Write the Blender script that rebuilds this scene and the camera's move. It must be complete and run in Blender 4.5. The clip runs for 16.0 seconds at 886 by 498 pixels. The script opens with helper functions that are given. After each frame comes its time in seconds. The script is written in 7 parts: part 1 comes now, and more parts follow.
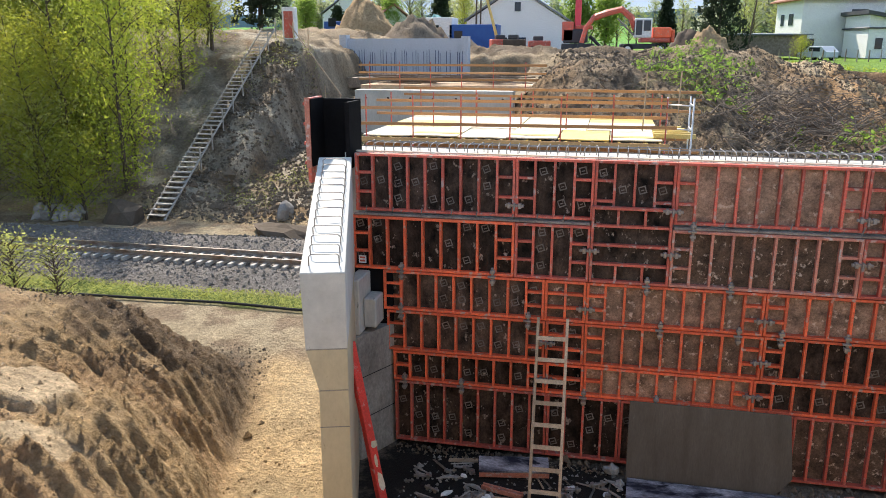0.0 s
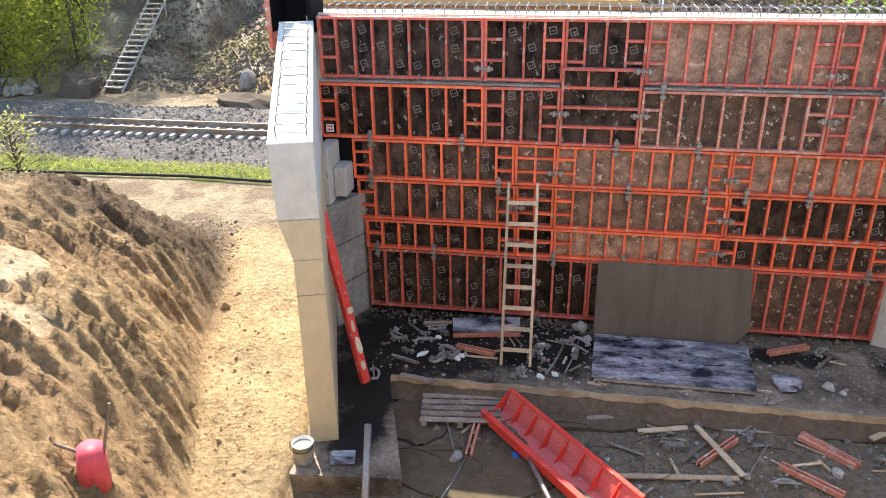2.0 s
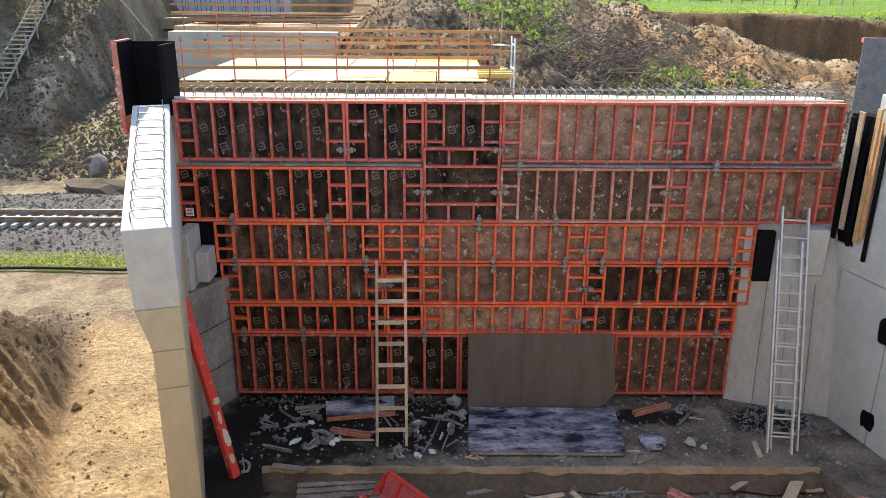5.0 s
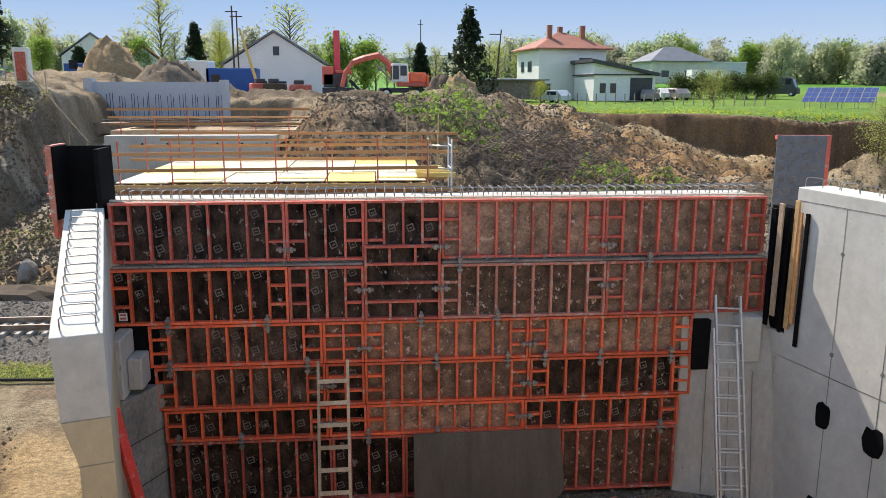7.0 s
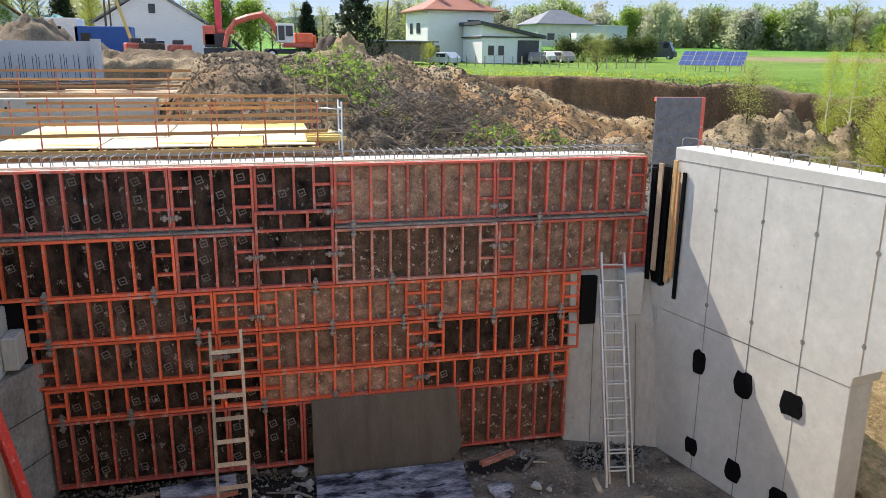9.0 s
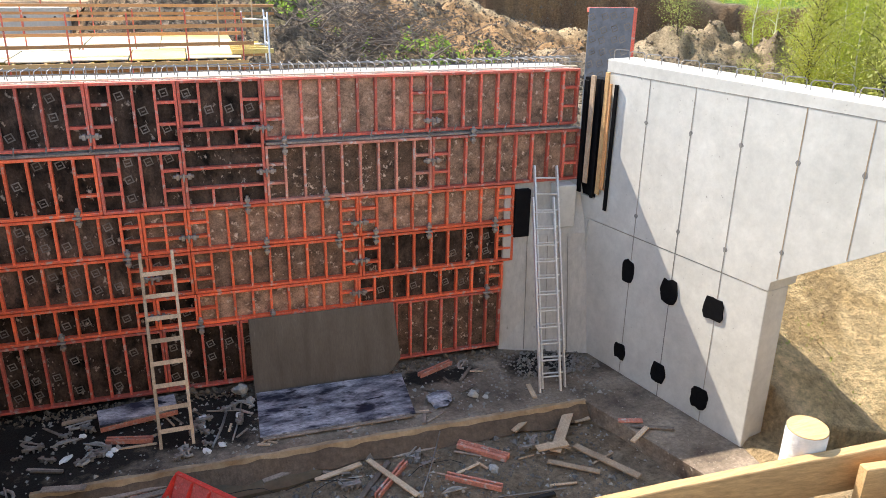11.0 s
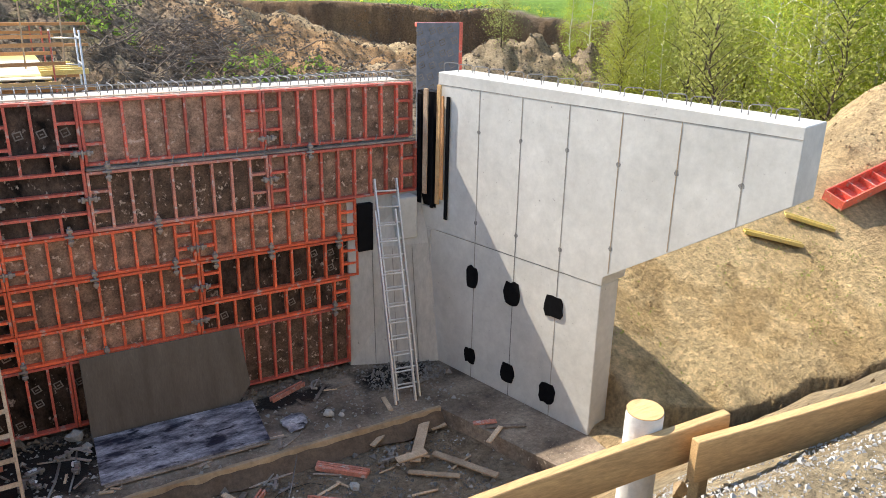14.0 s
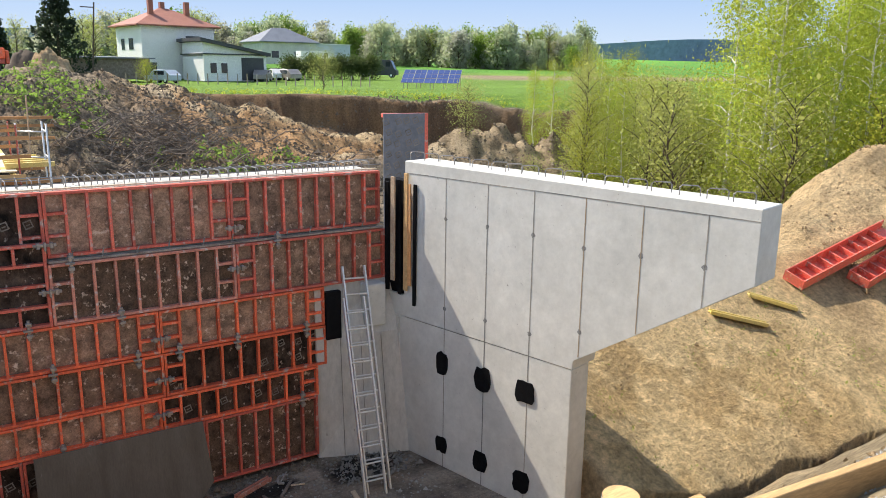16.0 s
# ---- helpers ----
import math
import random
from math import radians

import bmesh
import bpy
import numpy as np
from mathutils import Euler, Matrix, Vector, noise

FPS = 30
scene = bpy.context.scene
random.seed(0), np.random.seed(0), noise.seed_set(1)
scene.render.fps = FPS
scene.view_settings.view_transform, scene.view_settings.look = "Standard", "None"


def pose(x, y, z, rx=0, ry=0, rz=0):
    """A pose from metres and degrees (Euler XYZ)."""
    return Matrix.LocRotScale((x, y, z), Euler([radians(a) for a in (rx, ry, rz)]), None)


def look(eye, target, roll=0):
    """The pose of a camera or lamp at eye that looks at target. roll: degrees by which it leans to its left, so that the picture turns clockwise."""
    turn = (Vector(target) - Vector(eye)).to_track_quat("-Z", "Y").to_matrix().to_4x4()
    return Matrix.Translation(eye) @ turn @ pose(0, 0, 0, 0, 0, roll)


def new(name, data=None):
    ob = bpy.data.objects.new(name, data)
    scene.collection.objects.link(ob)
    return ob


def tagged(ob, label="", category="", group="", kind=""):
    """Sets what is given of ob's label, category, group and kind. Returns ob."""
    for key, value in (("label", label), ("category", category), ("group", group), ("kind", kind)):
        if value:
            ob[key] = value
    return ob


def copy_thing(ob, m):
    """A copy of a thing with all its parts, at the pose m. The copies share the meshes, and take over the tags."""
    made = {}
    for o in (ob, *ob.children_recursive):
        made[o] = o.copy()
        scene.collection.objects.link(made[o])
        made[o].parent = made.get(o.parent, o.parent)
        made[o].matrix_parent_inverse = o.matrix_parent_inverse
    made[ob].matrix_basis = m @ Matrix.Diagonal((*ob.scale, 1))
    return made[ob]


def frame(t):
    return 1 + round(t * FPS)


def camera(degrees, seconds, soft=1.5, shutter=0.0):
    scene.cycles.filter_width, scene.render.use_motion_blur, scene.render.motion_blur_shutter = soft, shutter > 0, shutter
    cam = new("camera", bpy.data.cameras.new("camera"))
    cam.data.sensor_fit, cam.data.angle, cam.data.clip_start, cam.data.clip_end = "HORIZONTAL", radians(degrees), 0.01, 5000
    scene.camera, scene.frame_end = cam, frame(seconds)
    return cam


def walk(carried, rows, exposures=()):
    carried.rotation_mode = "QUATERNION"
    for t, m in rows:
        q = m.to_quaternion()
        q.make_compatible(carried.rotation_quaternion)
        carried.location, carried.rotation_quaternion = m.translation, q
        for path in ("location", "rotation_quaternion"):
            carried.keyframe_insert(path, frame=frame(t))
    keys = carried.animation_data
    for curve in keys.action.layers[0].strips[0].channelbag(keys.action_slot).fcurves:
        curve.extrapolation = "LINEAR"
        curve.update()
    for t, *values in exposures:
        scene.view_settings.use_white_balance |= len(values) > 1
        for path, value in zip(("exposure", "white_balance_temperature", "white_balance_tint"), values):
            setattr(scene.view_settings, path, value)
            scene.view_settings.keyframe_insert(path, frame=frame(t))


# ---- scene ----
cam = camera(60.0, 16.0, soft=0.5)
EYE = 6.87
# seconds, yaw, pitch, roll of a hand-held pan from one standpoint
ROWS = [
    (0.0, 12.27, -14.90, -0.01),
    (0.5, 11.63, -16.63, -0.12),
    (1.0, 11.21, -19.70, -0.52),
    (1.5, 10.83, -22.67, -0.66),
    (2.0, 10.03, -24.81, -0.84),
    (2.5, 8.56, -25.84, -0.78),
    (3.0, 6.61, -26.24, -0.51),
    (3.5, 4.38, -26.01, -0.09),
    (4.0, 2.35, -24.16, 0.05),
    (4.5, 0.74, -21.53, 0.17),
    (5.0, -0.50, -19.03, 0.41),
    (7.5, -6.78, -11.38, -0.01),
    (8.0, -9.03, -11.77, 0.03),
    (8.5, -11.23, -12.88, 0.21),
    (9.0, -13.12, -14.46, 0.47),
    (11.5, -19.96, -21.44, 1.01),
    (12.0, -22.09, -21.63, 1.11),
    (12.5, -24.27, -21.48, 1.01),
    (13.0, -26.55, -21.10, 0.84),
    (13.5, -28.79, -20.41, 0.91),
    (14.0, -30.51, -19.45, 1.07),
    (14.5, -31.42, -18.22, 1.09),
    (15.0, -31.91, -16.57, 1.01),
    (15.5, -32.38, -14.69, 0.90),
    (16.0, -32.85, -13.00, 0.70),
]


# the phone opens up as it looks down into the shaded pit
EXPOSURE = [(t, e, 6800, 12) for t, e in ((0.0, 1.2), (1.0, 1.56), (1.5, 1.95), (2.0, 1.98), (3.5, 1.9), (4.2, 1.72), (5.0, 1.42), (7.5, 0.92), (8.5, 1.05), (9.0, 1.2), (11.5, 1.7), (12.5, 1.56), (13.5, 1.43), (14.5, 1.3), (16.0, 1.12))]


def stand(yaw, pitch, roll):
    m = pose(0, 0, EYE, 0, 0, yaw) @ pose(0, 0, 0, 90 + pitch) @ pose(0, 0, 0, 0, 0, roll)
    return m


walk(cam, [(t, stand(a, b, c)) for t, a, b, c in ROWS], EXPOSURE)

# ---------------------------------------------------------------- light
SUN = Vector((-0.345, 0.597, 0.76)).normalized()
world = bpy.data.worlds.new("world")
scene.world = world
world.use_nodes = True
wn = world.node_tree.nodes
sky = wn.new("ShaderNodeTexSky")
sky.sky_type = "NISHITA"
sky.sun_disc = False
sky.air_density = 1.0
sky.dust_density = 0.1
sky.ozone_density = 2.0
sky.sun_elevation = math.asin(SUN.z)
sky.sun_rotation = math.atan2(SUN.x, SUN.y)
wn["Background"].inputs[1].default_value = 0.19
tint = wn.new("ShaderNodeMix")
tint.data_type, tint.blend_type = "RGBA", "MULTIPLY"
tint.inputs[0].default_value = 1.0
tint.inputs[7].default_value = (1.0, 0.885, 0.77, 1)
world.node_tree.links.new(sky.outputs[0], tint.inputs[6])
world.node_tree.links.new(tint.outputs[2], wn["Background"].inputs[0])
sun = new("sun", bpy.data.lights.new("sun", "SUN"))
sun.data.energy = 3.7
sun.data.angle = radians(0.53)
sun.data.color = (1.0, 0.94, 0.84)
sun.matrix_world = look((0, 0, 30), Vector((0, 0, 30)) - SUN)

# ---------------------------------------------------------------- materials
def mat(name, c1, c2, rough=0.8, metal=0.0, scale=2.0, fine=40.0, bump=0.3, speck=None, speck_at=0.62, speck_scale=25.0, dist=0.02, spread=0.25, vary=0.0, spec=0.25, grain=0.28, stretch=None):
    """Two tones mixed by a broad noise, shaded by a fine one, with optional specks of a third tone and a little relief."""
    m = bpy.data.materials.new(name)
    m.use_nodes = True
    n, l = m.node_tree.nodes, m.node_tree.links
    b = n["Principled BSDF"]
    b.inputs["Roughness"].default_value = rough
    b.inputs["Metallic"].default_value = metal
    b.inputs["Specular IOR Level"].default_value = spec
    geo = n.new("ShaderNodeNewGeometry")
    place = geo.outputs["Position"]
    if stretch:
        sv = n.new("ShaderNodeVectorMath")
        sv.operation = "MULTIPLY"
        sv.inputs[1].default_value = stretch
        l.new(place, sv.inputs[0])
        place = sv.outputs[0]

    def noise_at(s, detail=6.0, r=0.6):
        t = n.new("ShaderNodeTexNoise")
        t.inputs["Scale"].default_value = s
        t.inputs["Detail"].default_value = detail
        t.inputs["Roughness"].default_value = r
        l.new(place, t.inputs["Vector"])
        return t

    def mix(fac, a, c, kind="MIX"):
        x = n.new("ShaderNodeMix")
        x.data_type, x.blend_type = "RGBA", kind
        for value, socket in ((fac, x.inputs[0]), (a, x.inputs[6]), (c, x.inputs[7])):
            if hasattr(value, "is_output"):
                l.new(value, socket)
            elif isinstance(value, (int, float)):
                socket.default_value = value
            else:
                socket.default_value = (*value, 1)
        return x.outputs[2]

    def ramp(out, lo, hi):
        r = n.new("ShaderNodeMapRange")
        r.inputs[1].default_value, r.inputs[2].default_value = lo, hi
        l.new(out, r.inputs[0])
        return r.outputs[0]

    big, small = noise_at(scale), noise_at(fine, 6.0, 0.75)
    if c1 == "attribute":
        at = n.new("ShaderNodeVertexColor")
        at.layer_name = "tone"
        base = mix(ramp(big.outputs[0], 0.3, 0.7), at.outputs[0], c2, "MULTIPLY")
    else:
        base = mix(ramp(big.outputs[0], 0.5 - spread, 0.5 + spread), c1, c2)
    shade = ramp(small.outputs[0], 0.25, 0.75)
    grey = n.new("ShaderNodeMapRange")
    grey.inputs[3].default_value, grey.inputs[4].default_value = 1 - grain, 1 + grain
    l.new(shade, grey.inputs[0])
    col = mix(1.0, base, grey.outputs[0], "MULTIPLY")
    if vary:
        info = n.new("ShaderNodeObjectInfo")
        v = n.new("ShaderNodeMapRange")
        v.inputs[3].default_value, v.inputs[4].default_value = 1 - vary, 1 + vary
        l.new(info.outputs["Random"], v.inputs[0])
        col = mix(1.0, col, v.outputs[0], "MULTIPLY")
    if speck:
        s = noise_at(speck_scale, 3.0, 0.6)
        col = mix(ramp(s.outputs[0], speck_at, speck_at + 0.11), col, speck)
    l.new(col, b.inputs["Base Color"])
    if bump:
        k = n.new("ShaderNodeBump")
        k.inputs["Strength"].default_value = bump
        k.inputs["Distance"].default_value = dist
        l.new(small.outputs[0], k.inputs["Height"])
        l.new(k.outputs[0], b.inputs["Normal"])
    return m


M = {
    "ground": mat("ground_soil", "attribute", (0.84, 0.8, 0.76), 0.95, fine=9.0, scale=0.8, bump=1.0, dist=0.2, grain=0.62),
    "concrete": mat("concrete", (0.6, 0.585, 0.53), (0.46, 0.45, 0.405), 0.85, scale=0.8, fine=5, bump=0.12, dist=0.006, grain=0.14, speck=(0.19, 0.18, 0.16), speck_at=0.69, speck_scale=15),
    "concrete_old": mat("concrete_damp", (0.56, 0.535, 0.48), (0.4, 0.38, 0.34), 0.85, scale=1.3, fine=12, bump=0.2, grain=0.2, speck=(0.15, 0.14, 0.12), speck_at=0.69, speck_scale=11, stretch=(1, 1, 0.4)),
    "yellowed": mat("concrete_yellowed", (0.58, 0.5, 0.34), (0.48, 0.41, 0.27), 0.85, scale=1.0, fine=9, bump=0.1, grain=0.12, speck=(0.25, 0.2, 0.13), speck_at=0.7, speck_scale=13, stretch=(1, 1, 0.5)),
    "slab": mat("muddy_concrete", (0.09, 0.066, 0.048), (0.36, 0.285, 0.21), 0.6, scale=1.1, fine=14, bump=0.8, dist=0.03, grain=0.55, speck=(0.5, 0.44, 0.36), speck_at=0.63, speck_scale=17, spread=0.18),
    "red": mat("red_painted_steel", (0.72, 0.115, 0.07), (0.46, 0.13, 0.09), 0.5, 0.0, scale=2.6, fine=30, bump=0.2, dist=0.005, grain=0.4, speck=(0.5, 0.34, 0.28), speck_at=0.57, speck_scale=9, vary=0.25, spec=0.4),
    "orange": mat("orange_painted_steel", (0.95, 0.16, 0.055), (0.66, 0.12, 0.06), 0.5, 0.0, scale=2.6, fine=30, bump=0.2, dist=0.005, grain=0.4, speck=(0.55, 0.36, 0.28), speck_at=0.58, speck_scale=9, vary=0.22, spec=0.4),
    "pinkred": mat("faded_red_steel", (0.64, 0.25, 0.17), (0.44, 0.17, 0.12), 0.6, 0.0, scale=3.0, fine=30, bump=0.2, dist=0.005, grain=0.4, speck=(0.56, 0.46, 0.4), speck_at=0.57, speck_scale=10, vary=0.18),
    "ply": mat("film_faced_plywood", (0.008, 0.007, 0.006), (0.12, 0.082, 0.06), 0.6, scale=4.5, fine=30, bump=0.3, grain=0.6, speck=(0.45, 0.37, 0.3), speck_at=0.62, speck_scale=11, vary=0.6, spec=0.06, spread=0.18, stretch=(1, 1, 0.7)),
    "ply_dusty": mat("dusty_plywood", (0.36, 0.235, 0.16), (0.1, 0.07, 0.05), 0.8, scale=5.0, fine=34, bump=0.35, grain=0.6, speck=(0.66, 0.52, 0.4), speck_at=0.6, speck_scale=11, vary=0.5, spec=0.06, spread=0.2),
    "clod": mat("soil_clod", (0.27, 0.215, 0.155), (0.14, 0.105, 0.075), 0.95, scale=1.5, fine=7, bump=0.8, dist=0.1, grain=0.45, vary=0.2),
    "water": mat("puddle_water", (0.09, 0.07, 0.045), (0.13, 0.105, 0.07), 0.1, scale=1, fine=4, bump=0.02, spec=0.5),
    "mud_lip": mat("ochre_mud", (0.55, 0.42, 0.27), (0.28, 0.18, 0.1), 0.95, scale=2.5, fine=12, bump=0.6, dist=0.05),
    "wall_stained": mat("stained_concrete", (0.4, 0.375, 0.33), (0.17, 0.155, 0.135), 0.9, scale=1.7, fine=18, bump=0.3, grain=0.4, speck=(0.05, 0.045, 0.04), speck_at=0.66, speck_scale=6, stretch=(1, 1, 0.6)),
    "ply_mark": mat("plywood_marking", (0.3, 0.27, 0.235), (0.07, 0.06, 0.05), 0.7, scale=5.0, bump=0.0),
    "zinc": mat("galvanised_steel", (0.4, 0.37, 0.34), (0.24, 0.2, 0.17), 0.5, 0.6, scale=9, fine=60, bump=0.1, dist=0.003),
    "rebar": mat("steel_bar", (0.34, 0.33, 0.31), (0.2, 0.17, 0.15), 0.55, 0.5, scale=6, fine=60, bump=0.2, dist=0.003),
    "alu": mat("aluminium", (0.7, 0.69, 0.66), (0.55, 0.54, 0.52), 0.4, 0.5, scale=4, fine=50, bump=0.05),
    "wood": mat("pale_timber", (0.6, 0.46, 0.31), (0.4, 0.27, 0.17), 0.8, scale=3.5, fine=35, bump=0.25, dist=0.006, grain=0.4, vary=0.25),
    "wood_new": mat("new_timber", (0.6, 0.38, 0.17), (0.42, 0.25, 0.11), 0.75, scale=6.0, fine=40, bump=0.3, dist=0.006, grain=0.35, stretch=(0.25, 2, 2), speck=(0.16, 0.08, 0.035), speck_at=0.7, speck_scale=7, vary=0.1),
    "wood_old": mat("weathered_timber", (0.36, 0.29, 0.23), (0.14, 0.105, 0.08), 0.9, scale=4, fine=30, bump=0.3, dist=0.006, grain=0.5, vary=0.4),
    "yellow": mat("yellow_shuttering_board", (0.66, 0.5, 0.11), (0.58, 0.45, 0.2), 0.6, scale=0.7, fine=25, bump=0.1, vary=0.12),
    "board_pale": mat("pale_shuttering_board", (0.68, 0.64, 0.54), (0.6, 0.5, 0.28), 0.6, scale=0.5, fine=25, bump=0.1, vary=0.1),
    "black": mat("black_foil", (0.006, 0.006, 0.007), (0.01, 0.01, 0.01), 0.5, scale=3, fine=12, bump=0.4, spec=0.03),
    # black faces of the box form; also the painted shade inside wall recesses
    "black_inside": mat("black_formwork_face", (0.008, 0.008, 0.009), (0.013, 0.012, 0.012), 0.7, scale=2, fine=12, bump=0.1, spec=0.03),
    "white": mat("white_render", (0.78, 0.77, 0.74), (0.7, 0.69, 0.66), 0.8, scale=0.4, fine=8, bump=0.05),
    "roof": mat("red_roof_tiles", (0.36, 0.15, 0.1), (0.27, 0.11, 0.08), 0.7, scale=0.6, fine=6, bump=0.3),
    "roof_dark": mat("dark_roofing", (0.05, 0.05, 0.055), (0.08, 0.08, 0.085), 0.6, scale=0.6, fine=6, bump=0.2),
    "roof_grey": mat("grey_roofing", (0.19, 0.2, 0.22), (0.14, 0.15, 0.17), 0.6, scale=0.6, fine=6, bump=0.2),
    "glass": mat("window_glass", (0.02, 0.025, 0.03), (0.03, 0.035, 0.04), 0.08, scale=1, fine=3, bump=0.0, spec=0.6),
    "solar": mat("solar_cells", (0.03, 0.05, 0.16), (0.05, 0.08, 0.22), 0.12, scale=1, fine=3, bump=0.0, spec=0.5),
    "rubber": mat("rubber", (0.02, 0.02, 0.02), (0.03, 0.03, 0.028), 0.9, scale=4, fine=30, bump=0.2),
    "bark_birch": mat("birch_bark", (0.74, 0.71, 0.65), (0.58, 0.54, 0.48), 0.9, scale=3, fine=14, bump=0.4, grain=0.2, speck=(0.12, 0.07, 0.045), speck_at=0.66, speck_scale=8),
    "bark": mat("bark", (0.12, 0.09, 0.065), (0.07, 0.055, 0.04), 0.95, scale=2, fine=14, bump=0.5),
    "sand": mat("sand_heap", (0.44, 0.31, 0.17), (0.29, 0.2, 0.11), 0.95, scale=1.3, fine=5, bump=1.0, dist=0.15, grain=0.45),
    "stone": mat("stone", (0.3, 0.28, 0.25), (0.2, 0.18, 0.16), 0.95, scale=3, fine=25, bump=0.4, vary=0.3),
    "rubble": mat("pale_rubble", (0.48, 0.46, 0.42), (0.3, 0.28, 0.25), 0.95, scale=3, fine=25, bump=0.4, vary=0.35),
    "rail": mat("rail_steel", (0.4, 0.39, 0.37), (0.2, 0.12, 0.08), 0.35, 0.8, scale=3, fine=30, bump=0.1),
    "sleeper": mat("concrete_sleeper", (0.45, 0.42, 0.37), (0.33, 0.3, 0.26), 0.9, scale=2, fine=20, bump=0.3),
    "blue": mat("blue_plastic", (0.03, 0.09, 0.3), (0.04, 0.12, 0.36), 0.5, scale=2, fine=10, bump=0.1),
    "pink": mat("pink_plastic", (0.72, 0.1, 0.13), (0.6, 0.08, 0.1), 0.5, scale=3, fine=12, bump=0.2),
    "green_roof": mat("green_fleece", (0.2, 0.42, 0.4), (0.14, 0.3, 0.3), 0.8, scale=2, fine=10, bump=0.2),
    "scaf_orange": mat("orange_rail_timber", (0.55, 0.27, 0.1), (0.45, 0.24, 0.12), 0.8, scale=2, fine=20, bump=0.2, vary=0.25),
    "grey_wall": mat("pale_blue_concrete", (0.5, 0.53, 0.58), (0.44, 0.47, 0.52), 0.85, scale=0.6, fine=12, bump=0.1),
    "dustboard": mat("frosted_board", (0.02, 0.02, 0.035), (0.42, 0.4, 0.42), 0.6, scale=3.4, fine=26, bump=0.2, spread=0.13, grain=0.7, stretch=(0.55, 1.3, 1.0), speck=(0.012, 0.012, 0.02), speck_at=0.57, speck_scale=6),
    "brown_board": mat("brown_board", (0.085, 0.07, 0.055), (0.15, 0.125, 0.1), 0.45, scale=1.7, fine=24, bump=0.08, stretch=(2.2, 1, 0.4), grain=0.2, speck=(0.3, 0.28, 0.26), speck_at=0.73, speck_scale=8),
}


def spill(m, spots, dark, rough):
    """Wet black spills with ragged rims, each (x, y, half width, half depth), soaked into a flat material."""
    n, l = m.node_tree.nodes, m.node_tree.links
    b = n["Principled BSDF"]
    base = b.inputs["Base Color"].links[0].from_socket
    geo = n.new("ShaderNodeNewGeometry")
    rag = n.new("ShaderNodeTexNoise")
    rag.inputs["Scale"].default_value, rag.inputs["Detail"].default_value, rag.inputs["Roughness"].default_value = 2.6, 8.0, 0.7
    l.new(geo.outputs["Position"], rag.inputs["Vector"])
    least = None
    for x, y, rx, ry in spots:
        mp = n.new("ShaderNodeMapping")
        mp.inputs["Location"].default_value = (-x / rx, -y / ry, 0)
        mp.inputs["Scale"].default_value = (1 / rx, 1 / ry, 0)
        l.new(geo.outputs["Position"], mp.inputs["Vector"])
        ln = n.new("ShaderNodeVectorMath")
        ln.operation = "LENGTH"
        l.new(mp.outputs[0], ln.inputs[0])
        if least is None:
            least = ln.outputs["Value"]
        else:
            mn = n.new("ShaderNodeMath")
            mn.operation = "MINIMUM"
            l.new(least, mn.inputs[0])
            l.new(ln.outputs["Value"], mn.inputs[1])
            least = mn.outputs[0]
    add = n.new("ShaderNodeMath")
    add.operation = "MULTIPLY_ADD"
    add.inputs[1].default_value = 1.7
    l.new(rag.outputs[0], add.inputs[0])
    l.new(least, add.inputs[2])
    edge = n.new("ShaderNodeMapRange")
    for i, v in ((1, 1.5), (2, 1.95), (3, 0.96), (4, 0.0)):
        edge.inputs[i].default_value = v
    l.new(add.outputs[0], edge.inputs[0])
    mx = n.new("ShaderNodeMix")
    mx.data_type = "RGBA"
    l.new(edge.outputs[0], mx.inputs[0])
    l.new(base, mx.inputs[6])
    mx.inputs[7].default_value = (*dark, 1)
    l.new(mx.outputs[2], b.inputs["Base Color"])
    rr = n.new("ShaderNodeMapRange")
    rr.inputs[3].default_value, rr.inputs[4].default_value = b.inputs["Roughness"].default_value, rough
    l.new(edge.outputs[0], rr.inputs[0])
    l.new(rr.outputs[0], b.inputs["Roughness"])


spill(M["slab"], ((-2.3, 11.0, 2.1, 1.5), (-0.4, 11.0, 1.4, 1.0), (-3.0, 9.7, 1.0, 1.2), (-2.75, 8.6, 0.45, 1.2), (3.6, 11.3, 0.9, 0.3), (5.6, 11.2, 0.9, 0.5)), (0.008, 0.007, 0.006), 0.7)


def leaf(name, c1, c2):
    m = mat(name, c1, c2, 0.6, scale=0.9, fine=5, bump=0.0)
    n, l = m.node_tree.nodes, m.node_tree.links
    b = n["Principled BSDF"]
    t = n.new("ShaderNodeBsdfTranslucent")
    mixer = n.new("ShaderNodeMixShader")
    mixer.inputs[0].default_value = 0.6
    l.new(b.inputs["Base Color"].links[0].from_socket, t.inputs[0])
    l.new(b.outputs[0], mixer.inputs[1])
    l.new(t.outputs[0], mixer.inputs[2])
    l.new(mixer.outputs[0], n["Material Output"].inputs[0])
    return m


M["leaf_bright"] = leaf("leaf_spring", (0.48, 0.5, 0.07), (0.32, 0.42, 0.06))
M["leaf_olive"] = leaf("leaf_olive", (0.34, 0.37, 0.1), (0.42, 0.43, 0.13))
M["leaf_green"] = leaf("leaf_green", (0.17, 0.28, 0.05), (0.26, 0.36, 0.07))
M["leaf_dark"] = leaf("leaf_conifer", (0.03, 0.045, 0.025), (0.05, 0.07, 0.035))
M["leaf_pale"] = leaf("leaf_blossom", (0.5, 0.48, 0.4), (0.36, 0.38, 0.26))
M["leaf_gold"] = leaf("leaf_golden", (0.42, 0.4, 0.05), (0.28, 0.34, 0.05))
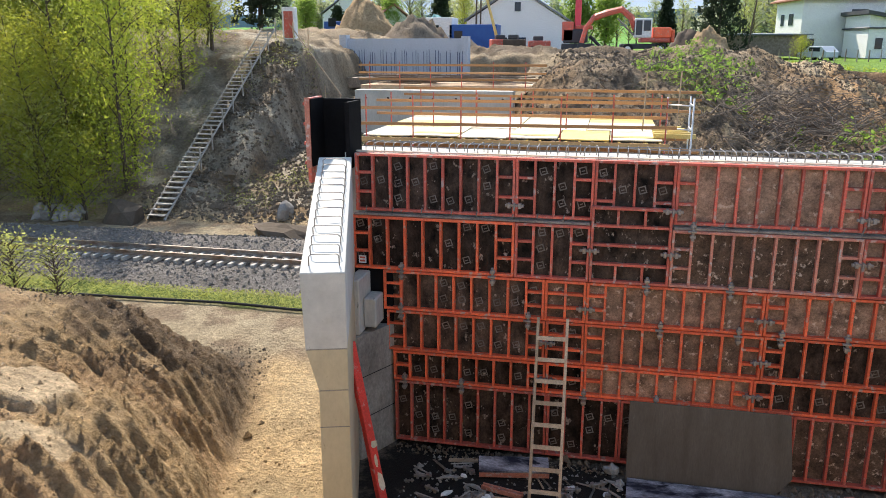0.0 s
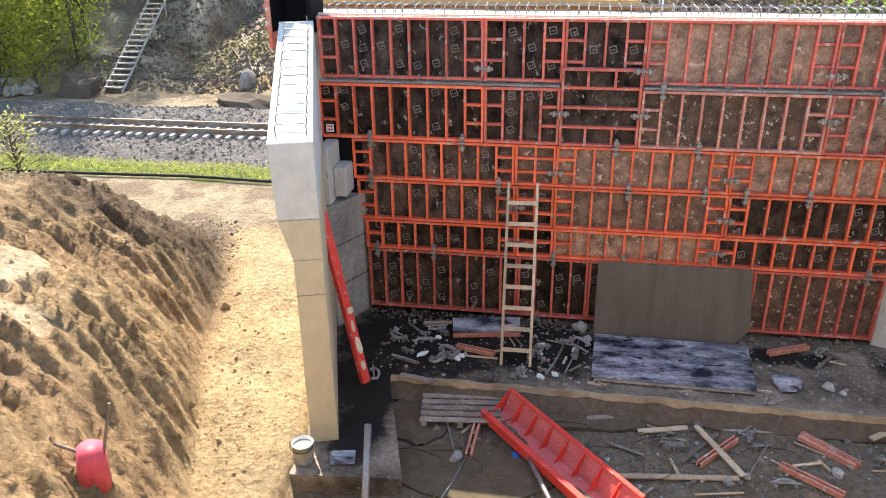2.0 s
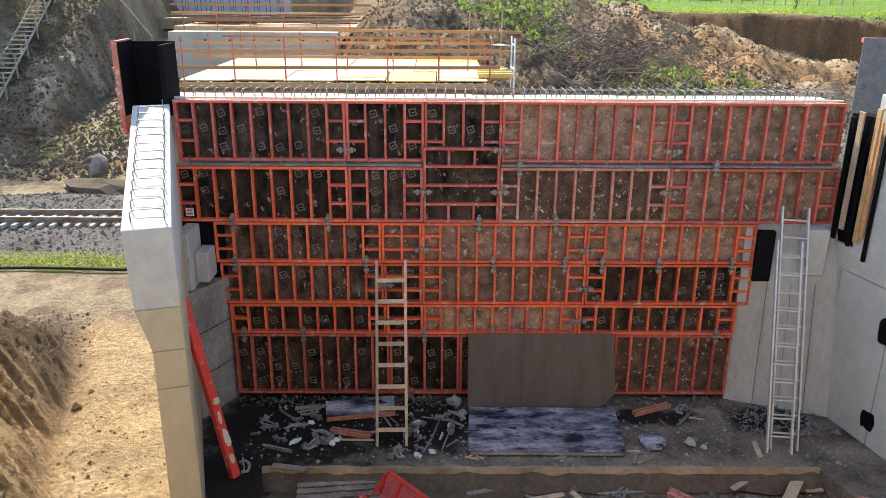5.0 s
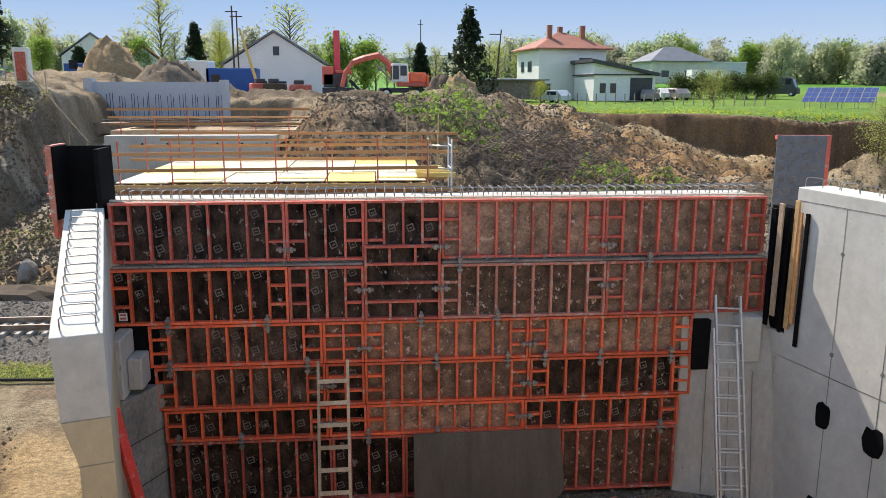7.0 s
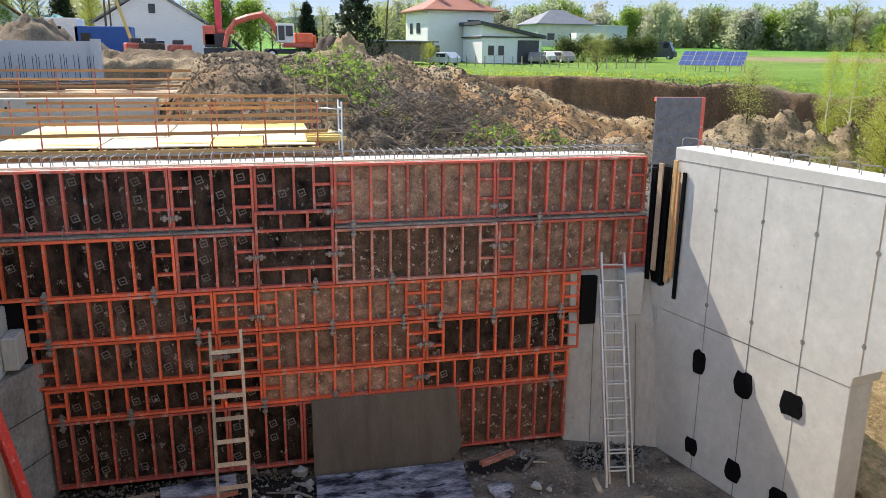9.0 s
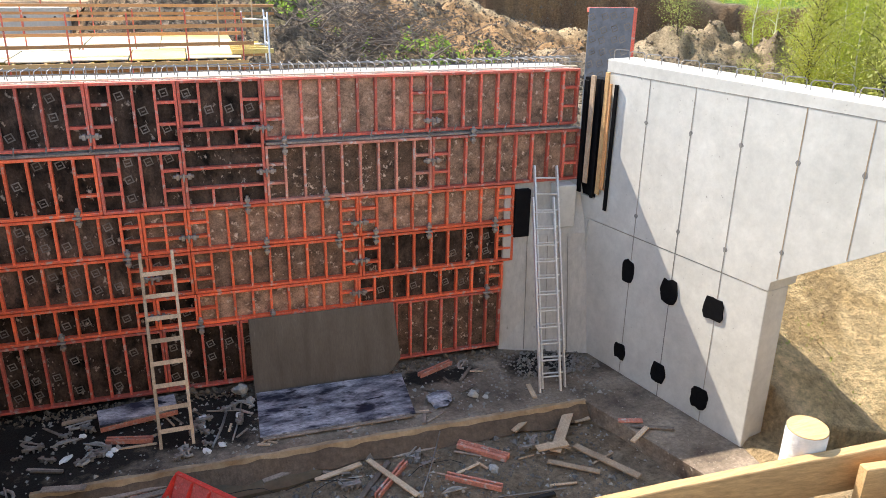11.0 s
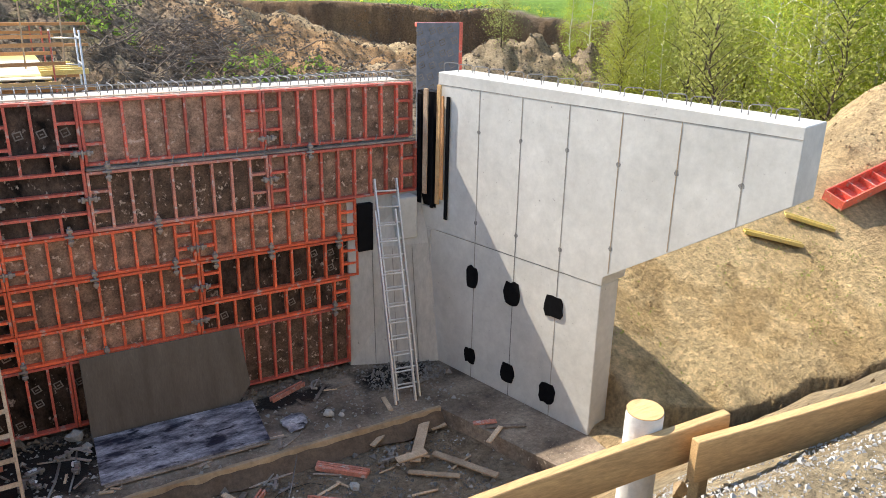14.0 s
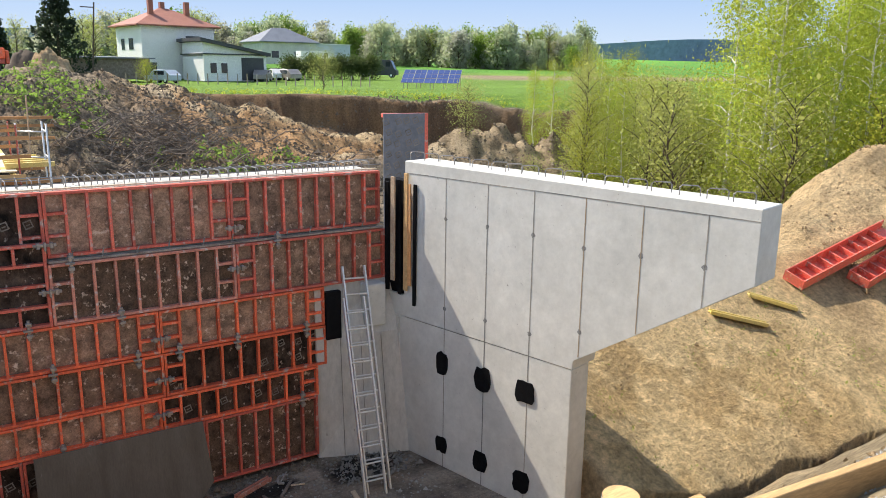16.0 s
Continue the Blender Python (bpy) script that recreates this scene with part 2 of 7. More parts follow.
# distance haze is painted into this paler leaf colour
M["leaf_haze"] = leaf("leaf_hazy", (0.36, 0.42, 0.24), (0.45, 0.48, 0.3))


# ---------------------------------------------------------------- mesh helpers
def box(bm, x0, x1, y0, y1, z0, z1, m=None):
    v = [bm.verts.new((x, y, z)) for x in (x0, x1) for y in (y0, y1) for z in (z0, z1)]
    for f in ((0, 1, 3, 2), (4, 6, 7, 5), (0, 4, 5, 1), (2, 3, 7, 6), (0, 2, 6, 4), (1, 5, 7, 3)):
        bm.faces.new([v[i] for i in f])
    if m is not None:
        for q in v:
            q.co = m @ q.co
    return v


def tube(bm, pts, r, n=6, r2=None, cap=True):
    """A round bar along pts; r2 is its radius at the end."""
    pts = [Vector(p) for p in pts]
    rings = []
    for i, p in enumerate(pts):
        d = (pts[min(i + 1, len(pts) - 1)] - pts[max(i - 1, 0)]).normalized()
        a = d.orthogonal().normalized() if not rings else (side - d * side.dot(d)).normalized()
        side = a
        b = d.cross(a)
        k = r if r2 is None else r + (r2 - r) * i / (len(pts) - 1)
        rings.append([bm.verts.new(p + k * (math.cos(6.2832 * j / n) * a + math.sin(6.2832 * j / n) * b)) for j in range(n)])
    for u, w in zip(rings, rings[1:]):
        for j in range(n):
            bm.faces.new((u[j], u[(j + 1) % n], w[(j + 1) % n], w[j]))
    if cap:
        bm.faces.new(rings[0][::-1])
        bm.faces.new(rings[-1])


def prism(bm, outline, z0, z1, m=None):
    """A flat outline of (x, y) drawn up from z0 to z1."""
    lo = [bm.verts.new((x, y, z0)) for x, y in outline]
    hi = [bm.verts.new((x, y, z1)) for x, y in outline]
    k = len(outline)
    bm.faces.new(lo[::-1])
    bm.faces.new(hi)
    for i in range(k):
        bm.faces.new((lo[i], lo[(i + 1) % k], hi[(i + 1) % k], hi[i]))
    if m is not None:
        for q in lo + hi:
            q.co = m @ q.co


def done(name, bm, material, bevel=0.0, smooth=False):
    if bevel:
        bmesh.ops.bevel(bm, geom=list(bm.edges), offset=bevel, segments=1, affect="EDGES")
    bmesh.ops.recalc_face_normals(bm, faces=bm.faces)
    me = bpy.data.meshes.new(name)
    bm.to_mesh(me)
    bm.free()
    me.materials.append(material)
    if smooth:
        me.shade_smooth()
    return me


def part(name, bm, material, parent, label="", bevel=0.0, smooth=False):
    me = bm if bm is None or isinstance(bm, bpy.types.Mesh) else done(name, bm, material, bevel, smooth)
    ob = new(name, me)
    ob.parent = parent
    if label:
        ob["label"] = label
    return ob


def thing(name, label, category, bm=None, material=None, at=None, group="", kind="", bevel=0.0, smooth=False):
    ob = new(name, done(name, bm, material, bevel, smooth) if bm else None)
    if at is not None:
        ob.matrix_basis = at
    return tagged(ob, label, category, group, kind)


def B():
    return bmesh.new()


def smooth01(t):
    t = np.clip(t, 0, 1)
    return t * t * (3 - 2 * t)


rng = np.random.default_rng(7)
_g = np.random.default_rng(3).random((256, 256))


def vnoise(x, y):
    """Smooth value noise on a table, for whole arrays."""
    xi, yi = np.floor(x).astype(int), np.floor(y).astype(int)
    u, v = smooth01(x - xi), smooth01(y - yi)
    a = _g[xi % 256, yi % 256] * (1 - u) + _g[(xi + 1) % 256, yi % 256] * u
    b = _g[xi % 256, (yi + 1) % 256] * (1 - u) + _g[(xi + 1) % 256, (yi + 1) % 256] * u
    return a * (1 - v) + b * v - 0.5


def fractal(x, y, s, octaves=4):
    out, amp = 0, 1.0
    for k in range(octaves):
        out = out + amp * vnoise(x / s + 17.3 * k, y / s + 9.1 * k)
        s, amp = s * 0.5, amp * 0.55
    return out


# ---------------------------------------------------------------- ground
WALL_Y = 11.85
FLOOR_Z = -0.28


def edge_left(y):
    return -4.5 - (y - 6.9) * 0.37


def slab_patch(x, y):
    """Two broad flakes of the old sand face that the bucket left untouched."""
    w = 0.7 * fractal(x + 2, y, 0.7)
    return np.maximum(smooth01(7 - 7 * np.hypot((x + 7.8) / 0.75, (y - 8.45) / 0.55) + 4 * w), smooth01(7 - 7 * np.hypot((x + 6.75) / 0.7, (y - 7.4) / 0.33) + 4 * w))


def height(x, y):
    """The lie of the land: pit, sand banks, railway bed, far embankment, plateau and fields."""
    x, y = np.asarray(x, float), np.asarray(y, float)
    z = 0.12 + 0.1 * fractal(x, y, 3.0)
    # pit floor between the wings
    pit = smooth01((x + 3.45 + (y - 8.19) * 0.31 * (y > 8.19)) / 0.15) * smooth01((7.6 - x) / 0.4) * smooth01((12.2 - y) / 0.3)
    z = z * (1 - pit) + (FLOOR_Z + 0.07 * fractal(x, y, 1.3)) * pit
    # sand cutting on the left
    lim = edge_left(y) + 0.35 * fractal(x + 5, y, 2.5)
    rise = np.clip((lim - x) * 1.25, 0, None)
    cap = 2.5 + 0.5 * fractal(x, y + 30, 4.0) - 0.04 * np.clip(-x - 12, 0, 20)
    mound = cap * (1 - np.exp(-rise / cap * 1.25)) * smooth01((15.2 + 0.2 * (x + 7) - y) / 3.2)
    ruts = np.sin(6.2832 * (y + 0.42 * x + 0.45 * fractal(x, y, 2.2)) / 0.66)
    steep = smooth01(mound / 0.5) * smooth01((cap - mound) / 0.6)
    slab = np.clip(slab_patch(x, y), 0, 1)
    along, across = 0.92 * x - 0.39 * y, 0.39 * x + 0.92 * y
    rag = np.abs(fractal(0.3 * along, across, 0.5)) + 0.6 * np.abs(fractal(0.45 * along + 9, across, 0.22, 3))
    z = z + mound + 0.2 * slab + (1 - slab) * steep * (0.22 * (1 - np.abs(ruts)) * np.clip(0.85 + 0.8 * fractal(x, y, 1.6), 0.35, 1.2) + 0.3 * rag + 0.3 * fractal(x - 3, y, 1.9, 2) - 0.08)
    # bank under the camera
    near = np.clip(5.2 - (y - 1.4 - 0.10 * np.clip(x - 4, 0, 6)) * 1.02, -2, 5.2) + 0.16 * fractal(x, y, 1.1)
    near = near - 0.3 * smooth01((x - 7.2) / 1.2)
    z = np.maximum(z, near)
    # sand hill to the right of the wing wall
    hill = np.clip(((y - 7.4) + 0.25 * (x - 8.0)) * 0.5, 0, 2.75) * smooth01((17 - y) / 6) + 0.12 * fractal(x, y + 50, 1.8)
    far_r = np.sqrt((x - 22.3) ** 2 + 1.6 * (y - 12.0) ** 2)
    hill = hill + 2.7 * np.clip(1 - far_r / 4.8 + 0.16 * fractal(x, y, 1.6), 0, 0.9)
    lip = 7.25 - 0.12 * (x - 9) + 0.3 * fractal(x, y * 0.3, 0.9)
    hill = hill + 0.45 * smooth01((9.8 - x) / 1.4) * smooth01((12 - y) / 3) - 3.2 * smooth01((lip - y) / 0.14)
    z = np.where(x > np.where(y > 7.93, 6.95 + 0.246 * (11.95 - y), 7.95), np.maximum(near, hill), z)
    # railway bed
    bed = smooth01((x + 60) / 10) * 0 + 1
    ball = 0.2 * smooth01((y - 18.9) / 1.3) * smooth01((25.2 - y) / 1.2)
    z = z + ball * bed * np.where(x < 14, 1, 0)
    # far embankment
    toe = np.where(x < 0, 26.8, 26.8 - 6.0 * smooth01((x - 1) / 12))
    toe = toe + 1.0 * fractal(x, y, 6.0)
    run = np.where(x < 0, 15.5, 15.5 + 15 * smooth01((x - 1) / 10))
    up = np.clip((y - toe) / run, 0, 1)
    top = 6.1 + 1.4 * smooth01((-x - 14) / 8) - 0.9 * smooth01((x - 6) / 10)
    bank = top * (0.72 * up + 0.28 * smooth01(up))
    rough = smooth01(up * 6) * smooth01((1.0 - up) * 4)
    side = 1 - smooth01((x - 17) / 9) * smooth01((44 - y) / 8)
    z = z + side * bank + rough * side * (0.75 * fractal(x, y, 2.6) + 0.5 * np.abs(fractal(x + 3, y, 0.9)) - 0.1)
    # excavation round the far piers
    dig = smooth01((x + 17.0 + 0.8 * fractal(x, y, 3.0)) / 1.2) * smooth01((-2.4 + 0.8 * fractal(x, y + 9, 3.0) - x) / 4.0) * smooth01((51.2 - y) / 0.9) * smooth01((y - 28) / 2)
    z = z - dig * np.clip(z - (0.3 + 0.2 * (y - 29)), 0, None)
    # the hollow with its haul road, below a cut bank
    cut_y = 55.0 - 0.36 * (x - 10) + 1.2 * fractal(x, y * 0.2, 5.0) + 1.0 * fractal(x, y * 0.1 + 7, 1.6)
    hollow = smooth01((cut_y - y) / 1.0) * smooth01((y - (33 - 0.2 * (x - 10))) / 9)
    z = z - hollow * (np.clip(0.19 * (x - 11), 0, 2.9) + 0.6 * fractal(x, y, 1.4) - 0.5 * np.exp(-((y - cut_y + 4.5) / 1.3) ** 2))
    z = z + 4.9 * np.exp(-((x - 26.5) ** 2 / 30 + (y - 34) ** 2 / 16)) * (1 + 0.5 * fractal(x, y, 2.0))
    # plateau and fields
    far = np.clip(y - 58, 0, None)
    z = z - 0.1 * smooth01(far / 25) * smooth01((x - 8) / 20) + 0.028 * np.clip(far - 25, 0, 220) * smooth01((x - 10) / 60 + 0.25)
    z = z + 9.0 * smooth01((y - 300) / 900) + 30 * smooth01((y - 900) / 900)
    return z


def axis(parts):
    out = []
    for a, b, s in parts:
        out += list(np.arange(a, b, s))
    return np.array(sorted(set(np.round(out + [parts[-1][1]], 4))))


def grow(a, b, s, k):
    out = []
    while a < b:
        out.append(a)
        a, s = a + s, s * k
    return out + [b]


gx = np.array([-v for v in grow(24, 1600, 0.5, 1.13)][::-1] + list(np.arange(-23.8, -12, 0.2)) + list(np.arange(-12, -4, 0.06)) + list(np.arange(-4, 14, 0.1)) + list(np.arange(14, 30, 0.2)) + grow(30, 2400, 0.5, 1.12))
gy = np.array([-v for v in grow(6, 900, 0.6, 1.3)] + list(np.arange(-6, 2, 0.5)) + list(np.arange(2, 4, 0.1)) + list(np.arange(4, 14, 0.06)) + list(np.arange(14, 16, 0.1)) + list(np.arange(16, 60, 0.2)) + grow(60, 4000, 0.5, 1.1))
gy = np.array(sorted(set(gy.round(4))))
X, Y = np.meshgrid(gx, gy, indexing="ij")
Z = height(X, Y)
nx, ny = X.shape
idx = np.arange(nx * ny).reshape(nx, ny)
quads = np.stack([idx[:-1, :-1], idx[1:, :-1], idx[1:, 1:], idx[:-1, 1:]], -1).reshape(-1, 4)
me = bpy.data.meshes.new("ground")
me.from_pydata(np.stack([X, Y, Z], -1).reshape(-1, 3).tolist(), [], quads.tolist())
n1 = fractal(X, Y, 4.0) + 0.5
n2 = fractal(X + 40, Y, 0.9) + 0.5


def lerp(a, b, w):
    return a + (b - a) * np.clip(w, 0, 1)[..., None]


SAND, SANDLIT, MUD = np.array((0.48, 0.33, 0.165)), np.array((0.58, 0.43, 0.24)), np.array((0.4, 0.3, 0.2))
GRASS, SOIL, BROWN, BALLAST = np.array((0.15, 0.2, 0.045)), np.array((0.28, 0.235, 0.175)), np.array((0.35, 0.215, 0.105)), np.array((0.22, 0.2, 0.18))
tone = lerp(np.broadcast_to(SANDLIT, X.shape + (3,)), SAND, n1)
slope_left = smooth01((edge_left(Y) - X + 0.4) / 0.8) * (Y < 17)
tone = lerp(tone, np.array((0.4, 0.26, 0.14)), slope_left * (0.35 + 0.5 * smooth01((n2 - 0.3) * 2.0)))
tone = lerp(tone, np.array((0.6, 0.46, 0.29)), 0.85 * slab_patch(X, Y))
tone = lerp(tone, np.array((0.72, 0.545, 0.29)), smooth01((X - 8.1) / 0.3) * smooth01((Y - 5.5) / 1.0) * (Y < 16) * smooth01((17 - X) / 2) * 0.8)
tone = lerp(tone, np.array((0.42, 0.33, 0.2)), smooth01((5 - Y) / 1.5) * smooth01(X / 2))
# shade under the sand hill's lip, painted into the tone as dark brown
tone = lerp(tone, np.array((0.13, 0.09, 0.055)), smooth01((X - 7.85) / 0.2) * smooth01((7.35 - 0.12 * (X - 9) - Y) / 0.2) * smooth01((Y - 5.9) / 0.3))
weedy = smooth01((X - 8) / 0.6) * smooth01((16 - X) / 3) * smooth01((Y - 6.5) / 0.5) * (Y < 16)
tone = lerp(tone, np.array((0.3, 0.19, 0.07)), 0.8 * weedy * smooth01((n2 + 0.5 * n1 + 0.7 * fractal(X, Y + 20, 0.45, 3) - 0.84) * 5) * 0.6)
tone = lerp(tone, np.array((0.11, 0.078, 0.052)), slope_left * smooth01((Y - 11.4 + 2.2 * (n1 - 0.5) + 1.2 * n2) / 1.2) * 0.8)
pit = smooth01((X + 3.3) / 0.2) * smooth01((7.5 - X) / 0.3) * smooth01((Y - 6.9 + 0.6 * n2) / 0.5) * smooth01((12.5 - Y) / 0.3)
tone = lerp(tone, lerp(np.broadcast_to(MUD, tone.shape), SOIL, n2 * 0.7), pit)
tone = lerp(tone, lerp(np.broadcast_to(np.array((0.46, 0.37, 0.24)), tone.shape), np.array((0.27, 0.2, 0.13)), smooth01((n2 - 0.45) * 4)), smooth01((Y - 14.2) / 1.2) * smooth01((27.5 - Y) / 1.0) * (X < 10))
tone = lerp(tone, GRASS, smooth01((Y - 17.8 + 0.4 * n2) / 0.4) * smooth01((19.1 - Y) / 0.4) * (X < 10))
tone = lerp(tone, BALLAST, smooth01((Y - 18.8) / 0.4) * smooth01((25.0 - Y) / 0.4) * (X < 14))
emb = smooth01((Y - 27) / 1.5)
slope_tone = lerp(np.broadcast_to(SOIL, tone.shape), BROWN, n1 * 0.8)
slope_tone = lerp(slope_tone, np.array((0.46, 0.4, 0.3)), smooth01((n2 - 0.25) * 2) * smooth01((-X - 7) / 3) * 0.85)
n3 = fractal(X + 11, Y + 4, 0.7) + 0.5
slope_tone = lerp(slope_tone, np.array((0.07, 0.055, 0.04)), smooth01((n3 - 0.45) * 4) * (0.75 - 0.35 * smooth01((-X - 7) / 3)))
slope_tone = lerp(slope_tone, GRASS * 0.7, smooth01((n2 + n1 - 1.0) * 3) * 0.7 * np.exp(-((X - 4.5) ** 2 / 12 + (Y - 43) ** 2 / 50)))
wood_zone = smooth01((X - 16) / 4) * (Y > 14)
tone = lerp(tone, slope_tone, np.maximum(emb, smooth01((X - 1) / 3) * smooth01((Y - 14) / 4)))
tone = lerp(tone, BROWN * 1.25, smooth01((X - 6) / 8) * smooth01((Y - 33) / 4) * smooth01((56 - 0.36 * (X - 10) - Y) / 2))
field = smooth01((Y - 55.6 + 0.36 * np.clip(X - 10, 0, 40) - 1.2 * fractal(X, Y * 0.2, 5.0)) / 0.8) * smooth01((X - 9) / 4)
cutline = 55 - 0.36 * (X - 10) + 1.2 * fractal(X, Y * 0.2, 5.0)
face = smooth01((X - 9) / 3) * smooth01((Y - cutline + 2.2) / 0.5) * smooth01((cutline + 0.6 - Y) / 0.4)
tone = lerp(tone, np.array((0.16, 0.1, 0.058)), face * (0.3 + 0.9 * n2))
road = np.abs(Y - cutline + 3.8) / 1.4
tone = lerp(tone, np.array((0.5, 0.38, 0.22)), smooth01((X - 8) / 2) * smooth01(1.6 - road) * 0.9)
field = np.maximum(field, smooth01((Y - 90) / 10))
LAWN, ACRE = np.array((0.16, 0.28, 0.035)), np.array((0.3, 0.23, 0.14))
green = lerp(np.broadcast_to(LAWN, tone.shape), np.array((0.1, 0.26, 0.03)), smooth01((Y - 130) / 20))
green = lerp(green, ACRE, smooth01((Y - 100) / 6) * smooth01((128 - Y) / 6) * smooth01((X - 70) / 10))
mound_pale = np.exp(-((X - 26.5) ** 2 / 30 + (Y - 34) ** 2 / 16))
tone = lerp(tone, np.array((0.5, 0.39, 0.24)), smooth01((mound_pale - 0.25) * 3) * (0.4 + 0.6 * n2))
ridge = np.abs(Y - np.interp(X, (9.0, 11.7, 12.7, 19.0, 24.0), (51.0, 48.6, 43.0, 35.0, 31.0))) / 1.1
tone = lerp(tone, np.array((0.52, 0.41, 0.26)), smooth01((X - 9.5) / 1.5) * smooth01((23 - X) / 2) * smooth01(1.5 - ridge) * 0.85)
tone = lerp(tone, green, field)
tone = lerp(tone, lerp(np.broadcast_to(np.array((0.4, 0.31, 0.2)), tone.shape), np.array((0.2, 0.15, 0.1)), smooth01((n1 - 0.4) * 3)), smooth01((Y - 43) / 4) * smooth01((88 - Y) / 6) * smooth01((9 - X) / 3))
tone = tone * (0.7 + 0.3 * n2[..., None] + 0.3 * (fractal(X + 2, Y + 8, 0.3, 2) + 0.5)[..., None])
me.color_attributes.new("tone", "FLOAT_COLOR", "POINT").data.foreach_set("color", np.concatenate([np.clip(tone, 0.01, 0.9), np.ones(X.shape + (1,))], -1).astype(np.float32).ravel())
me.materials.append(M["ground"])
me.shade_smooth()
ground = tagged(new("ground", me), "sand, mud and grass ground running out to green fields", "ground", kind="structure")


def gz(x, y):
    return float(height(np.array([x]), np.array([y]))[0])


# ---------------------------------------------------------------- abutment walls
bm = B()
prism(bm, [(-2.62, 9.8), (5.78, 9.8), (6.5, 7.5), (7.75, 7.3), (6.9, 12.2), (-4.2, 12.2), (-3.4, 7.42), (-1.92, 7.56)], -0.75, 0.0)
thing("footing", "muddy dark concrete footing slab with a stepped edge", "footing", bm, M["slab"], kind="structure")

# rear wall that the formwork leans on: thick core, set behind the panels
bm = B()
prism(bm, [(-4.3, 12.1), (6.36, 12.1), (6.36, 12.95), (-4.3, 12.95)], 0.0, 5.14)
thing("wall_abutment", "grey concrete abutment wall behind red formwork", "wall", bm, M["concrete_old"], kind="structure")

# left wing wall: stem, bracket and raised head
dl = Vector((-1.16, 3.72, 0.0))
LH = dl.length
lm = Matrix.Translation((-2.96, 8.19, 0)) @ Matrix.Rotation(math.atan2(-dl.x, dl.y), 4, "Z")


def wing_left_piece(name, zs_near, zs_far, x0, x1, material):
    b = B()
    v = [b.verts.new((x, y, z)) for y, zs in ((0, zs_near), (LH, zs_far)) for x, z in zip((x1, x0[0], x0[1], x1), (zs[0], zs[0], zs[1], zs[1]))]
    for f in ((0, 1, 2, 3), (7, 6, 5, 4), (0, 4, 5, 1), (1, 5, 6, 2), (2, 6, 7, 3), (3, 7, 4, 0)):
        b.faces.new([v[i] for i in f])
    return part(name, b, material, wing_left, bevel=0.008)


wing_left = thing("wing_wall", "pale concrete wing wall with a bracketed head and steel loops on top", "wall", at=lm, group="wing walls", kind="structure")
wing_left_piece("stem", (0.0, 2.79), (0.0, 2.79), (-0.38, -0.36), 0.0, M["yellowed"])
wing_left_piece("bracket", (2.79, 3.33), (2.79, 3.33), (-0.36, -0.5), 0.0, M["yellowed"])
wing_left_piece("head", (3.33, 4.29), (3.33, 5.1), (-0.5, -0.53), 0.0, M["concrete"])

# right wing wall with its hanging tail
dr = Vector((0.246, -1.0, 0.0)).normalized()
RL = 6.68
rm = Matrix.Translation((6.43, 11.95, 0)) @ Matrix.Rotation(math.atan2(dr.y, dr.x), 4, "Z")
wing_right = thing("wing_wall", "light grey concrete wing wall with a hanging tail and panel joints", "wall", at=rm, group="wing walls", kind="structure")
# local: x along the wall from the corner, y to the pit side is negative, z up
NOTCH = 4.14
SIDE = Matrix(((1, 0, 0, 0), (0, 0, 1, 0), (0, 1, 0, 0), (0, 0, 0, 1)))
b = B()
prism(b, [(0, 0), (NOTCH, 0), (NOTCH, 2.584), (0, 2.584)], 0.0, 0.46, SIDE)
part("stem", b, M["concrete"], wing_right, bevel=0.012)
b = B()
prism(b, [(0, 2.585), (NOTCH, 2.585), (NOTCH, 2.74), (RL, 4.38), (RL, 5.33), (0.56, 5.38), (0.56, 2.98), (0, 2.98)], 0.0, 0.62, SIDE)
part("head", b, M["concrete"], wing_right, bevel=0.012)

# ---------------------------------------------------------------- formwork
def panel(x0, x1, z0, z1, y, paint, face, upright=True, cells=True, material_label="", shutter=None):
    """A framed shuttering panel: plywood face, outer frame, ribs, short ties in the end fields."""
    w, h = x1 - x0, z1 - z0
    if shutter is None:
        p = thing("loose_shutter", material_label, "formwork", at=pose(x0, y, z0))
    else:
        p = part("panel", None, None, shutter, material_label)
        p.matrix_basis = pose(x0, y, z0)
    g, f, d = 0.004, 0.046, 0.13
    b = B()
    box(b, g, w - g, d * 0.85, d + 0.018, g, h - g)
    part("plywood", b, face, p)
    b = B()
    box(b, g, f, 0, d * 0.84, g, h - g)
    box(b, w - f, w - g, 0, d * 0.84, g, h - g)
    box(b, f, w - f, 0, d * 0.84, g, f)
    box(b, f, w - f, 0, d * 0.84, h - f, h - g)
    part("frame", b, paint, p, bevel=0.005)
    run, other = (w, h) if upright else (h, w)
    n = max(2, round(run / 0.3))
    rib = B()
    r = 0.019
    if upright:
        box(rib, -r, r, 0.012, d * 0.84, f, h - f)
    else:
        box(rib, f, w - f, 0.012, d * 0.84, -r, r)
    rib_mesh = done("rib", rib, paint)
    for k in range(1, n):
        o = part("rib", rib_mesh, paint, p)
        o.location = (run * k / n, 0, 0) if upright else (0, 0, run * k / n)
    if cells:
        t = B()
        if upright:
            box(t, f, run / n - r, 0.02, d * 0.84, -0.02, 0.02)
        else:
            box(t, -0.02, 0.02, 0.02, d * 0.84, f, run / n - r)
        tie = done("tie_bar", t, paint)
        for k in ((1, 2) if other > 0.6 else (1,)):
            for end in (0, 1):
                o = part("tie_bar", tie, paint, p)
                a = other * k / (3 if other > 0.6 else 2)
                far = run - run / n - 0.032
                o.location = (far * end, 0, a) if upright else (a, 0, far * end)
    return p


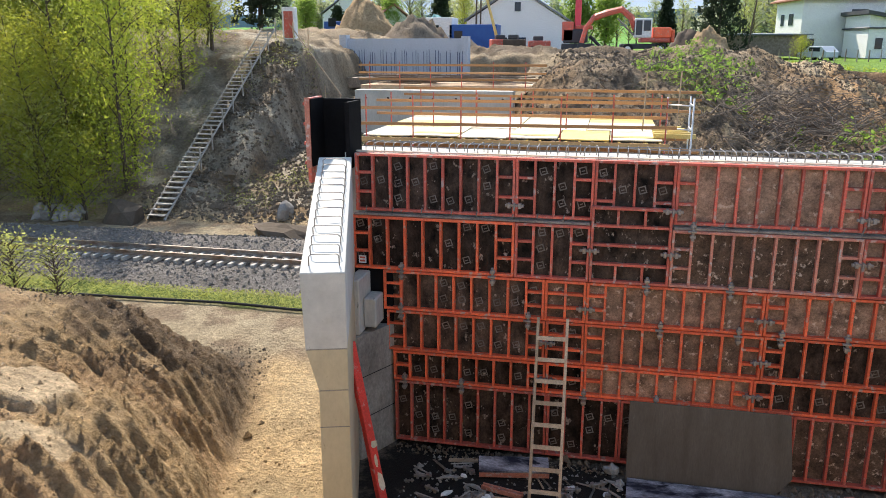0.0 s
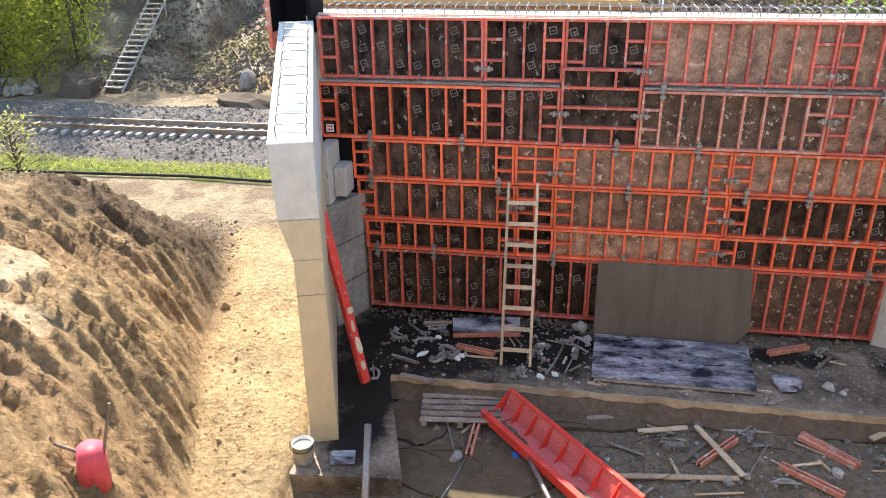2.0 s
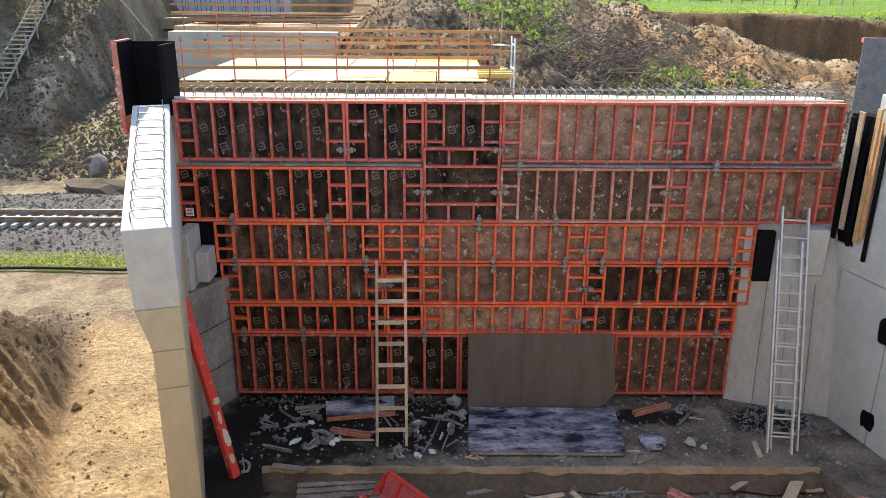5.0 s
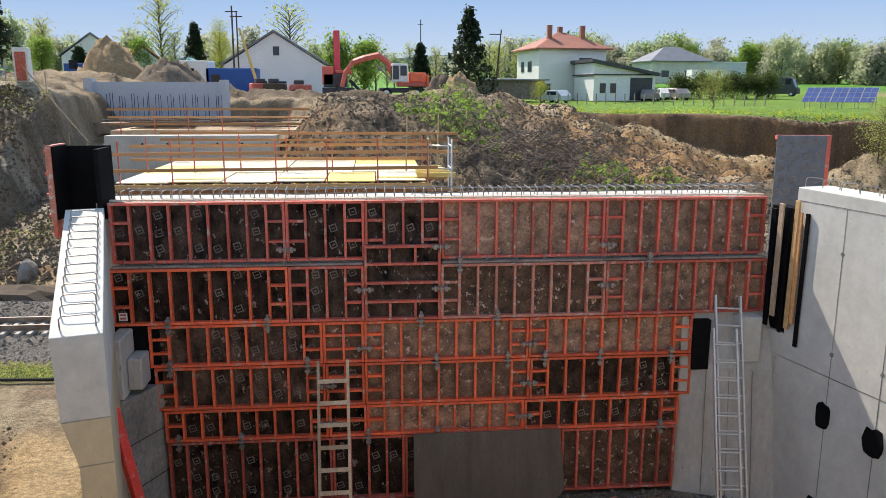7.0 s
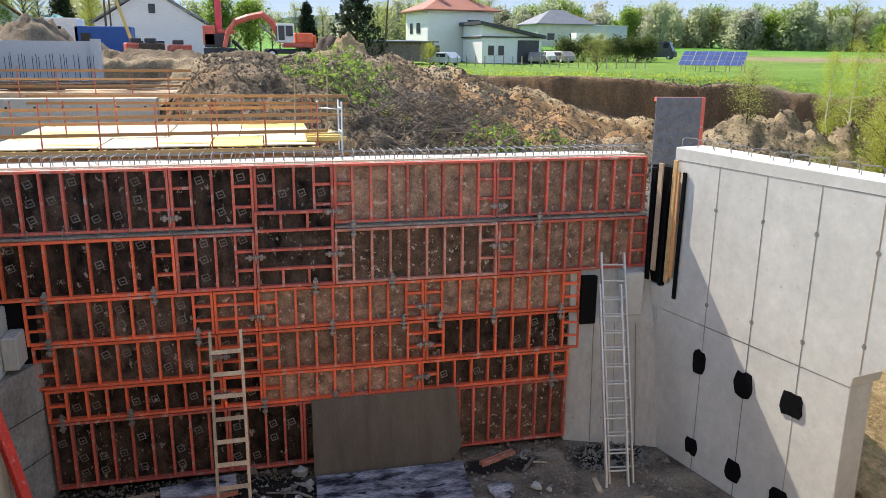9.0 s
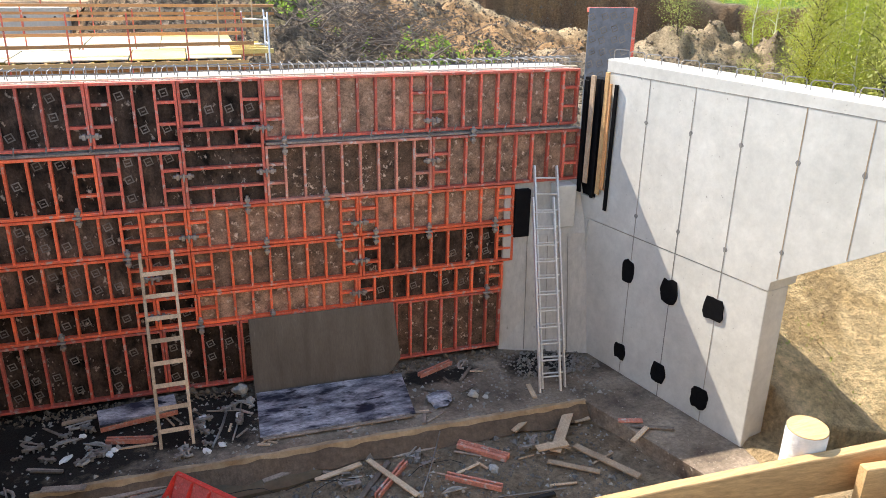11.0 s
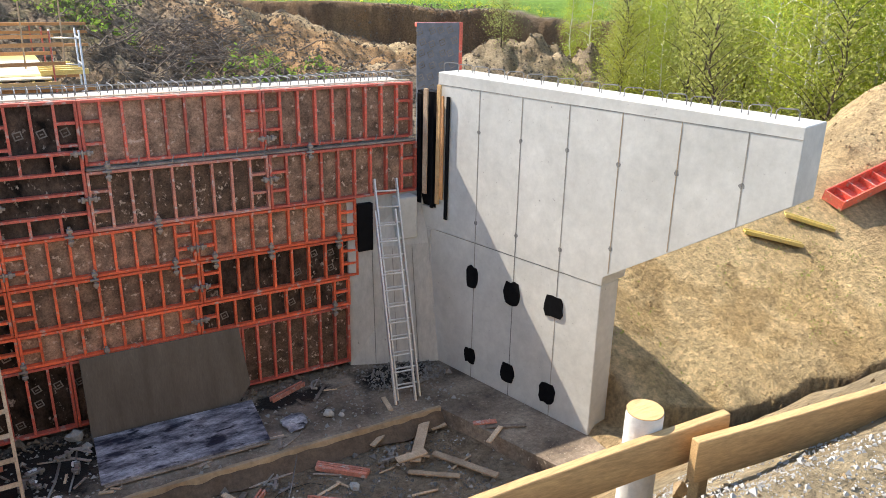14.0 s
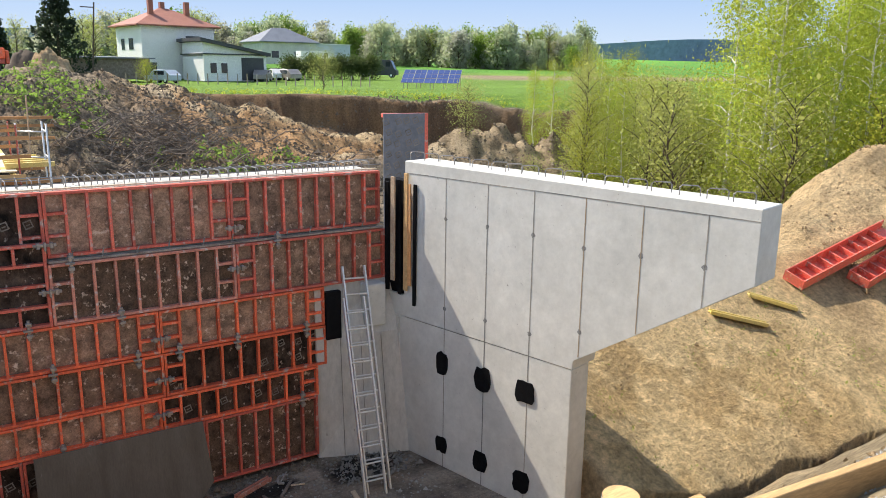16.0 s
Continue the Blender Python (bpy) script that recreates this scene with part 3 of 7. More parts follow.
formwork = thing("wall_formwork", "red steel framed formwork wall with cement-stained plywood faces", "formwork")
R1, R2 = WALL_Y + 0.11, WALL_Y
DUST, PLY = M["ply_dusty"], M["ply"]
RED, ORG = M["red"], M["orange"]
for x0, x1, f in ((-4.09, -1.43, PLY), (-1.43, -0.2, PLY), (-0.2, 1.02, PLY), (1.02, 3.68, DUST), (3.68, 6.38, DUST)):
    panel(x0, x1, 4.2, 5.16, R1, RED, f, shutter=formwork)
for x0, x1, f, p in ((-4.14, -1.41, PLY, ORG), (-1.41, -0.22, PLY, RED), (1.0, 3.7, DUST, M["pinkred"]), (3.7, 6.42, DUST, RED)):
    panel(x0, x1, 3.23, 4.14, R2, p, f, shutter=formwork)
panel(-0.22, 1.0, 3.23, 4.46, R2 - 0.01, RED, PLY, upright=False, material_label="panel turned on its side with level ribs", shutter=formwork)
for x0, x1, f, p in ((-3.61, -0.9, PLY, ORG), (-0.9, -0.24, DUST, ORG), (-0.24, 2.45, DUST, ORG), (2.45, 5.22, DUST, ORG)):
    panel(x0, x1, 2.53, 3.225, R2, p, f, shutter=formwork)
for x0, x1, f, p in ((-3.56, -0.87, PLY, ORG), (-0.87, -0.24, PLY, ORG), (-0.24, 2.48, DUST, ORG), (2.48, 5.24, PLY, ORG)):
    panel(x0, x1, 1.8, 2.525, R2, p, f, shutter=formwork)
for x0, x1, f, p in ((-3.46, -0.84, PLY, ORG), (-0.84, -0.22, PLY, ORG), (-0.22, 2.4, DUST, ORG), (2.4, 5.07, PLY, ORG)):
    panel(x0, x1, 1.25, 1.795, R2, p, f, shutter=formwork)
for x0, x1, f, p in ((-3.44, -0.8, PLY, RED), (-0.8, 0.4, PLY, RED), (0.4, 3.05, PLY, RED), (3.05, 5.05, DUST, RED)):
    panel(x0, x1, 0.1, 1.245, R2, p, f, cells=False, shutter=formwork)

# ---------------------------------------------------------------- small makers
def bar(name, label, category, a, b, w, h, material, group="", roll=0.0):
    """A straight sawn piece from a to b (points on its lower face), w wide and h thick."""
    a, b = Vector(a), Vector(b)
    d = b - a
    m = Matrix.Translation(a) @ d.to_track_quat("X", "Z").to_matrix().to_4x4() @ pose(0, 0, 0, roll)
    g = B()
    box(g, 0, d.length, -w / 2, w / 2, 0, h)
    return thing(name, label, category, g, material, m, group, bevel=min(w, h) * 0.12)


def loop_mesh(w, h, r=0.008):
    g = B()
    tube(g, [(-w / 2, 0, -0.06), (-w / 2, 0, h - 0.03), (-w / 2 + 0.03, 0, h), (w / 2 - 0.03, 0, h), (w / 2, 0, h - 0.03), (w / 2, 0, -0.06)], r, 5)
    return done("rebar_loop", g, M["rebar"])


def clamp(at, turned=False):
    """A formwork coupler: two jaws on a spindle with a wedge."""
    g = B()
    box(g, -0.15, 0.15, -0.025, 0.02, -0.022, 0.022)
    box(g, -0.11, -0.06, -0.05, 0.04, -0.042, 0.042)
    box(g, 0.06, 0.11, -0.05, 0.04, -0.042, 0.042)
    box(g, -0.015, 0.015, -0.06, 0.0, -0.075, 0.05)
    return thing("formwork_clamp", "grey galvanised coupler clamping two formwork panels", "clamp", g, M["zinc"], pose(*at, 0, 90 if turned else 0, 0), "formwork clamps", bevel=0.006)


# ---------------------------------------------------------------- abutment details
wall_ab = bpy.data.objects["wall_abutment"]
lp = loop_mesh(0.5, 0.16)
for k in range(66):
    o = part("rebar_loop", lp, None, wall_ab)
    o.matrix_basis = pose(-3.95 + 0.157 * k + rng.normal(0, 0.01), 12.42 + rng.normal(0, 0.02), 5.14, 0, 0, 90 + rng.normal(0, 4))
for y, z in ((12.18, 5.25), (12.42, 5.31), (12.66, 5.26)):
    g = B()
    tube(g, [(-4.0 + 0.7 * i, y + rng.normal(0, 0.008), z + rng.normal(0, 0.006)) for i in range(16)], 0.009, 5)
    part("rebar_rod", g, M["rebar"], wall_ab)
bar("top_batten", "pale timber batten along the formwork top", "batten", (-4.1, 12.115, 5.165), (6.38, 12.115, 5.165), 0.05, 0.025, M["board_pale"])
bar("ledge_board", "dusty dark board lying on the step of the formwork", "board", (-4.1, 11.93, 4.144), (-0.24, 11.93, 4.144), 0.09, 0.03, M["wood_old"], "ledge boards")
bar("ledge_board", "dusty dark board lying on the step of the formwork", "board", (1.02, 11.93, 4.144), (6.4, 11.93, 4.144), 0.09, 0.03, M["wood_old"], "ledge boards")
for k in range(22):
    x = -3.9 + 0.47 * k
    if -0.35 < x < 1.15:
        continue
    g = B()
    tube(g, [(0, 0, 0), (0.03, -0.02, 0.1 + 0.05 * rng.random())], 0.011, 5)
    thing("tie_rod", "short grey steel tie rod on the formwork ledge", "rod", g, M["rebar"], pose(x + rng.normal(0, 0.05), 11.885, 4.172), "tie rods")

for x, z, t in ((-1.42, 4.42, 0), (3.69, 4.42, 0), (0.99, 4.43, 0), (-0.22, 3.75, 0), (1.0, 3.75, 0), (3.7, 3.75, 0), (-3.28, 3.23, 1), (-1.75, 3.23, 1), (0.68, 3.23, 1), (1.92, 3.23, 1),
                (-0.24, 2.78, 0), (2.45, 2.78, 0), (-1.15, 2.52, 1), (0.93, 2.52, 1), (2.1, 2.52, 1), (2.72, 2.52, 1), (3.65, 2.52, 1), (4.86, 2.52, 1), (2.46, 2.1, 0), (2.4, 1.52, 0),
                (-3.3, 2.52, 1), (-3.25, 1.25, 1), (-2.25, 1.25, 1), (-0.2, 1.25, 1), (0.95, 1.25, 1), (4.75, 1.25, 1), (-0.85, 2.15, 0), (-0.83, 1.5, 0), (1.3, 4.14, 1), (4.4, 4.14, 1)):
    clamp((x, 11.83, z), bool(t))

# white maker's plate on one panel
g = B()
box(g, 0, 0.13, -0.004, 0.0, 0, 0.13)
plate = thing("sign_plate", "small white plate with red marks on a formwork panel", "sign", g, M["white"], pose(-4.02, 11.838, 3.33))
for k in range(2):
    g = B()
    box(g, 0.02, 0.11, -0.008, -0.0045, 0.025 + 0.055 * k, 0.055 + 0.055 * k)
    part("sign_mark", g, M["red"], plate)

# pale printed marks on the dark plywood faces: tilted square outlines
mk = B()
for sx, sz in ((1, 0), (0, 1)):
    for side in (0, 1):
        u = 0.1 * side
        if sx:
            box(mk, 0, 0.12, -0.003, 0, u, u + 0.018)
        else:
            box(mk, u, u + 0.018, -0.003, 0, 0.019, 0.099)
box(mk, 0.035, 0.085, -0.003, 0, 0.045, 0.062)
mk = done("printed_mark", mk, M["ply_mark"])
for p in list(formwork.children):
    x0, y0, z0 = p.location
    w = max(c.dimensions.x for c in p.children)
    h = max(c.dimensions.z for c in p.children)
    face = [c for c in p.children if c.name.startswith("plywood")][0]
    if face.data.materials[0] != M["ply"] or p.get("label", ""):
        continue
    n = max(2, round(w / 0.3))
    for i in range(n):
        for j in range(int(h / 0.3)):
            if rng.random() < 0.45:
                o = part("printed_mark", mk, None, p)
                o.matrix_basis = pose(w * (i + 0.28) / n, 0.109, 0.12 + 0.27 * j + 0.05 * rng.random(), 0, -18 + rng.normal(0, 3), 0)

# corner at the right: splayed concrete strip, recess, boards
bm = B()
lo = [bm.verts.new(v) for v in ((5.06, 12.1, 0), (5.06, 11.9, 0), (6.62, 11.28, 0), (6.62, 12.1, 0))]
mi = [bm.verts.new(v) for v in ((5.06, 12.1, 2.3), (5.06, 11.9, 2.3), (6.56, 11.55, 2.3), (6.56, 12.1, 2.3))]
hi = [bm.verts.new(v) for v in ((5.06, 12.1, 3.23), (5.06, 11.93, 3.23), (6.5, 11.87, 3.23), (6.5, 12.1, 3.23))]
for a, b in ((lo, mi), (mi, hi)):
    for i in range(4):
        bm.faces.new((a[i], a[(i + 1) % 4], b[(i + 1) % 4], b[i]))
bm.faces.new(lo[::-1])
bm.faces.new(hi)
thing("wall_corner", "bare grey concrete wall in the corner beside the formwork", "wall", bm, M["concrete_old"], kind="structure")
for u in (0.28, 0.52, 0.76):
    p0, p1 = Vector((5.06, 11.9, 0.02)).lerp(Vector((6.62, 11.28, 0.02)), u), Vector((5.06, 11.9, 2.26)).lerp(Vector((6.56, 11.55, 2.26)), u)
    g = B()
    tube(g, [p0, p1], 0.006, 4)
    thing("wall_joint", "thin upright joint line in the corner wall", "joint", g, M["stone"], group="pour joints", kind="structure")
# black box that stands for the shade of an opening here
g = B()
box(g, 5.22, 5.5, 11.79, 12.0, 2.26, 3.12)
thing("recess_lining", "black box standing for the shade of a recess in the corner wall", "lining", g, M["black_inside"])
g = B()
box(g, 5.92, 6.3, 11.62, 11.9, 2.42, 3.2)
thing("concrete_pad", "pale concrete pad on the corner wall", "pad", g, M["concrete"], bevel=0.02)
# left corner: stained wall, stepped blocks and the dark gap behind the formwork edge
bm = B()
prism(bm, [(-4.25, 12.1), (-3.45, 12.1), (-3.45, 11.99), (-3.85, 11.2), (-4.1, 11.2)], 0.0, 2.25)
thing("wall_corner", "stained concrete wall beside the formwork edge", "wall", bm, M["wall_stained"], kind="structure", bevel=0.006)
# another black box, standing for the dark of the gap
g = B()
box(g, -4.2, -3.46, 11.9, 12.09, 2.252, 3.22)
thing("recess_lining", "black box standing for the shade in the gap behind the formwork edge", "lining", g, M["black_inside"])
for x0, x1, y0, y1, z0, z1 in ((-4.06, -3.84, 11.25, 11.89, 2.254, 3.2), (-3.838, -3.62, 11.45, 11.89, 2.33, 2.83)):
    g = B()
    box(g, x0, x1, y0, y1, z0, z1)
    thing("concrete_pad", "concrete block projecting from the corner wall", "pad", g, M["concrete_old"], bevel=0.02)
for z in (0.75, 1.5):
    g = B()
    prism(g, [(-3.452, 11.985), (-3.85, 11.197), (-3.845, 11.194), (-3.447, 11.982)], z, z + 0.012)
    thing("wall_joint", "thin dark pour joint in the corner wall", "joint", g, M["rubber"], group="pour joints", kind="structure")

for k, (u, off, z0, z1, w, mt) in enumerate(((0.22, 0.1, 3.05, 5.0, 0.1, "black"), (0.38, 0.12, 3.25, 5.1, 0.1, "wood"), (0.5, 0.06, 3.0, 5.05, 0.07, "black"), (0.64, 0.06, 3.1, 5.18, 0.09, "wood_new"), (0.73, 0.05, 3.2, 5.0, 0.07, "scaf_orange"), (0.83, 0.03, 2.85, 5.0, 0.07, "black"))):
    g = B()
    box(g, -w / 2, w / 2, -0.02, 0.012, 0, z1 - z0)
    black = mt == "black"
    thing("joint_strip" if black else "corner_board", "black sealing strip hanging in the wall corner" if black else "upright timber board in the wall corner", "strip" if black else "board", g, M[mt], rm @ pose(u, -off, z0, 0, 0.6 * (k % 2), 0), "corner boards", bevel=0.004)

# added black box: shade of the corner gap, put behind the boards
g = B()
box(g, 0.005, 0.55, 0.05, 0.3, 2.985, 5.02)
thing("recess_lining", "black box standing for the shade in the gap of the wall corner", "lining", g, M["black_inside"], rm)

# steel box form at the left end of the wall top
box1 = thing("box_form", "tall open box of red framed formwork with black faces", "formwork", at=pose(-4.86, 12.0, 4.9))
for nm, dims, mt in (("side_panel", (0, 0.06, -0.15, 0.45, -0.25, 1.14), "red"), ("inner_face", (0.062, 0.08, -0.12, 0.44, 0.02, 1.12), "black_inside"), ("side_panel", (0.66, 0.72, -0.1, 0.45, 0, 1.08), "black_inside"),
                     ("inner_face", (0.64, 0.658, -0.08, 0.44, 0.02, 1.07), "black_inside"), ("back_panel", (0.0, 0.72, 0.452, 0.52, 0, 1.1), "black_inside")):
    g = B()
    box(g, *dims)
    part(nm, g, M[mt], box1, bevel=0.004)
for k in range(4):
    g = B()
    box(g, -0.05, -0.002, -0.14, 0.44, 0.06 + 0.32 * k, 0.11 + 0.32 * k)
    part("rib", g, M["red"], box1)
g = B()
box(g, -0.012, 0.07, -0.162, -0.152, 0.0, 1.145)
part("edge_strip", g, M["pinkred"], box1, "worn pale edge")

# single panel standing on the right corner
box2 = thing("standing_panel", "upright plywood shutter with pale prints and a red edge", "formwork", at=pose(8.66, 16.05, gz(8.66, 16.05) - 0.05, 0, 0, -6))
ph = 5.95 - gz(8.66, 16.05)
g = B()
box(g, 0, 1.07, 0, 0.02, 0, ph)
part("plywood", g, M["roof_grey"], box2)
g = B()
box(g, 1.072, 1.16, 0, 0.14, 0, ph)
box(g, 0, 1.07, 0.022, 0.14, ph - 0.09, ph)
box(g, 0, 1.07, 0.022, 0.14, 0, 0.09)
part("frame", g, M["red"], box2, bevel=0.004)
for i in range(4):
    for j in range(int(ph / 0.27)):
        o = part("printed_mark", mk, None, box2)
        o.matrix_basis = pose(0.06 + 0.25 * i + 0.05 * (j % 2) + rng.normal(0, 0.02), -0.001, ph - 0.28 - 0.26 * j + rng.normal(0, 0.02), 0, -22, 0) @ Matrix.Scale(1.25, 4)

# wing wall loops, seams, tie marks and foil patches
lp = loop_mesh(0.26, 0.14)
for k in range(17):
    o = part("rebar_loop", lp, None, wing_right)
    o.matrix_basis = pose(0.55 + 0.36 * k + rng.normal(0, 0.03), 0.3, 5.375 - 0.0074 * (0.55 + 0.36 * k), rng.normal(0, 3), 0, 25 + rng.normal(0, 10))
lp = loop_mesh(0.36, 0.15, 0.009)
for k in range(13):
    o = part("rebar_loop", lp, None, wing_left)
    y = 0.18 + 0.27 * k
    o.matrix_basis = pose(-0.25, y, 4.29 + 0.81 * y / LH, 10 + rng.normal(0, 6), 0, rng.normal(0, 4))
M["seam"] = mat("seam_shadow", (0.17, 0.165, 0.15), (0.33, 0.3, 0.25), 0.9, spread=0.08, scale=0.9, fine=20, bump=0.2)
M["mortar"] = mat("grey_mortar", (0.27, 0.265, 0.25), (0.16, 0.155, 0.145), 0.95, scale=9, fine=30, bump=0.4)
M["rust"] = mat("rusty_seam", (0.3, 0.2, 0.1), (0.36, 0.31, 0.24), 0.9, scale=2, fine=20, bump=0.2)


def tail_z(x):
    return 0.0 if x < NOTCH else 2.74 + (x - NOTCH) * (4.38 - 2.74) / (RL - NOTCH)


for k in range(7):
    x = 1.54 + 0.898 * k
    if x > RL - 0.1:
        break
    g = B()
    box(g, x - 0.007, x + 0.007, -0.004, -0.0005, tail_z(x) + 0.01, 5.17)
    part("panel_seam", g, M["rust"] if k in (3, 4) else M["seam"], wing_right)
    for z in ((4.5, 2.95) if x < NOTCH - 0.2 else (4.45, 3.2) if x < 4.9 else (4.5,)):
        g = B()
        prism(g, [(x + (0.026 + 0.022 * rng.random()) * math.cos(0.6283 * i), z + (0.026 + 0.022 * rng.random()) * math.sin(0.6283 * i)) for i in range(10)], -0.004, -0.0006, SIDE)
        part("tie_hole", g, M["mortar"], wing_right, "dark grey mortar tie mark")
for z0, x1 in ((5.17, RL), (2.58, NOTCH)):
    g = B()
    box(g, 0.58, x1 - 0.01, -0.004, -0.0005, z0, z0 + 0.011)
    part("panel_seam", g, M["seam"], wing_right)
g = B()
box(g, 0.36, 0.44, -0.02, -0.001, 0.05, 2.55)
part("joint_strip", g, M["concrete_old"], wing_right, "vertical joint strip")
for x, z, w, h in ((1.5, 1.96, 0.26, 0.4), (2.42, 1.93, 0.34, 0.42), (3.3, 1.97, 0.36, 0.36), (1.5, 0.43, 0.26, 0.3), (2.41, 0.43, 0.3, 0.36), (3.28, 0.41, 0.32, 0.38)):
    g = B()
    pts = []
    for i in range(14):
        a = 6.2832 * i / 14
        q = max(abs(math.cos(a)), abs(math.sin(a)))
        pts.append((x + w / 2 * math.cos(a) / q ** 0.8 * (1 + rng.normal(0, 0.06)), z + h / 2 * math.sin(a) / q ** 0.8 * (1 + rng.normal(0, 0.06))))
    prism(g, pts, -0.02, -0.001, Matrix(((1, 0, 0, 0), (0, 0, 1, 0), (0, 1, 0, 0), (0, 0, 0, 1))))
    part("foil_patch", g, M["black"], wing_right, "black foil patch")

# left wing: seams on its end
for z in (2.79, 3.33, 2.3):
    g = B()
    box(g, -0.5 if z > 3 else -0.37, -0.005, -0.005, -0.0005, z - 0.006, z + 0.006)
    part("panel_seam", g, M["seam"], wing_left)


# ---------------------------------------------------------------- ladders
def ladder(name, label, feet, top, width, step, rail, rung, material, flat_rungs):
    f, t = Vector(feet), Vector(top)
    d = t - f
    L = d.length
    up = d.normalized()
    across = Vector((1, 0, 0)) if abs(up.x) < 0.2 else Vector((1, 0, -up.x / up.z)).normalized()
    across = (across - up * across.dot(up)).normalized()
    m = Matrix.Translation(f) @ Matrix((across, up, across.cross(up))).transposed().to_4x4()
    ob = thing(name, label, "ladder", at=m)
    for s in (-1, 1):
        g = B()
        box(g, s * width / 2 - rail[0] / 2, s * width / 2 + rail[0] / 2, 0, L, -rail[1] / 2, rail[1] / 2)
        part("rail", g, material, ob, bevel=0.004)
    g = B()
    if flat_rungs:
        box(g, -width / 2, width / 2, -rung / 2, rung / 2, rail[1] / 2 + 0.001, rail[1] / 2 + 0.03)
    else:
        tube(g, [(-width / 2 + 0.01, 0, 0), (width / 2 - 0.01, 0, 0)], rung / 2, 8)
    rm_ = done("rung", g, material)
    k = 0.26
    while k < L - 0.02:
        o = part("rung", rm_, None, ob)
        o.location.y = k
        k += step
    return ob


ladder("wooden_ladder", "pale site-built timber ladder with nailed rungs leaning on the formwork", (-0.69, 10.4, 0.0), (-0.735, 11.62, 2.67), 0.46, 0.335, (0.045, 0.06), 0.065, M["wood"], True)
ladder("extension_ladder", "silver aluminium extension ladder leaning against the formwork", (5.45, 10.32, 0.0), (5.71, 11.72, 3.56), 0.42, 0.28, (0.03, 0.07), 0.032, M["alu"], False)
ladder("extension_ladder", "lower section of the silver aluminium ladder", (5.34, 10.22, 0.0), (5.55, 11.4, 3.1), 0.38, 0.28, (0.03, 0.06), 0.03, M["alu"], False)

# ---------------------------------------------------------------- on the footing
g = B()
prism(g, [(0, 0), (2.25, 0), (2.52, 0.32), (2.44, 1.33), (0, 1.33)], 0, 0.021)
thing("plywood_sheet", "dark brown plywood sheet with a cut corner leaning on the formwork", "board", g, M["brown_board"], pose(0.54, 11.5, 0.0, 79, 0, 0), bevel=0.003)
g = B()
prism(g, [(0.5, 10.17), (2.93, 10.15), (3.03, 11.42), (0.56, 11.46)], 0.06, 0.085)
thing("plywood_sheet", "blue-black board frosted with dried cement lying on timbers", "board", g, M["dustboard"], bevel=0.003)
g = B()
prism(g, [(0.54, 10.12), (2.9, 10.1), (2.98, 11.3), (0.58, 11.35)], 0.03, 0.055)
thing("plywood_sheet", "worn board lying under a frosted one", "board", g, M["wood_old"], bevel=0.003)
for y in (10.3, 11.2):
    bar("bearer", "short timber bearer under stacked boards", "timber", (0.6, y, -0.005), (2.85, y, -0.005), 0.08, 0.034, M["wood_old"], "bearers")
p = panel(-1.8, -0.65, 0.0, 0.34, 0.0, M["pinkred"], M["dustboard"], cells=False, material_label="narrow formwork panel lying on its face, frosted with cement")
p.matrix_basis = pose(-1.86, 11.36, 0.12, 105, 0, 10)

GR = "loose site timber"
for a, b, w, h, mt, z in (
    ((0.88, 9.83), (1.93, 9.94), 0.09, 0.03, "wood", 0), ((0.46, 9.54), (1.24, 9.74), 0.09, 0.04, "wood_old", 0), ((1.19, 9.36), (1.9, 9.53), 0.09, 0.03, "wood", 0), ((2.01, 9.51), (2.49, 8.49), 0.09, 0.025, "wood", 0.08),
    ((1.72, 8.75), (2.31, 9.44), 0.08, 0.05, "wood_old", 0), ((0.65, 8.3), (2.44, 8.49), 0.08, 0.03, "wood", 0.03), ((4.39, 9.55), (5.05, 10.0), 0.09, 0.03, "wood", 0.1), ((4.79, 8.86), (5.6, 9.95), 0.17, 0.03, "wood", 0.1),
    ((4.53, 8.96), (5.03, 8.94), 0.15, 0.03, "wood", 0.14), ((4.63, 8.77), (5.25, 8.28), 0.09, 0.03, "wood", 0.02), ((5.51, 9.64), (5.78, 9.63), 0.13, 0.03, "wood", 0.03), ((4.27, 9.96), (4.51, 9.7), 0.08, 0.03, "wood_old", 0),
    ((5.2, 9.0), (5.75, 8.0), 0.12, 0.035, "wood", 0.03), ((-2.4, 11.5), (-1.9, 11.55), 0.09, 0.03, "wood", 0.28), ((-2.66, 10.35), (-2.22, 10.18), 0.05, 0.03, "wood_old", 0.28), ((6.0, 9.1), (6.35, 8.95), 0.1, 0.03, "pinkred", 0.28), ((6.1, 8.9), (6.7, 8.6), 0.07, 0.03, "wood_old", 0.29),
    ((-2.46, 9.86), (-1.88, 9.72), 0.12, 0.03, "wood_old", 0.28), ((0.9, 9.7), (1.7, 9.78), 0.07, 0.03, "wood_old", 0.04), ((5.0, 10.1), (5.05, 10.5), 0.08, 0.03, "wood", 0.28), ((5.9, 8.5), (6.3, 8.75), 0.08, 0.03, "wood", 0.3)):
    bar("plank", "weathered grey offcut of timber on the pit floor" if mt == "wood_old" else "pale offcut of sawn timber on the pit floor", "plank", (*a, FLOOR_Z + z), (*b, FLOOR_Z + z + 0.02), w, h, M[mt], GR)
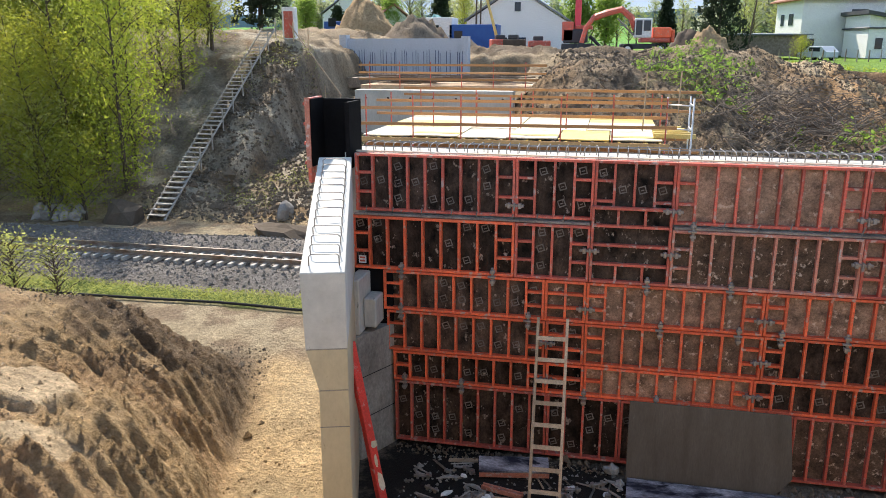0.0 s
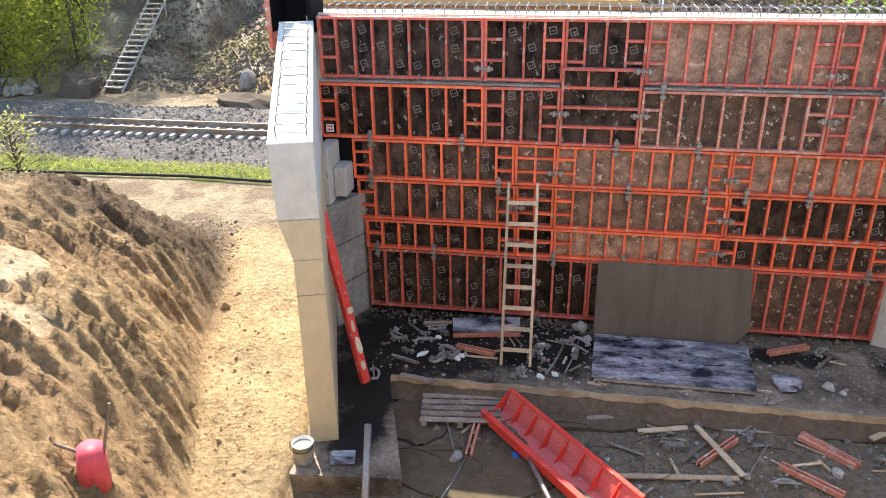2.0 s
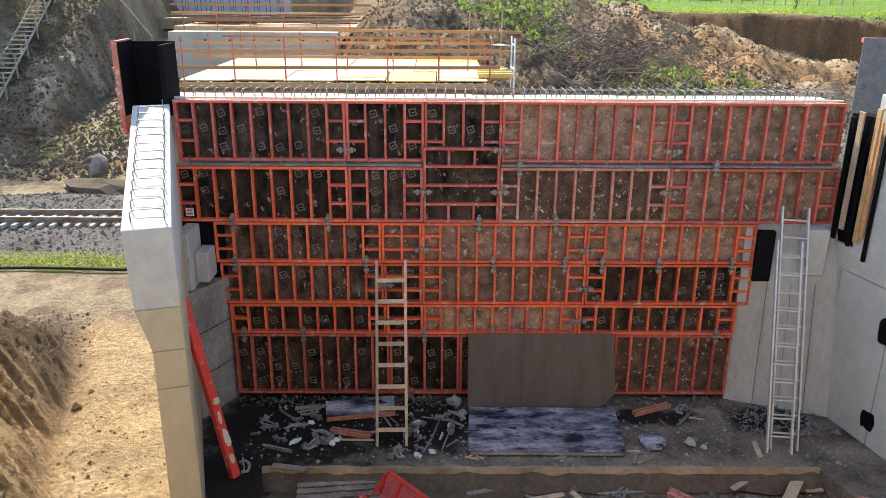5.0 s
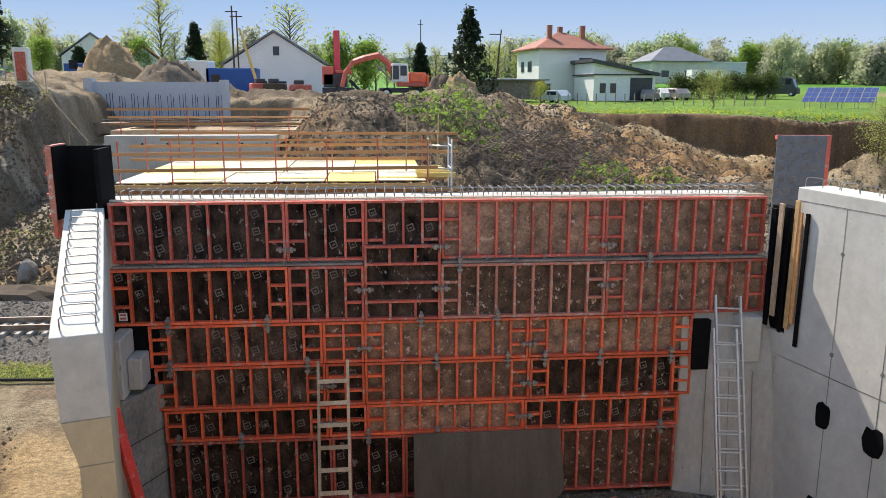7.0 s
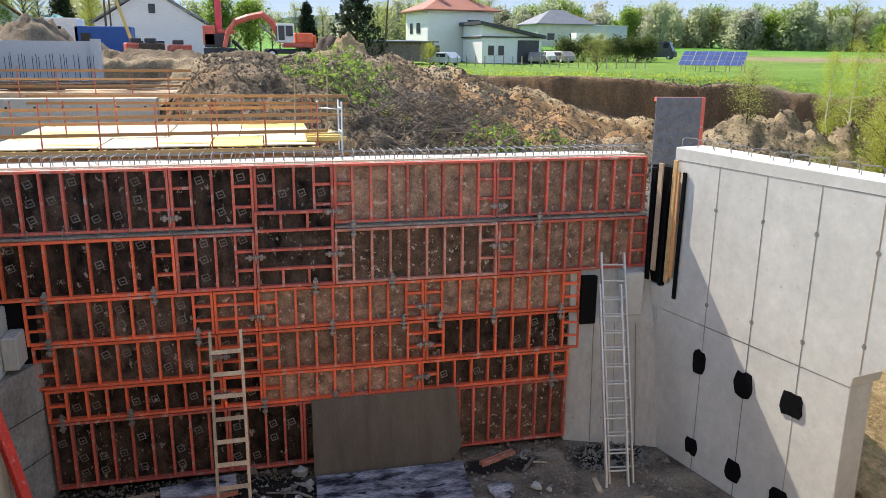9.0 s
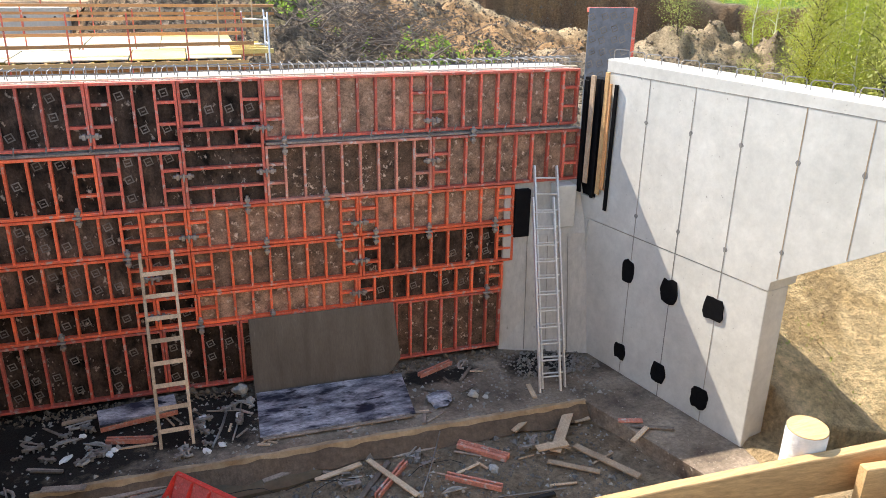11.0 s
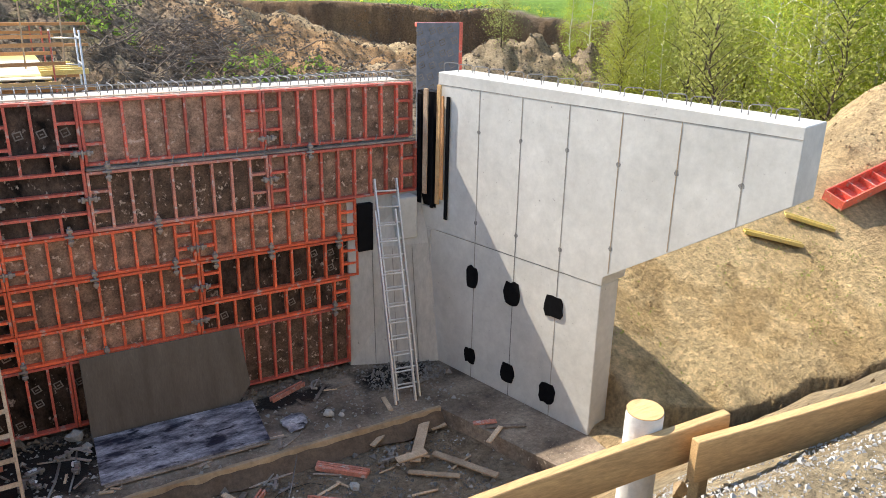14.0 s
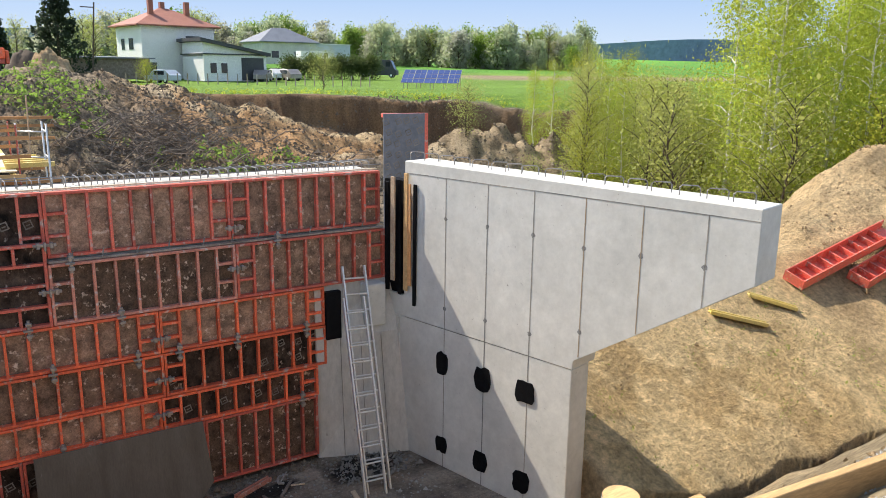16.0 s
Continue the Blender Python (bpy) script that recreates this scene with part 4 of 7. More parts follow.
for a, b, w in (((1.95, 8.69), (2.54, 9.33), 0.09), ((3.03, 8.85), (3.71, 8.35), 0.11), ((3.47, 9.58), (4.09, 9.01), 0.08), ((3.42, 9.5), (4.02, 8.95), 0.06), ((-1.64, 9.3), (-1.02, 9.82), 0.11), ((-1.17, 8.39), (-1.13, 9.36), 0.1), ((3.33, 11.3), (4.01, 11.6), 0.1), ((-1.7, 10.78), (-1.04, 10.62), 0.1)):
    on = a[1] > 10
    p = thing("steel_waler", "faded red steel waler rail lying on the ground", "waler", at=Matrix.Translation((*a, 0.01 if on else FLOOR_Z + 0.03)) @ (Vector((*b, 0)) - Vector((*a, 0))).to_track_quat("X", "Z").to_matrix().to_4x4(), group="loose walers")
    L = (Vector(b) - Vector(a)).length
    g = B()
    box(g, 0, L, -w / 2, -w / 2 + 0.03, 0, 0.08)
    box(g, 0, L, w / 2 - 0.03, w / 2, 0, 0.08)
    part("channel", g, M["pinkred"], p, bevel=0.004)
    for q in (0.2, 0.5, 0.8):
        g = B()
        box(g, L * q - 0.03, L * q + 0.03, -w / 2 + 0.03, w / 2 - 0.03, 0.01, 0.06)
        part("spacer", g, M["zinc"], p)

M["mud_dark"] = mat("dark_wet_mud", (0.085, 0.055, 0.034), (0.16, 0.11, 0.07), 0.6, scale=2.2, fine=12, bump=0.6, dist=0.04, grain=0.5)
# muddy lip along the footing edge: a pale worn arris over a dark smear
for x0, x1 in ((-2.6, 0.4), (0.4, 3.2), (3.2, 5.8)):
    n_ = 60
    wob = [(x, 0.5 + noise.noise(Vector((2.3 * x, 0, 0))), 0.5 + 0.9 * noise.noise(Vector((3.1 * x, 4, 0)))) for x in np.linspace(x0, x1, n_ + 1)]
    rows_ = [[(x, 9.85 + 0.05 * u, 0.002) for x, u, v in wob], [(x, 9.8 - 0.01 * u, 0.014) for x, u, v in wob], [(x, 9.785 - 0.01 * v, -0.03 - 0.07 * v) for x, u, v in wob], [(x, 9.64 - 0.12 * u, FLOOR_Z + 0.03) for x, u, v in wob]]
    for label, mt, (r0, r1) in (("pale ochre arris of worn concrete along the footing edge", "mud_lip", (0, 2)), ("dark wet mud smeared below the footing edge", "mud_dark", (2, 3))):
        g = B()
        vs = [[g.verts.new(p) for p in rows_[r]] for r in range(r0, r1 + 1)]
        for a, b in zip(vs, vs[1:]):
            for i in range(n_):
                g.faces.new((a[i], a[i + 1], b[i + 1], b[i]))
        thing("mud_lip", label, "mud", g, M[mt], kind="stuff")
for x, y, a, b, k in ((-1.1, 8.15, 1.2, 0.55, 1), (-2.0, 9.2, 0.5, 0.6, 2), (0.3, 9.5, 1.0, 0.2, 3)):
    g = B()
    prism(g, [(x + a * math.cos(t) * (1 + 0.25 * noise.noise(Vector((math.cos(t) * 2, math.sin(t) * 2, k)))), y + b * math.sin(t) * (1 + 0.25 * noise.noise(Vector((math.cos(t) * 2, math.sin(t) * 2, k + 5))))) for t in np.linspace(0, 6.2832, 40, endpoint=False)], FLOOR_Z - 0.04, FLOOR_Z + 0.03)
    thing("puddle", "shallow brown puddle on the pit floor", "puddle", g, M["water"], kind="structure")

# pallet of dark boards
pal = thing("pallet", "dark wet timber pallet lying in the mud", "pallet", at=pose(-1.98, 8.98, FLOOR_Z + 0.01, 0, 0, 6))
for k in range(6):
    g = B()
    box(g, 0, 1.2, 0.145 * k, 0.145 * k + 0.1, 0.1, 0.125)
    part("board", g, M["wood_old"], pal, bevel=0.003)
for k in range(3):
    g = B()
    box(g, 0.02 + 0.54 * k, 0.1 + 0.54 * k, 0, 0.82, 0, 0.099)
    part("bearer", g, M["wood_old"], pal)

# red corner shutter lying on its edge: lower face, raised face, gussets between
M["scarlet"] = mat("scarlet_painted_steel", (0.82, 0.07, 0.05), (0.6, 0.06, 0.045), 0.45, scale=3.0, fine=30, bump=0.15, dist=0.004, grain=0.3, speck=(0.62, 0.3, 0.26), speck_at=0.62, speck_scale=9)
M["scarlet_dusty"] = mat("dusty_scarlet_steel", (0.7, 0.17, 0.15), (0.5, 0.1, 0.09), 0.7, scale=4.0, fine=30, bump=0.15, dist=0.004, grain=0.35, speck=(0.6, 0.4, 0.36), speck_at=0.62, speck_scale=8)
tr = thing("corner_shutter", "bright red steel corner shutter with gussets lying in the pit", "formwork", at=Matrix.Translation((-0.9, 9.42, FLOOR_Z + 0.06)) @ Matrix.Rotation(math.atan2(-1.95, 1.75), 4, "Z"))
TL = 2.72
for nm, d_, mt in (("outer_flange", (0, TL, -0.27, -0.25, 0, 0.16), "scarlet"), ("flange_rim", (0, TL, -0.29, -0.2, 0.161, 0.176), "scarlet"), ("base_plate", (0, TL, -0.249, 0.12, 0, 0.02), "scarlet_dusty")):
    g = B()
    box(g, *d_)
    part(nm, g, M[mt], tr, bevel=0.003)
g = B()
prism(g, [(0.121, 0.0), (0.145, 0.0), (0.285, 0.3), (0.262, 0.31)], 0, TL, Matrix(((0, 0, 1, 0), (1, 0, 0, 0), (0, 1, 0, 0), (0, 0, 0, 1))))
part("raised_plate", g, M["scarlet_dusty"], tr, bevel=0.003)
g = B()
box(g, 0, TL, 0.24, 0.31, 0.315, 0.335)
part("top_rim", g, M["scarlet"], tr, bevel=0.003)
for k in range(9):
    x = 0.012 + (TL - 0.03) * k / 8
    g = B()
    prism(g, [(-0.12 if k in (0, 8) else 0.0, 0.021), (0.119, 0.021), (0.255, 0.312), (0.21, 0.312)], x - 0.008, x + 0.008, Matrix(((0, 0, 1, 0), (1, 0, 0, 0), (0, 1, 0, 0), (0, 0, 0, 1))))
    part("gusset", g, M["scarlet"], tr)
g = B()
for k in range(40):
    u = k / 39
    box(g, -0.05, 0.05, -0.03, 0.03, 0, 0.03, pose(0.1 + 2.5 * u, -0.14 + 0.06 * math.sin(9 * u), 0.021 + 0.005 * (k % 3), 0, 0, 40 * k))
part("mud_cake", g, M["clod"], tr, "dried grey mud in the angle")

# loose clamps, rods and lumps
for x, y, z, a in ((-1.95, 10.35, 0.06, 20), (-1.7, 10.5, 0.06, 60), (-2.7, 10.86, 0.06, 10), (-2.0, 11.2, 0.06, -40), (-0.62, 10.1, 0.06, 40), (1.65, 9.02, FLOOR_Z + 0.08, 5), (2.75, 9.4, FLOOR_Z + 0.08, 70), (2.85, 9.2, FLOOR_Z + 0.08, 20), (4.45, 9.15, FLOOR_Z + 0.08, 0), (4.6, 9.25, FLOOR_Z + 0.1, 50), (-0.45, 10.7, 0.06, 70), (-0.3, 10.95, 0.06, 15), (0.25, 10.8, 0.06, 80), (0.1, 11.2, 0.06, 30)):
    c = clamp((x, y, z))
    c.matrix_basis = pose(x, y, z, 90, 0, a)
    tagged(c, "muddy grey steel clamp dropped on the ground", group="dropped clamps")
for a, b, r in (((-1.92, 9.96, FLOOR_Z + 0.15), (-1.36, 8.41, FLOOR_Z + 0.05), 0.012), ((-1.44, 7.42, FLOOR_Z + 0.05), (-1.21, 8.35, FLOOR_Z + 0.05), 0.014), ((2.55, 8.53, FLOOR_Z + 0.05), (3.2, 9.7, FLOOR_Z + 0.25), 0.01), ((-0.2, 10.2, 0.02), (0.05, 11.1, 0.02), 0.02), ((0.1, 10.3, 0.02), (0.3, 11.3, 0.02), 0.015), ((3.6, 8.2, FLOOR_Z + 0.05), (4.6, 8.1, FLOOR_Z + 0.05), 0.012)):
    g = B()
    tube(g, [a, (Vector(a) + Vector(b)) / 2 + Vector((0.02, 0, -0.01)), b], r, 6)
    thing("steel_rod", "thin dark steel rod lying across the mud", "rod", g, M["rebar"], group="loose rods", smooth=True)
g = B()
tube(g, [(-0.4, 8.58, FLOOR_Z + 0.1), (0.1, 7.3, FLOOR_Z + 0.18)], 0.035, 8)
thing("steel_prop", "muddy pale steel prop lying in the pit", "prop", g, M["zinc"], smooth=True)
g = B()
box(g, -0.2, 0.2, -0.035, 0.035, 0, 0.05)
thing("grating_strip", "small black grating strip on the pit floor", "grating", g, M["rubber"], pose(4.2, 8.04, FLOOR_Z + 0.01, 0, 0, 2), bevel=0.005)

# leaning red prop board with worn paint
pr = thing("prop_plank", "long worn red steel beam leaning on the wing wall", "beam", at=Matrix.Translation((-2.95, 9.6, 0.0)) @ (Vector((-3.55, 10.0, 2.5)) - Vector((-2.95, 9.6, 0.0))).to_track_quat("Z", "X").to_matrix().to_4x4())
g = B()
box(g, -0.05, 0.05, -0.07, 0.07, 0, 2.75)
part("beam_body", g, M["scarlet"], pr, bevel=0.008)
for k, (z, h_, w_) in enumerate(((0.3, 0.1, 0.05), (0.62, 0.2, 0.07), (0.95, 0.12, 0.04), (1.2, 0.07, 0.08))):
    g = B()
    prism(g, [(0.02 * (k % 2) + w_ * math.cos(a) * (0.6 + 0.4 * rng.random()), z + h_ * math.sin(a) * (0.6 + 0.4 * rng.random())) for a in np.linspace(0, 6.2832, 9, endpoint=False)], 0.0505, 0.053, Matrix(((0, 0, 1, 0), (1, 0, 0, 0), (0, 1, 0, 0), (0, 0, 0, 1))))
    part("worn_patch", g, M["board_pale"], pr, "bare worn patch")

# bucket
bk = thing("bucket", "white plastic bucket splashed with cement", "bucket", at=pose(-3.3, 7.72, 0.0))
g = B()
prof_ = [(0.02, 0.0), (0.125, 0.0), (0.15, 0.3), (0.158, 0.3), (0.158, 0.27)]
pr_in = [(0.14, 0.3), (0.117, 0.03), (0.02, 0.03)]
ring = prof_ [:4] + pr_in
vs = [[g.verts.new((r * math.cos(a), r * math.sin(a), z)) for a in np.linspace(0, 6.2832, 20, endpoint=False)] for r, z in ring]
for u, w in zip(vs, vs[1:]):
    for j in range(20):
        g.faces.new((u[j], u[(j + 1) % 20], w[(j + 1) % 20], w[j]))
part("pail", g, M["concrete"], bk, smooth=True)
g = B()
tube(g, [(0.16 * math.cos(a), -0.03 - 0.13 * abs(math.sin(a)), 0.28 - 0.05 * math.sin(a)) for a in np.linspace(0, 3.1416, 9)], 0.006, 5)
part("handle", g, M["rubber"], bk)
g = B()
tube(g, [(0, 0, 0.02), (0, 0, 0.25)], 0.134, 20)
part("contents", g, M["rubble"], bk, "grey cement slurry")
g = B()
box(g, -0.17, 0.17, -0.13, 0.13, 0, 0.05)
thing("plastic_tray", "dark blue plastic sack lying folded on the footing", "sack", g, M["dustboard"], pose(-2.79, 7.82, 0.0, 3, 0, 12), bevel=0.02)
g = B()
tube(g, [(-2.27, 6.9, -0.3), (-2.34, 7.35, 0.12), (-2.43, 7.9, 0.55)], 0.05, 10)
thing("plastic_pipe", "grey plastic pipe propped against the footing edge", "pipe", g, M["zinc"], smooth=True)


def lump(name, label, category, at, size, material, group="", seed=0, kind=""):
    g = B()
    bmesh.ops.create_icosphere(g, subdivisions=2, radius=1.0)
    for v in g.verts:
        k = 1 + 0.5 * noise.noise(v.co * 1.3 + Vector((seed * 3.1, 0, 0))) + 0.2 * noise.noise(v.co * 3.1 + Vector((0, seed, 0)))
        v.co = Vector((v.co.x * size[0], v.co.y * size[1], max(v.co.z, -0.4) * size[2])) * k
    return thing(name, label, category, g, material, pose(*at, 0, 0, 37 * seed), group, kind)


lump("boulder", "pale lump of broken concrete at the pit edge", "stone", (-1.7, 7.0, FLOOR_Z + 0.1), (0.3, 0.25, 0.17), M["rubble"], seed=2)
for k, (x, y, z, s) in enumerate(((4.02, 10.45, 0.05, 0.09), (4.2, 10.35, 0.03, 0.05), (3.3, 10.6, 0.04, 0.06), (2.55, 8.55, FLOOR_Z + 0.06, 0.06), (-1.33, 8.35, FLOOR_Z + 0.05, 0.1), (3.75, 8.8, FLOOR_Z + 0.06, 0.08), (2.3, 8.4, FLOOR_Z + 0.05, 0.07), (0.3, 11.6, 0.1, 0.12), (0.45, 11.3, 0.05, 0.08))):
    lump("stone_lump", "small pale lump of concrete on the ground", "stone", (x, y, z), (s, s * 0.8, s * 0.9), M["rubble"], "loose lumps", k + 3)
lump("fabric_bundle", "dark blue crumpled fabric on the footing", "fabric", (3.45, 10.5, 0.04), (0.25, 0.2, 0.07), M["dustboard"], seed=21)
lump("blue_rag", "small bright blue rag in the mud", "rag", (-0.52, 8.55, FLOOR_Z + 0.03), (0.07, 0.06, 0.04), M["blue"], seed=14)


def scatter(name, label, n, xr, yr, zf, size, material, seed, keep=None):
    """Many small broken pieces in one mesh."""
    r = np.random.default_rng(seed)
    base = np.array([(1, 0, 0), (-0.5, 0.87, 0), (-0.5, -0.87, 0), (0, 0, 0.9), (0.2, 0.1, -0.8)])
    tri = np.array([(0, 1, 3), (1, 2, 3), (2, 0, 3), (1, 0, 4), (2, 1, 4), (0, 2, 4)])
    x, y = r.uniform(*xr, n), r.uniform(*yr, n)
    if keep:
        ok = keep(x, y)
        x, y = x[ok], y[ok]
    k = len(x)
    s = size * np.exp(r.normal(0, 0.5, k))
    a = r.uniform(0, 6.28, k)
    p = base[None] * r.uniform(0.6, 1.3, (k, 5, 3)) * s[:, None, None]
    c, q = np.cos(a)[:, None], np.sin(a)[:, None]
    px, py = p[..., 0] * c - p[..., 1] * q + x[:, None], p[..., 0] * q + p[..., 1] * c + y[:, None]
    pz = p[..., 2] + (zf(x, y) + 0.25 * s)[:, None]
    verts = np.stack([px, py, pz], -1).reshape(-1, 3).tolist()
    faces = (tri[None] + 5 * np.arange(k)[:, None, None]).reshape(-1, 3).tolist()
    m_ = bpy.data.meshes.new(name)
    m_.from_pydata(verts, [], faces)
    m_.materials.append(material)
    return tagged(new(name, m_), label, "rubble", kind="stuff")


rc = np.random.default_rng(77)
for k in range(11):
    x, y = rc.uniform(-2.9, 0.35), rc.uniform(10.0, 11.5)
    c = clamp((x, y, 0.045))
    c.matrix_basis = pose(x, y, 0.045, 90, 0, rc.uniform(0, 180)) @ Matrix.Scale(rc.uniform(0.55, 0.9), 4)
    tagged(c, "muddy grey steel clamp dropped on the ground", group="dropped clamps")
for k in range(34):
    on = k % 3 == 0
    x, y = (rc.uniform(-2.8, 4.8), rc.uniform(10.0, 11.5)) if on else (rc.uniform(-1.6, 5.4), rc.uniform(7.6, 9.6))
    a, L = rc.uniform(0, 3.14), rc.uniform(0.25, 0.8)
    z = 0.004 if on else gz(x, y) + 0.015
    bar("stick", "thin dirty splinter of timber on the ground", "stick", (x, y, z), (x + L * math.cos(a), y + 0.4 * L * math.sin(a), z + 0.01), rc.uniform(0.02, 0.05), 0.02, M["wood_old"] if k % 2 else M["wood"], "splinters")
scatter("gravel", "pale concrete crumbs strewn over the footing", 900, (-3.0, 6.4), (9.85, 11.8), lambda x, y: 0 * x, 0.018, M["rubble"], 1)
scatter("gravel", "rubble heaped along the foot of the formwork", 900, (-3.4, 5.0), (11.55, 11.85), lambda x, y: 0.02 + 0.08 * (y - 11.5), 0.02, M["clod"], 2)
scatter("gravel", "rubble in the corner of the footing", 500, (5.0, 6.6), (10.7, 11.6), lambda x, y: 0 * x + 0.01, 0.024, M["stone"], 3, lambda x, y: x + (y - 11.2) * 0.3 < 6.45)
scatter("gravel", "dark crumbs and chips over the pit floor", 1600, (-1.8, 5.7), (7.2, 9.75), height, 0.022, M["stone"], 4)
scatter("gravel", "pale chips over the pit floor", 500, (-1.8, 6.2), (7.2, 9.75), height, 0.02, M["rubble"], 5)
scatter("gravel", "clods on the sand slope", 700, (-11, -4.2), (5.0, 13), height, 0.02, M["sand"], 6)
scatter("clods", "dark topsoil clods along the crest of the cutting", 3600, (-13, -6.6), (10.4, 15.2), height, 0.014, M["clod"], 14, lambda x, y: (x < edge_left(y) + 0.3) & (fractal(x, y, 2.0) + 0.22 * (y - 11.6) > 0))
scatter("clods", "brown clods broken from the cutting", 3000, (-11, -4.6), (5.0, 13), height, 0.011, M["mud_lip"], 15, lambda x, y: x < edge_left(y) + 0.1)
scatter("gravel", "clods on the sand path", 500, (-5.2, -3.6), (5.5, 13), height, 0.014, M["sand"], 8)
scatter("gravel", "clods on the sand hill", 2600, (8.3, 16), (5.5, 12), height, 0.009, M["sand"], 9)
scatter("gravel", "coarse gravel beside the barrier", 20000, (1.6, 6.0), (0.6, 3.6), height, 0.0055, M["rubble"], 10)
scatter("gravel", "earth clods beside the barrier", 350, (1.6, 6.5), (0.6, 4.2), height, 0.02, M["sand"], 12)
scatter("gravel", "grey stones of the railway ballast", 16000, (-36, -5), (19.0, 25.0), height, 0.024, M["stone"], 11)

# ---------------------------------------------------------------- barrier at the bank edge
for a, b, h0, warp in (((0.9, 2.134, 4.715), (2.71, 1.983, 4.83), 0.19, 0.012), ((2.41, 1.907, 4.79), (4.5, 1.74, 4.77), 0.21, -0.01)):
    d = Vector(b) - Vector(a)
    g = B()
    n_ = 14
    sec = [[g.verts.new((d.length * i / n_, y + warp * math.sin(3.1416 * i / n_), z + 0.004 * noise.noise(Vector((i * 0.9, 7 * y, 5 * z))))) for y, z in ((-0.024, 0), (0.024, 0), (0.024, h0), (-0.024, h0))] for i in range(n_ + 1)]
    for u, w in zip(sec, sec[1:]):
        for j in range(4):
            g.faces.new((u[j], u[(j + 1) % 4], w[(j + 1) % 4], w[j]))
    g.faces.new(sec[0][::-1])
    g.faces.new(sec[-1])
    thing("barrier_plank", "rough new timber plank fixed on edge as a barrier", "plank", g, M["wood_new"], Matrix.Translation(a) @ d.to_track_quat("X", "Z").to_matrix().to_4x4(), "barrier planks", bevel=0.004)
st = thing("log_stake", "peeling white birch log stake behind the barrier", "stake", at=pose(2.36, 2.17, 4.25, 3, -3, 0))
g = B()
tube(g, [(0, 0, -0.3), (0, 0, 0.4), (0.005, 0, 0.81)], 0.085, 18, cap=False)
part("bark", g, M["bark_birch"], st, smooth=True)
g = B()
tube(g, [(0.005, 0, -0.3), (0.005, 0, 0.813)], 0.0825, 18)
part("cut_end", g, M["wood_new"], st, "pale sawn end")
for x, y in ((1.3, 2.15), (2.52, 1.945)):
    g = B()
    box(g, -0.03, 0.03, -0.03, 0.03, -0.3, 0.4)
    thing("barrier_post", "short sawn timber post holding a barrier plank", "post", g, M["wood_new"], pose(x, y, 4.45), "barrier posts", bevel=0.004)

# things on the sand hill
for a, b in (((13.18, 9.99), (14.14, 9.26)), ((14.48, 10.02), (15.23, 9.31))):
    d = Vector((*b, gz(*b) + 0.03)) - Vector((*a, gz(*a) + 0.03))
    p = thing("timber_girder", "yellow timber formwork girder lying on the sand", "girder", at=Matrix.Translation((*a, gz(*a) + 0.03)) @ d.to_track_quat("X", "Z").to_matrix().to_4x4() @ pose(0, 0, 0, 0, 0, 0), group="girders")
    for nm, dd in (("flange", (0, d.length, -0.1, -0.06, 0, 0.08)), ("web", (0, d.length, -0.059, 0.059, 0.027, 0.053)), ("flange", (0, d.length, 0.06, 0.1, 0, 0.08))):
        g = B()
        box(g, *dd)
        part(nm, g, M["yellow"], p, bevel=0.004)


def red_channel(at, L, w, h, label):
    o = thing("steel_trough", label, "formwork", at=at, group="red troughs")
    for nm, dd in (("side_plate", (0, L, -w / 2, -w / 2 + 0.03, 0, h)), ("side_plate", (0, L, w / 2 - 0.03, w / 2, 0, h)), ("base_plate", (0, L, -w / 2 + 0.031, w / 2 - 0.031, 0, 0.03)), ("end_plate", (0, 0.03, -w / 2 + 0.031, w / 2 - 0.031, 0.031, h))):
        g = B()
        box(g, *dd)
        part(nm, g, RED, o, bevel=0.003)
    for k in range(1, int(L / 0.4)):
        g = B()
        box(g, 0.4 * k - 0.02, 0.4 * k + 0.02, -w / 2 + 0.031, w / 2 - 0.031, 0.031, h * 0.7)
        part("rib", g, RED, o)
    return o


for x, y, L, a in ((15.9, 9.9, 3.8, -2), (17.5, 9.3, 3.0, -1)):
    z0, z1 = gz(x, y) + 0.05, gz(x + L * math.cos(radians(a)), y + L * math.sin(radians(a))) + 0.05
    red_channel(Matrix.Translation((x, y, z0)) @ pose(0, 0, 0, 20, -math.degrees(math.atan2(z1 - z0, L)), a), L, 0.52, 0.25, "dark red steel formwork trough lying on the sand")
# pink marker on the sand slope
pk = thing("marker_bag", "torn pink plastic bag tied on crossed sticks", "marker", at=pose(-4.75, 5.62, gz(-4.75, 5.62)) @ Matrix.Diagonal((1.4, 1.4, 1.5, 1)))
g = B()
tube(g, [(-0.02, 0, 0.0), (0, 0, 0.2), (0.02, 0, 0.34)], 0.12, 12, 0.1)
part("bag", g, M["pink"], pk, smooth=True)
for a, b in (((-0.28, 0, 0.34), (0.05, 0, 0.25)), ((0.05, 0, 0.1), (0.22, 0.05, 0.7))):
    g = B()
    tube(g, [a, b], 0.012, 6)
    part("stick", g, M["wood_old"], pk)

